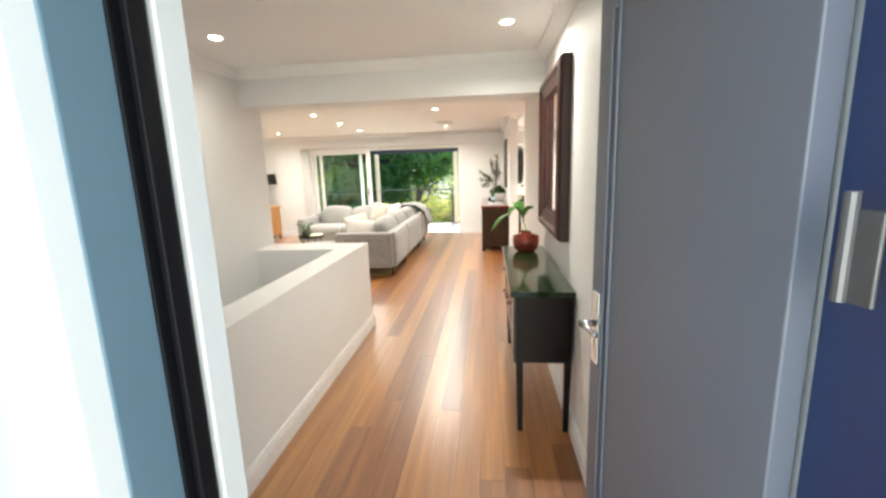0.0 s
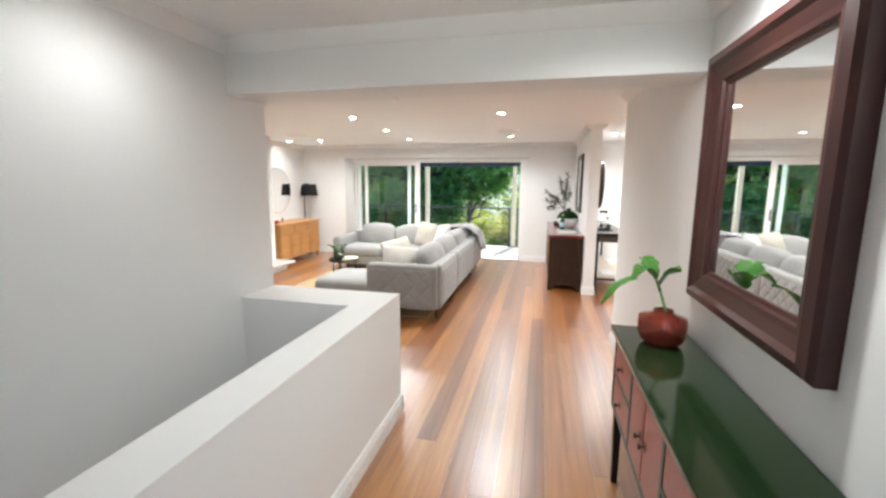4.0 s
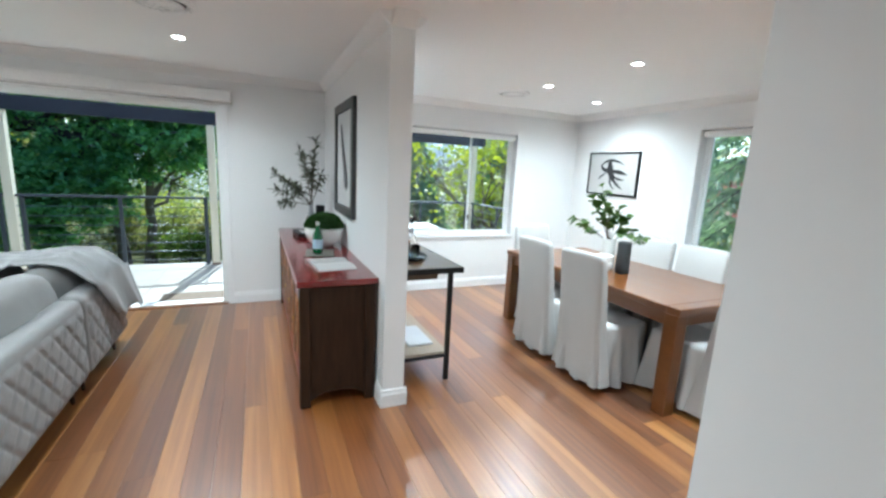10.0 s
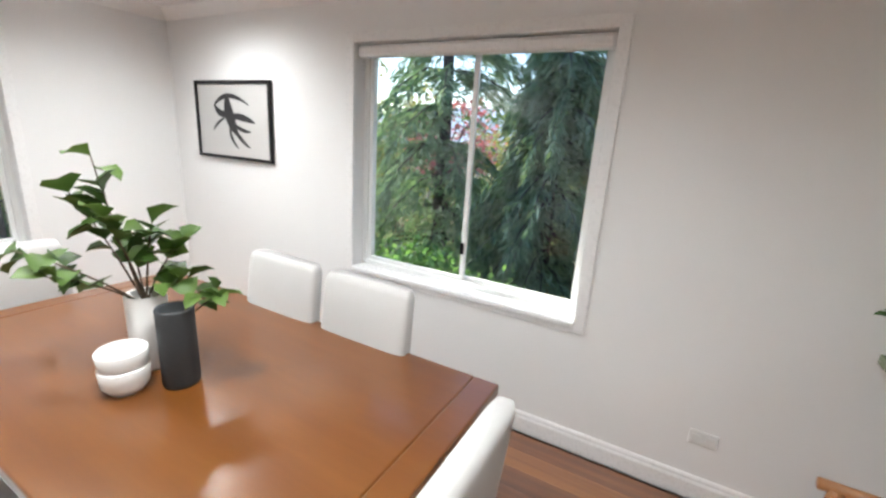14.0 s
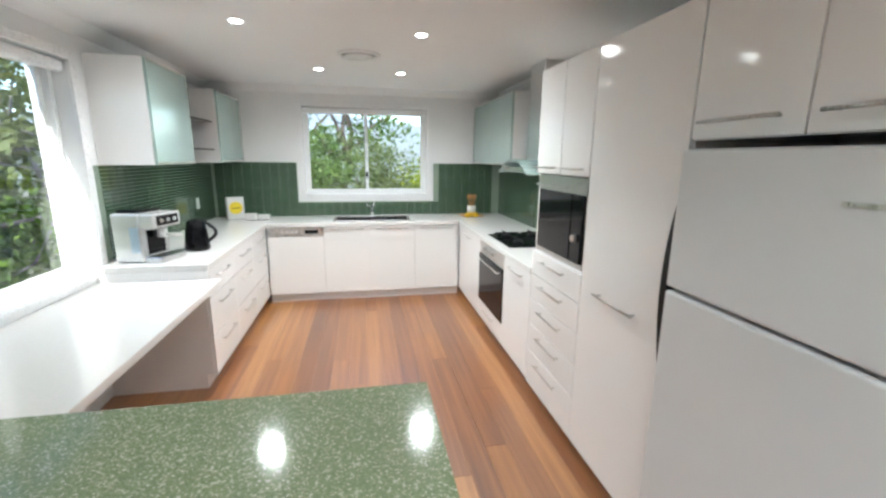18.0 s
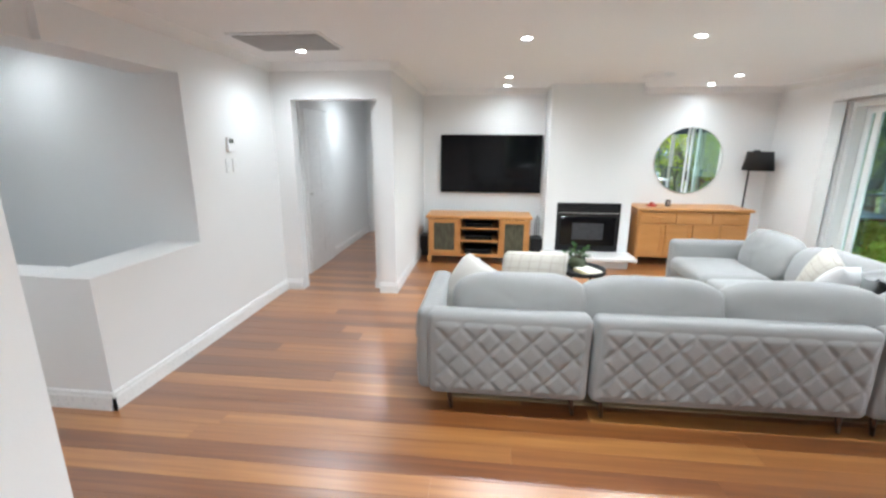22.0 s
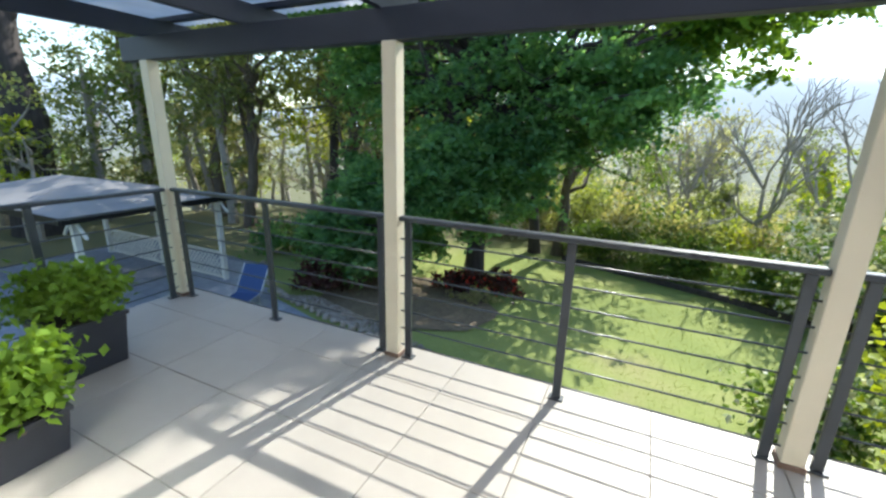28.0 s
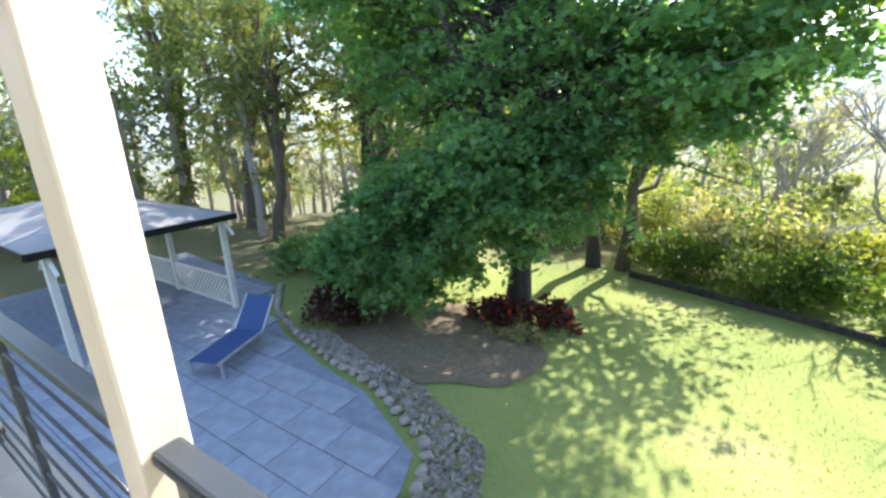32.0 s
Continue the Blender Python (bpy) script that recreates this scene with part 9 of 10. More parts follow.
# ---- slate patio, edging, gazebo, lounger ----
SLATE = plain("slate_blue_paving", (0.30, 0.33, 0.41), 0.5, vary=0.3, scale=4, bump=0.2, bump_scale=40)
bm = bmesh.new()
EDGEPTS = [(-4.9, 4.6), (-5.3, 7.2), (-5.7, 8.2), (-7.2, 8.9), (-8.6, 9.15), (-10.2, 9.6), (-11.6, 10.2), (-13, 11.4), (-19, 12.0), (-19, 4.6)]
f_ = bm.faces.new([bm.verts.new((x, y, GZ + 0.012)) for x, y in EDGEPTS])
bmesh.ops.triangulate(bm, faces=[f_])
patio = part("patio", bm, plain("patio_joint", (0.24, 0.265, 0.335), 0.9, vary=0.3, scale=6))
tagged(patio, "slate-blue paved garden patio", "patio", kind="structure")


def inside(px, py):
    hit = False
    for (x0, y0), (x1, y1) in zip(EDGEPTS, EDGEPTS[1:] + EDGEPTS[:1]):
        if (y0 > py) != (y1 > py) and px < (x1 - x0) * (py - y0) / (y1 - y0) + x0:
            hit = not hit
    return hit


slab_me = bpy.data.meshes.new("paving_slab")
a, b, c = 0.445, 0.295, 0.006
sg = ((-1, -1), (1, -1), (1, 1), (-1, 1))
slab_me.from_pydata([(i * a, j * b, 0.0) for i, j in sg] + [(i * a, j * b, 0.02) for i, j in sg] + [(i * (a - c), j * (b - c), 0.026) for i, j in sg], [],
                    [(8, 9, 10, 11)] + [(k + i, k + (i + 1) % 4, k + 4 + (i + 1) % 4, k + 4 + i) for k in (0, 4) for i in range(4)])
slab_me.materials.append(SLATE)
row = 0
yy = 4.9
while yy < 11.8:
    xx = -14.0 + (0.45 if row % 2 else 0)
    while xx < -4.9:
        if all(inside(xx + dx, yy + dy) for dx in (-0.3, 0.3) for dy in (-0.2, 0.2)):
            ob = bpy.data.objects.new("paving_slab", slab_me)
            scene.collection.objects.link(ob)
            ob.parent = patio
            ob.location = (xx, yy, GZ + 0.013)
            ob.rotation_euler = (frnd.normal() * 0.003, frnd.normal() * 0.003, 0)
        xx += 0.9
    yy += 0.6
    row += 1

STONE = plain("pale_edging_stone", (0.36, 0.33, 0.30), 0.9, vary=0.35, scale=9, bump=0.6, bump_scale=30)
rocks = thing("stone_edging", "row of pale rounded edging stones beside the patio", "stones")
dist = 0
for (x0, y0), (x1, y1) in zip(EDGEPTS[:8], EDGEPTS[1:8]):
    ln = math.hypot(x1 - x0, y1 - y0)
    k = max(1, int(ln / 0.24))
    for i in range(k):
        t = (i + 0.5) / k
        bm = bmesh.new()
        bmesh.ops.create_icosphere(bm, subdivisions=1, radius=0.115)
        sx, sy, sz = frnd.uniform(0.7, 1.25), frnd.uniform(0.6, 1.0), frnd.uniform(0.5, 0.9)
        for v in bm.verts:
            v.co = Vector((v.co.x * sx, v.co.y * sy, v.co.z * sz)) * float(frnd.uniform(0.85, 1.12))
        o = part("edging_stone", bm, STONE, rocks, smooth=True)
        o.matrix_basis = pose(x0 + (x1 - x0) * t + 0.15, y0 + (y1 - y0) * t + 0.15, GZ + 0.06, 0, 0, float(frnd.uniform(0, 180)))
gv = np.stack([frnd.uniform(-0.35, 0.35, 3000), frnd.uniform(0, 1, 3000)], 1)
pe = np.array(EDGEPTS[1:6])
seg = np.minimum((gv[:, 1] * 4).astype(int), 3)
tt = gv[:, 1] * 4 - seg
gp = pe[seg] * (1 - tt[:, None]) + pe[seg + 1] * tt[:, None]
gp = np.stack([gp[:, 0] + 0.45 + gv[:, 0], gp[:, 1] + 0.4 + gv[:, 0] * 0.5, np.full(3000, GZ + 0.03)], 1)
gravel = leaves("gravel", gp, 0.09, leaf_green("pale_gravel", (0.25, 0.23, 0.2), (0.5, 0.46, 0.42), 0.9, 0.0), None)
tagged(gravel, "pale gravel strip along the stone edging", "gravel", kind="stuff")


def lounger():
    L = thing("sun_lounger", "blue sling sun lounger on the slate patio", "sun lounger", (-10.15, 8.35, GZ + 0.04), 20)
    BL = plain("blue_sling_cloth", (0.03, 0.07, 0.2), 0.7, vary=0.1, scale=12, bump=0.2, bump_scale=200)
    FRM = plain("pale_metal_frame", (0.55, 0.55, 0.55), 0.4, metal=0.6)
    boxpart("seat_sling", (-0.3, 0.3, -0.65, 0.6, 0.33, 0.345), BL, L, bev=0.004)
    o = boxpart("back_sling", (-0.3, 0.3, 0, 0.75, -0.008, 0.008), BL, L, bev=0.004)
    o.matrix_basis = pose(0, 0.6, 0.34, 48, 0, 0)
    for s in (-1, 1):
        boxpart("side_rail", (s * 0.32 - 0.018, s * 0.32 + 0.018, -0.68, 0.62, 0.315, 0.355), FRM, L, bev=0.006)
        r = boxpart("back_rail", (s * 0.32 - 0.016, s * 0.32 + 0.016, 0, 0.77, -0.016, 0.016), FRM, L, bev=0.006)
        r.matrix_basis = pose(0, 0.6, 0.34, 48, 0, 0)
        for y in (-0.6, 0.5):
            boxpart("leg", (s * 0.32 - 0.015, s * 0.32 + 0.015, y - 0.02, y + 0.02, 0.0, 0.3145), FRM, L, bev=0.004)


lounger()


def gazebo():
    g = thing("gazebo", "open garden shelter with a flat grey roof and white lattice", "gazebo", (0, 0, GZ))
    WHITE = plain("weathered_white_paint", (0.68, 0.67, 0.64), 0.6, vary=0.08)
    ROOFM = plain("grey_roofing", (0.24, 0.235, 0.245), 0.6, vary=0.1, scale=2)
    x0, x1, y0, y1, h = -18.4, -12.2, 6.4, 10.15, 2.42
    bm = bmesh.new()
    vs = [bm.verts.new(p) for p in ((x0, y0, h), (x1, y0, h), (x1, y1, h), (x0, y1, h), (x0 + 2, (y0 + y1) / 2, h + 0.42), (x1 - 2, (y0 + y1) / 2, h + 0.42))]
    for f in ((0, 1, 5, 4), (1, 2, 5), (2, 3, 4, 5), (3, 0, 4), (3, 2, 1, 0)):
        bm.faces.new([vs[i] for i in f])
    part("roof", bm, ROOFM, g)
    for d in ((x0, x1, y0 - 0.03, y0, h - 0.14, h), (x0, x1, y1, y1 + 0.03, h - 0.14, h), (x1, x1 + 0.03, y0, y1, h - 0.14, h), (x0 - 0.03, x0, y0, y1, h - 0.14, h)):
        boxpart("fascia", d, BLACK, g, "black fascia board", bev=0.003)
    for px, py in ((-12.45, 9.9), (-15.2, 9.9), (-18.1, 9.9), (-12.45, 6.7), (-18.1, 6.7)):
        boxpart("post", (px - 0.06, px + 0.06, py - 0.06, py + 0.06, 0, h - 0.001), WHITE, g, bev=0.005)
        for s in (-1, 1):
            o = boxpart("brace", (-0.02, 0.02, -0.03, 0.03, 0, 0.6), WHITE, g, bev=0.003)
            o.matrix_basis = pose(px + s * 0.42, py, h - 0.45, 0, -s * 45, 0)
    for a, b in ((-18.1, -15.25), (-15.15, -12.5)):
        lp = boxpart("lattice_rail", (a, b, 9.88, 9.92, 0.78, 0.84), WHITE, g, bev=0.003)
        boxpart("lattice_rail", (a, b, 9.88, 9.92, 0.06, 0.12), WHITE, g, bev=0.003)
        k = int((b - a) / 0.16)
        for i in range(k):
            for s in (-1, 1):
                bm = bmesh.new()
                box(bm, -0.014, 0.014, -0.006, 0.006, 0, 0.93)
                o = part("lattice_slat", bm, WHITE, lp)
                xx = a + 0.1 + (b - a - 0.2) * (i + 0.5) / k
                o.matrix_basis = pose(xx - s * 0.33, 9.9 + 0.007 * s, 0.12, 0, s * 45, 0)


gazebo()

# ---- trees and shrubs ----
big = tree("big spreading dark-green garden tree over the lawn", (-6.4, 13.5, GZ - 0.1), (-6.2, 13.4, 2.6), (-6.4, 13.3, 4.0), (4.4, 2.6, 3.4), 170, 0.46, 150, 0.15, G_MAIN, BARKDARK, 0.27, 34, shell=0.35)
# boughs: where each mass of foliage hangs, its reach, its sprays, its leaf colour
# the two highest crowns, mostly unseen, are added to shade the deck's left
BOUGHS = [("side_crown", (-3.0, 12.6, 2.6), (2.0, 1.5, 1.4), 85, 0.62, G_MAIN), ("sunlit_crown", (-0.9, 12.6, 4.1), (1.7, 1.5, 1.4), 44, 0.6, G_SUN),
          ("left_crown", (-10.2, 12.6, 5.4), (3.2, 1.8, 2.0), 95, 0.7, G_MAIN), ("upper_crown", (-6.2, 13.2, 7.8), (4.0, 2.4, 2.6), 150, 0.9, G_MAIN), ("top_crown", (-3.5, 13.1, 7.4), (1.2, 1.6, 1.3), 60, 0.7, G_MAIN),
          ("hanging_crown", (-6.4, 11.7, 0.6), (1.7, 0.9, 1.5), 84, 0.55, G_MAIN), ("low_crown", (-8.4, 11.6, -0.7), (1.9, 1.1, 1.5), 105, 0.6, G_MAIN),
          ("skirt_crown", (-5.0, 12.3, 0.9), (1.5, 1.0, 1.3), 64, 0.5, G_MAIN), ("reaching_crown", (-1.0, 11.6, 3.9), (1.5, 0.9, 0.8), 26, 0.5, G_SUN),
          ("sweeping_crown", (-9.6, 11.2, -1.5), (1.5, 0.8, 0.9), 44, 0.5, G_MAIN), ("shade_crown", (-9.6, 14.8, 3.4), (2.6, 1.6, 2.0), 70, 0.8, G_MAIN)]
for nm, ce, ra, n_c, sz, gr in BOUGHS:
    pts, cl = sprays(ce, ra, n_c, sz, 150, 0.2)
    leaves(nm, pts, 0.2 if nm in ("upper_crown", "top_crown") else 0.15, gr, big, flat=0.6)
    bm = bmesh.new()
    for c_ in cl[:max(6, n_c // 7)]:
        limb(bm, wobble((-6.3, 13.4, min(3.4, max(-0.2, ce[2] * 0.5 + 0.5))), c_, 7, 0.2), [0.1, 0.085, 0.07, 0.052, 0.038, 0.024, 0.01], 6)
    part("bough", bm, BARKDARK, big, smooth=True)
tree("tall garden tree with light leaves at the hedge", (-5.5, 17.2, GZ - 0.1), (-5.5, 17.3, 1.6), (-5.4, 17.6, 4.6), (3.0, 2.6, 3.6), 90, 0.6, 60, 0.18, G_HEDGE, BARKDARK, 0.2)
tree("grey-trunked garden tree at the hedge", (-4.7, 17.3, GZ - 0.1), (-4.5, 17.4, 1.2), (-3.4, 17.8, 2.8), (2.6, 2.2, 2.6), 80, 0.5, 60, 0.16, G_HEDGE, BARK, 0.2)
for bx_, by_, h_, r_, bk, gr in ((-13.5, 16.5, 8, 0.22, BARK, G_EUC), (-15.5, 18, 9, 0.26, BARKDARK, G_EUC),
                                (-17.5, 15, 8.5, 0.24, BARK, G_EUC), (-11.6, 17.5, 9, 0.25, BARKRED, G_EUC), (-24, 18, 10, 0.3, BARK, G_EUC), (-19, 22, 10, 0.3, BARK, G_PALE), (-20.5, 15.8, 11, 0.26, BARK, G_EUC), (-25.5, 15.5, 12, 0.3, BARK, G_EUC), (-30, 18, 12, 0.3, BARKPALE, G_EUC)):
    tree("tall gum tree with a slender trunk and sparse olive leaves", (bx_, by_, GZ - 0.2), (bx_ + 0.4, by_ + 0.3, GZ + h_ * 0.6), (bx_ + 0.5, by_ + 0.3, GZ + h_ * 0.85), (2.8, 2.6, h_ * 0.42), 90, 0.5, 90, 0.16, gr, bk, r_, 12, shell=0.3)
tree("tall gum tree with a thick dark furrowed trunk", (-23.2, 10.2, GZ - 0.2), (-23.6, 10.4, GZ + 11), (-23.6, 10.4, GZ + 13), (4.5, 4, 3.5), 80, 0.6, 60, 0.2, G_EUC, BARKDARK, 0.8, 12)
tree("small red-stemmed garden tree", (-10.6, 14.6, GZ - 0.1), (-10.5, 14.6, -1.3), (-10.4, 14.6, 0.3), (1.6, 1.4, 1.3), 42, 0.35, 60, 0.16, G_MAIN, BARKRED, 0.14, 10)
# beds under the big tree
bm = bmesh.new()
ring = [bm.verts.new((-7.4 + 2.5 * math.cos(k * 0.2618) * (1 + 0.12 * math.sin(3 * k)), 11.1 + 1.6 * math.sin(k * 0.2618) * (1 + 0.1 * math.cos(2 * k)), GZ + 0.03)) for k in range(24)]
bm.faces.new(ring)
bed = part("garden_bed", bm, plain("brown_mulch", (0.19, 0.145, 0.095), 0.95, vary=0.5, scale=14, bump=0.8, bump_scale=50))
tagged(bed, "bare brown mulched ground under the big tree", "garden bed", kind="structure")
bush("dark shrubs with red flowers under the big tree", (-6.4, 12.4, GZ + 0.3), (0.95, 0.55, 0.36), 45, 34, 0.12, G_DARK, second=(G_RED, 14, 0.12))
bush("dark shrub with red flowers under the big tree", (-5.2, 12.7, GZ + 0.3), (0.6, 0.5, 0.36), 30, 30, 0.12, G_DARK, second=(G_RED, 12, 0.12))
bush("dark purple-leaved shrub beside the patio", (-9.6, 10.6, GZ + 0.45), (0.9, 0.6, 0.5), 40, 34, 0.14, G_DARK)
bush("pale low ground cover under the big tree", (-5.7, 11.85, GZ + 0.12), (0.9, 0.3, 0.14), 26, 30, 0.08, G_PALE)
for k in range(5):
    bush("rounded green garden shrub behind the patio", (-13.5 + 1.15 * k, 12.6 + 0.5 * (k % 2), GZ + 0.55), (0.85, 0.7, 0.7), 32, 32, 0.15, G_HEDGE if k % 2 else G_MAIN, second=(G_WHITE, 9, 0.1) if k in (1, 3) else None)
# hedge with its kerb
HEDGE = [(-4.4, 17.0), (-2.2, 16.2), (0.2, 15.3), (2.2, 14.2), (4.6, 12.8)]
for (x0, y0), (x1, y1) in zip(HEDGE, HEDGE[1:]):
    bush("clipped garden hedge along the lawn", ((x0 + x1) / 2, (y0 + y1) / 2 + 0.5, GZ + 0.7), (1.45, 0.6, 0.72), 130, 40, 0.1, G_HEDGE, "hedge")
    k_ = thing("garden_kerb", "dark timber garden edging along the hedge", "kerb", (x0, y0 - 0.25, GZ), math.degrees(math.atan2(y1 - y0, x1 - x0)))
    boxpart("board", (0, math.hypot(x1 - x0, y1 - y0), -0.05, 0.05, -0.05, 0.16), BARKDARK, k_, bev=0.01)
for k in range(24):
    a_ = -8.0 + 0.62 * k + frnd.normal() * 0.2
    h_ = frnd.uniform(0.9, 1.7) + (0.4 if k > 15 else 0)
    bush("dense mixed scrub behind the clipped hedge", (a_, 18.6 - 0.42 * max(0, a_ + 4.4) + frnd.uniform(0, 2.2), GZ + h_ * 0.8), (1.0, 0.9, h_), 44, 26, 0.14, (G_EUC, G_PALE, G_WHITE, G_HEDGE, G_PALE, G_EUC, G_LIME)[k % 7], "scrub")
bush("white-flowering bush at the end of the hedge", (2.3, 14.0, GZ + 1.25), (1.7, 1.2, 1.5), 80, 44, 0.12, G_HEDGE, second=(G_WHITE, 2, 0.13))
bush("yellow-green garden bush beside the deck", (1.6, 8.2, GZ + 1.4), (1.3, 1.1, 1.5), 80, 44, 0.13, G_LIME)
bush("white-flowering bush close to the deck", (0.1, 8.6, GZ + 0.8), (0.7, 0.6, 0.85), 50, 40, 0.11, G_HEDGE, second=(G_WHITE, 3, 0.11))
conifer("dark spreading conifer beyond the deck", (4.5, 11.8, GZ), 6.2, 2.0, G_PINE)
for k in range(16):
    a_ = frnd.uniform(-18, 15)
    b_y = frnd.uniform(20, 34)
    bare_tree("bare pale bushland tree beyond the hedge", (a_, b_y, GZ - 2.5), frnd.uniform(5.5, 9), 0.12, G_PALE if k % 2 else G_EUC)
for k in range(26):
    a_, b_y = frnd.uniform(-26, 18), frnd.uniform(19.5, 40)
    bush("pale scrubby bushland shrub", (a_, b_y, GZ - 0.5), (2.2, 1.6, 1.5), 45, 26, 0.2, (G_PALE, G_EUC, G_LIME, G_WHITE, G_EUC)[k % 5], "scrub")
for k in range(7):
    bare_tree("bare pale bushland tree beyond the hedge", (1.5 + 2.1 * k, 19 + (k * 1.7) % 4, GZ - 1), 7, 0.12, None)
# outside the dining window
tree("maple with fresh yellow-green leaves beside the deck", (4.5, 7.0, GZ), (4.5, 7.0, -0.4), (4.4, 7.0, 1.4), (1.2, 1.1, 1.5), 46, 0.42, 46, 0.13, G_LIME, BARK, 0.07, 14, shell=0.3)
bare_tree("maple with fresh yellow-green leaves beside the deck", (5.2, 6.0, GZ), 6.4, 0.09, G_LIME, BARK)
conifer("blue-green conifer outside the dining window", (6.0, 9.0, GZ), 6.5, 1.9)
# outside the east window
conifer("weeping blue-green conifer outside the dining room", (8.4, 2.7, -0.8), 8.5, 2.3, whorls=13, droop=0.6)
conifer("dense blue-green spruce outside the dining room", (7.9, 0.5, -0.8), 5.6, 1.7, droop=0.7)
conifer("tall conifer behind the spruce", (12.5, -2.4, -0.8), 8.0, 2.4, G_PINE, whorls=14)
dz = float(ground_height(np.array([7.2]), np.array([-1.6]))[0])
drive = boxpart("driveway", (4.6, 11.5, -3.0, -0.5, dz - 0.1, dz + 0.05), plain("pale_driveway_concrete", (0.30, 0.255, 0.215), 0.9, vary=0.25, scale=2.5, bump=0.2, bump_scale=60), bev=0.02)
tagged(drive, "pale concrete drive beside the conifers", "driveway", kind="structure")
tree("pink-blossoming tree among the conifers", (9.6, 3.4, -0.9), (9.6, 3.4, 0.6), (9.4, 3.2, 1.7), (1.1, 1.1, 1.0), 26, 0.3, 40, 0.12, G_PINK, BARK, 0.1)
bush("dark clipped hedge under the conifers", (6.3, 1.6, -0.35), (0.6, 1.6, 0.5), 60, 36, 0.1, G_MAIN, "hedge")
# outside the kitchen
for yy in (-4.0, -5.4, -6.8, -8.2, -9.6):
    bush("bright green leafy hedge outside the kitchen", (6.1, yy, 0.35), (0.85, 0.9, 1.15), 110, 44, 0.09, G_SHRUB, "hedge")
bare_tree("grey-branched tree above the kitchen hedge", (7.6, -7.6, -0.6), 6.0, 0.14, G_EUC, BARKPALE, (0.1, -0.1))
tree("gnarled olive-green tree over the kitchen hedge", (6.3, -6.0, -0.8), (6.3, -6.2, 1.0), (6.4, -6.6, 2.3), (1.4, 2.0, 1.5), 80, 0.42, 80, 0.13, G_EUC, BARKPALE, 0.15, 18, shell=0.3)
conifer("dark conifer behind the kitchen hedge", (8.6, -7.4, -0.6), 6.5, 2.0)
conifer("dark conifer behind the kitchen hedge", (9.2, -5.2, -0.6), 6.0, 2.0, G_EUC)
bare_tree("grey-branched tree above the kitchen hedge", (7.9, -9.4, -0.6), 6.0, 0.14, G_EUC, BARKPALE)
for k, xx in enumerate((0.2, 1.6, 3.0, 4.6)):
    bush("leafy shrub outside the kitchen window", (xx, -10.6 - 0.4 * (k % 2), 0.9), (0.95, 0.7, 1.25), 100, 44, 0.08, (G_LIME, G_EUC, G_HEDGE, G_MAIN)[k])
tree("garden tree outside the kitchen window", (2.4, -13, -0.5), (2.4, -13, 1.6), (3.4, -13, 3.0), (2.4, 1.6, 2.2), 90, 0.4, 70, 0.12, G_HEDGE, BARK, 0.15)

# ---- woods beyond the garden ----
WOODS = {"olive": (G_EUC, []), "pale": (G_PALE, []), "green": (G_HEDGE, []), "fresh": (G_LIME, []), "blossom": (G_WHITE, [])}
trunks = bmesh.new()
for k in range(300):
    ang = frnd.uniform(-0.15, 3.5)
    high = ang > 1.78
    rad = frnd.uniform(17.5, 44) if high else frnd.uniform(19, 75)
    cx, cy = rad * math.cos(ang) - 4, rad * math.sin(ang) + 3
    gz0 = float(ground_height(np.array([cx]), np.array([cy]))[0])
    h = frnd.uniform(3.0, 11.0) if high else frnd.uniform(2.0, 5.0) * (1 + rad / 90) + (2.0 if ang < 0.7 else 0.0)
    w = h * frnd.uniform(0.22, 0.36)
    kind = ("olive", "pale", "olive", "green", "pale", "fresh", "olive", "blossom")[k % 8]
    n_c = int(6 + 2.2 * w * w) if high else int(8 + 2.6 * w * w)
    pts, cl = sprays((cx, cy, gz0 + h * 0.62), (w, w, h * 0.4), n_c, 0.26 * w + 0.35, 75, 0.2)
    WOODS[kind][1].append(pts)
    top = (cx + frnd.normal() * 0.4, cy, gz0 + h * 0.75)
    path = wobble((cx, cy, gz0 - 0.3), top, 5, 0.16)
    r0 = 0.02 * h + 0.03
    limb(trunks, path, [r0, r0 * 0.85, r0 * 0.7, r0 * 0.5, r0 * 0.25], 6)
    for c_ in cl[:5]:
        limb(trunks, wobble(path[2 if c_[2] < gz0 + h * 0.6 else 3], c_, 4, 0.15), [r0 * 0.4, r0 * 0.3, r0 * 0.2, r0 * 0.08], 4)
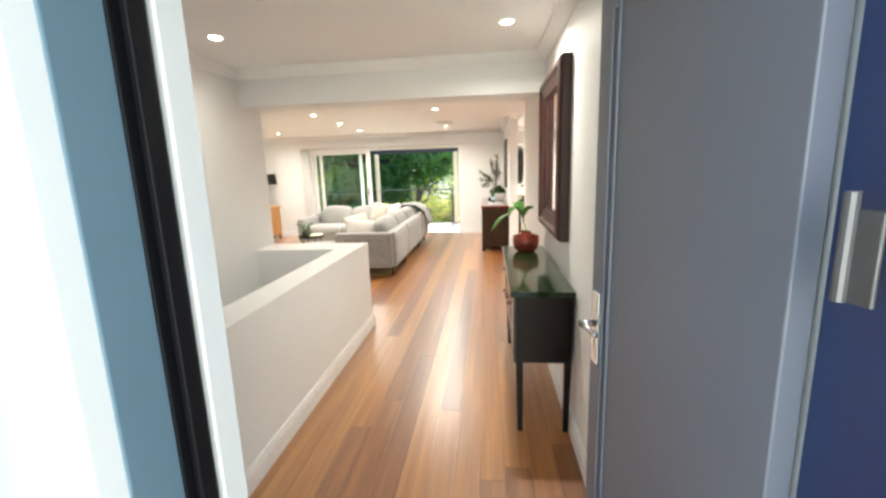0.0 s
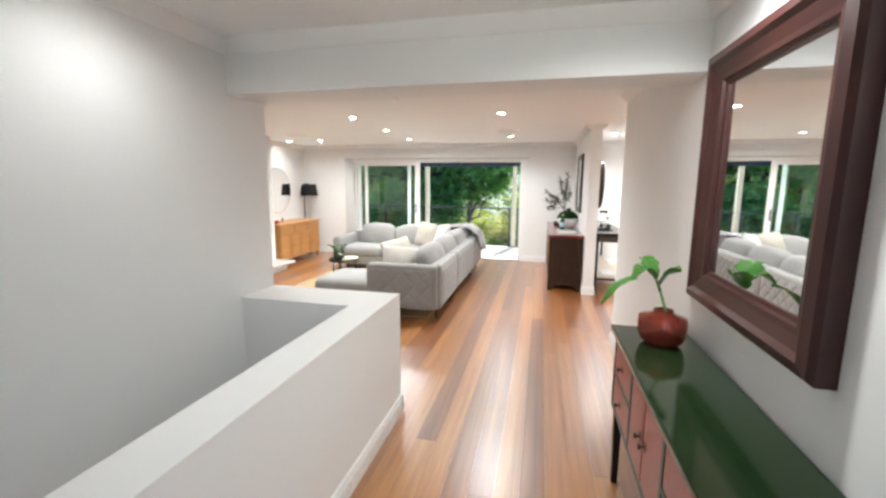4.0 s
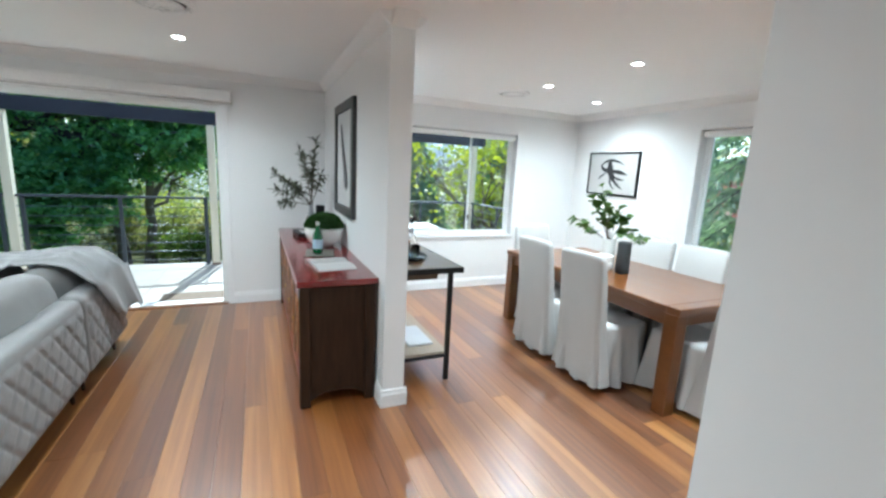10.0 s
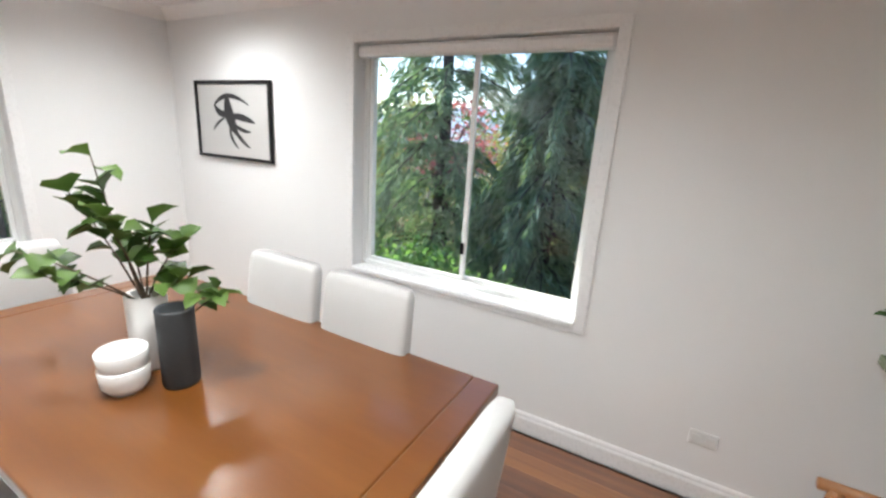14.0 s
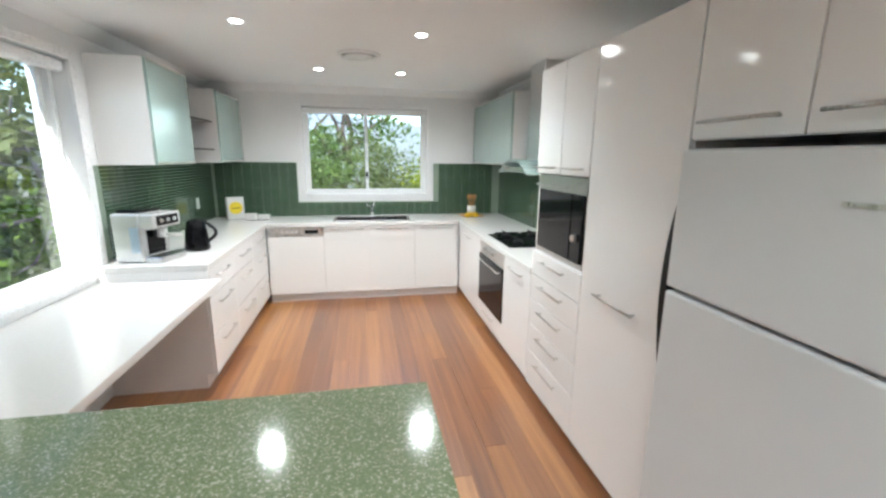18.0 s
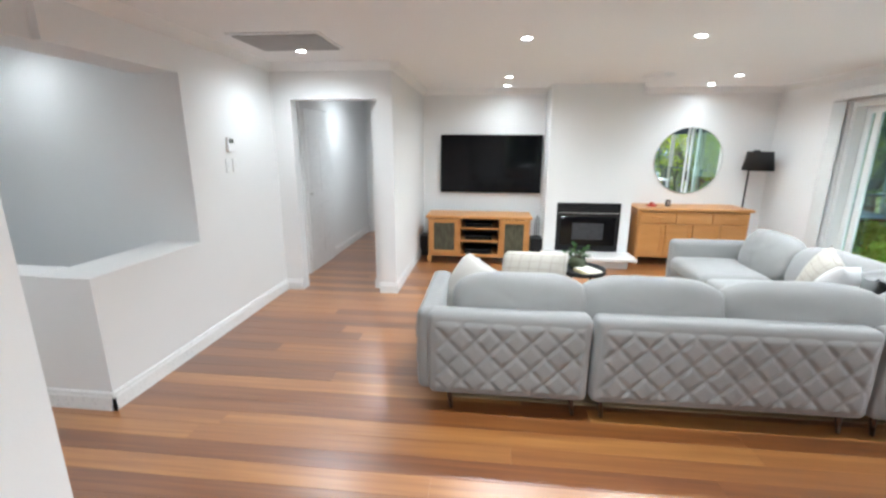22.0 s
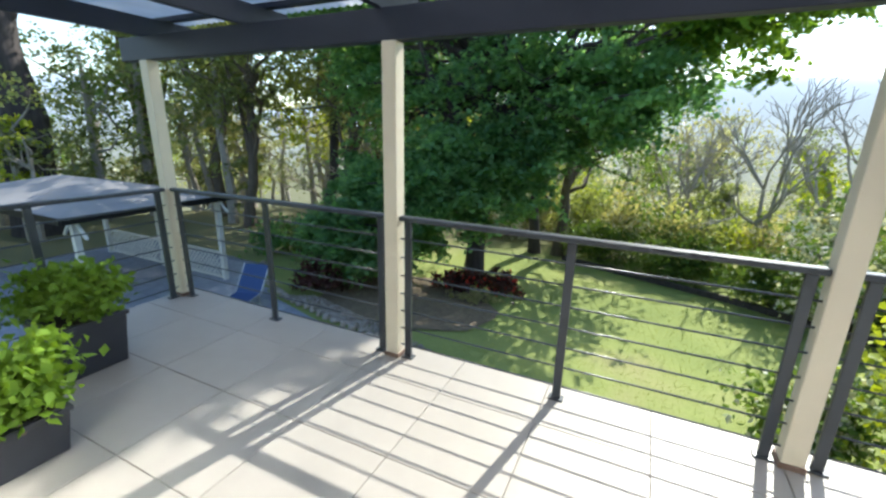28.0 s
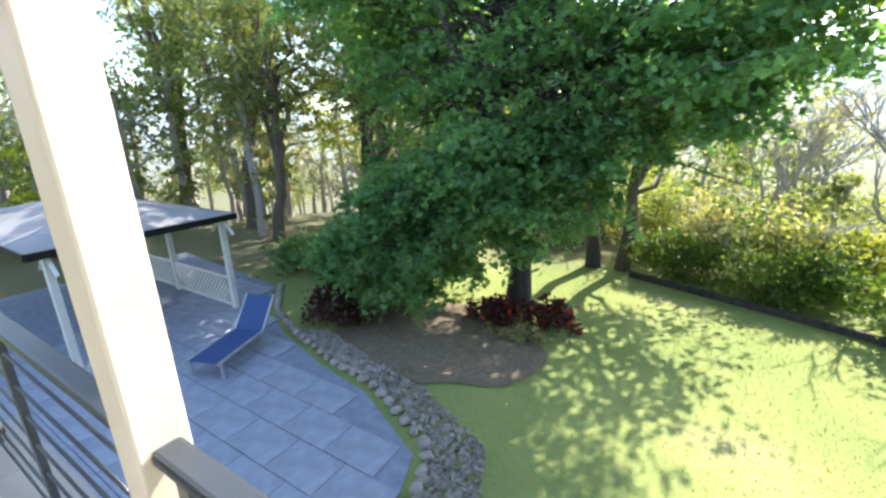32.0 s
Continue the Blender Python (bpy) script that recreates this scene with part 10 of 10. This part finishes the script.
for kind, (gr, clouds) in WOODS.items():
    woods = leaves("far_woods", np.concatenate(clouds), 0.2, gr, None, flat=0.4)
    tagged(woods, "bushland trees with %s foliage beyond the garden" % kind, "woods", kind="stuff")
tagged(part("far_trunks", trunks, BARKPALE), "slender pale trunks of the bushland trees", "woods", kind="stuff")

# ---- floorboards ----
BW = 0.131
board_meshes = {}


def board_mesh(length):
    key = round(length, 2)
    if key not in board_meshes:
        g, c = 0.0004, 0.0008
        w, h = BW / 2 - g, key / 2 - g
        vs = [(sx * w, sy * h, -0.02) for sx, sy in ((-1, -1), (1, -1), (1, 1), (-1, 1))]
        vs += [(sx * w, sy * h, -c) for sx, sy in ((-1, -1), (1, -1), (1, 1), (-1, 1))]
        vs += [(sx * (w - c), sy * (h - c), 0) for sx, sy in ((-1, -1), (1, -1), (1, 1), (-1, 1))]
        fs = [(8, 9, 10, 11)] + [(k + i, k + (i + 1) % 4, k + 4 + (i + 1) % 4, k + 4 + i) for k in (0, 4) for i in range(4)]
        me = bpy.data.meshes.new("floorboard")
        me.from_pydata(vs, [], fs)
        me.materials.append(BOARD)
        board_meshes[key] = me
    return board_meshes[key]


brnd = random.Random(11)
x = XD - 3.4
while x < XK:
    xc = x + BW / 2
    spans = []
    if xc < XW:
        spans = [(YT, YD - 0.16)]
    elif xc < XL:
        spans = [(YT, YN - 0.021)]
    elif xc < XHW:
        spans = [(YF0, YHW + 0.1), (YT, YN - 0.021)]
    elif xc < XH:
        spans = [(YF0, YN - 0.021)]
    elif xc < XE:
        spans = [(YS, YN - 0.021)]
    else:
        spans = [(YS, YK)]
    if XHW <= xc < XHW2:
        spans = [(YF0, YHW), (YT, YN - 0.021)]
    for a, b in spans:
        y = a
        first = True
        while y < b - 0.02:
            n = round(brnd.uniform(1.6, 4.6), 1)
            if first:
                n = round(brnd.uniform(0.5, 4.0), 1)
                first = False
            if y + n > b - 0.5:
                n = b - y
            ob = bpy.data.objects.new("floorboard", board_mesh(n))
            scene.collection.objects.link(ob)
            ob.parent = floor
            ob.location = (xc, y + n / 2, 0)
            y += n
    x += BW
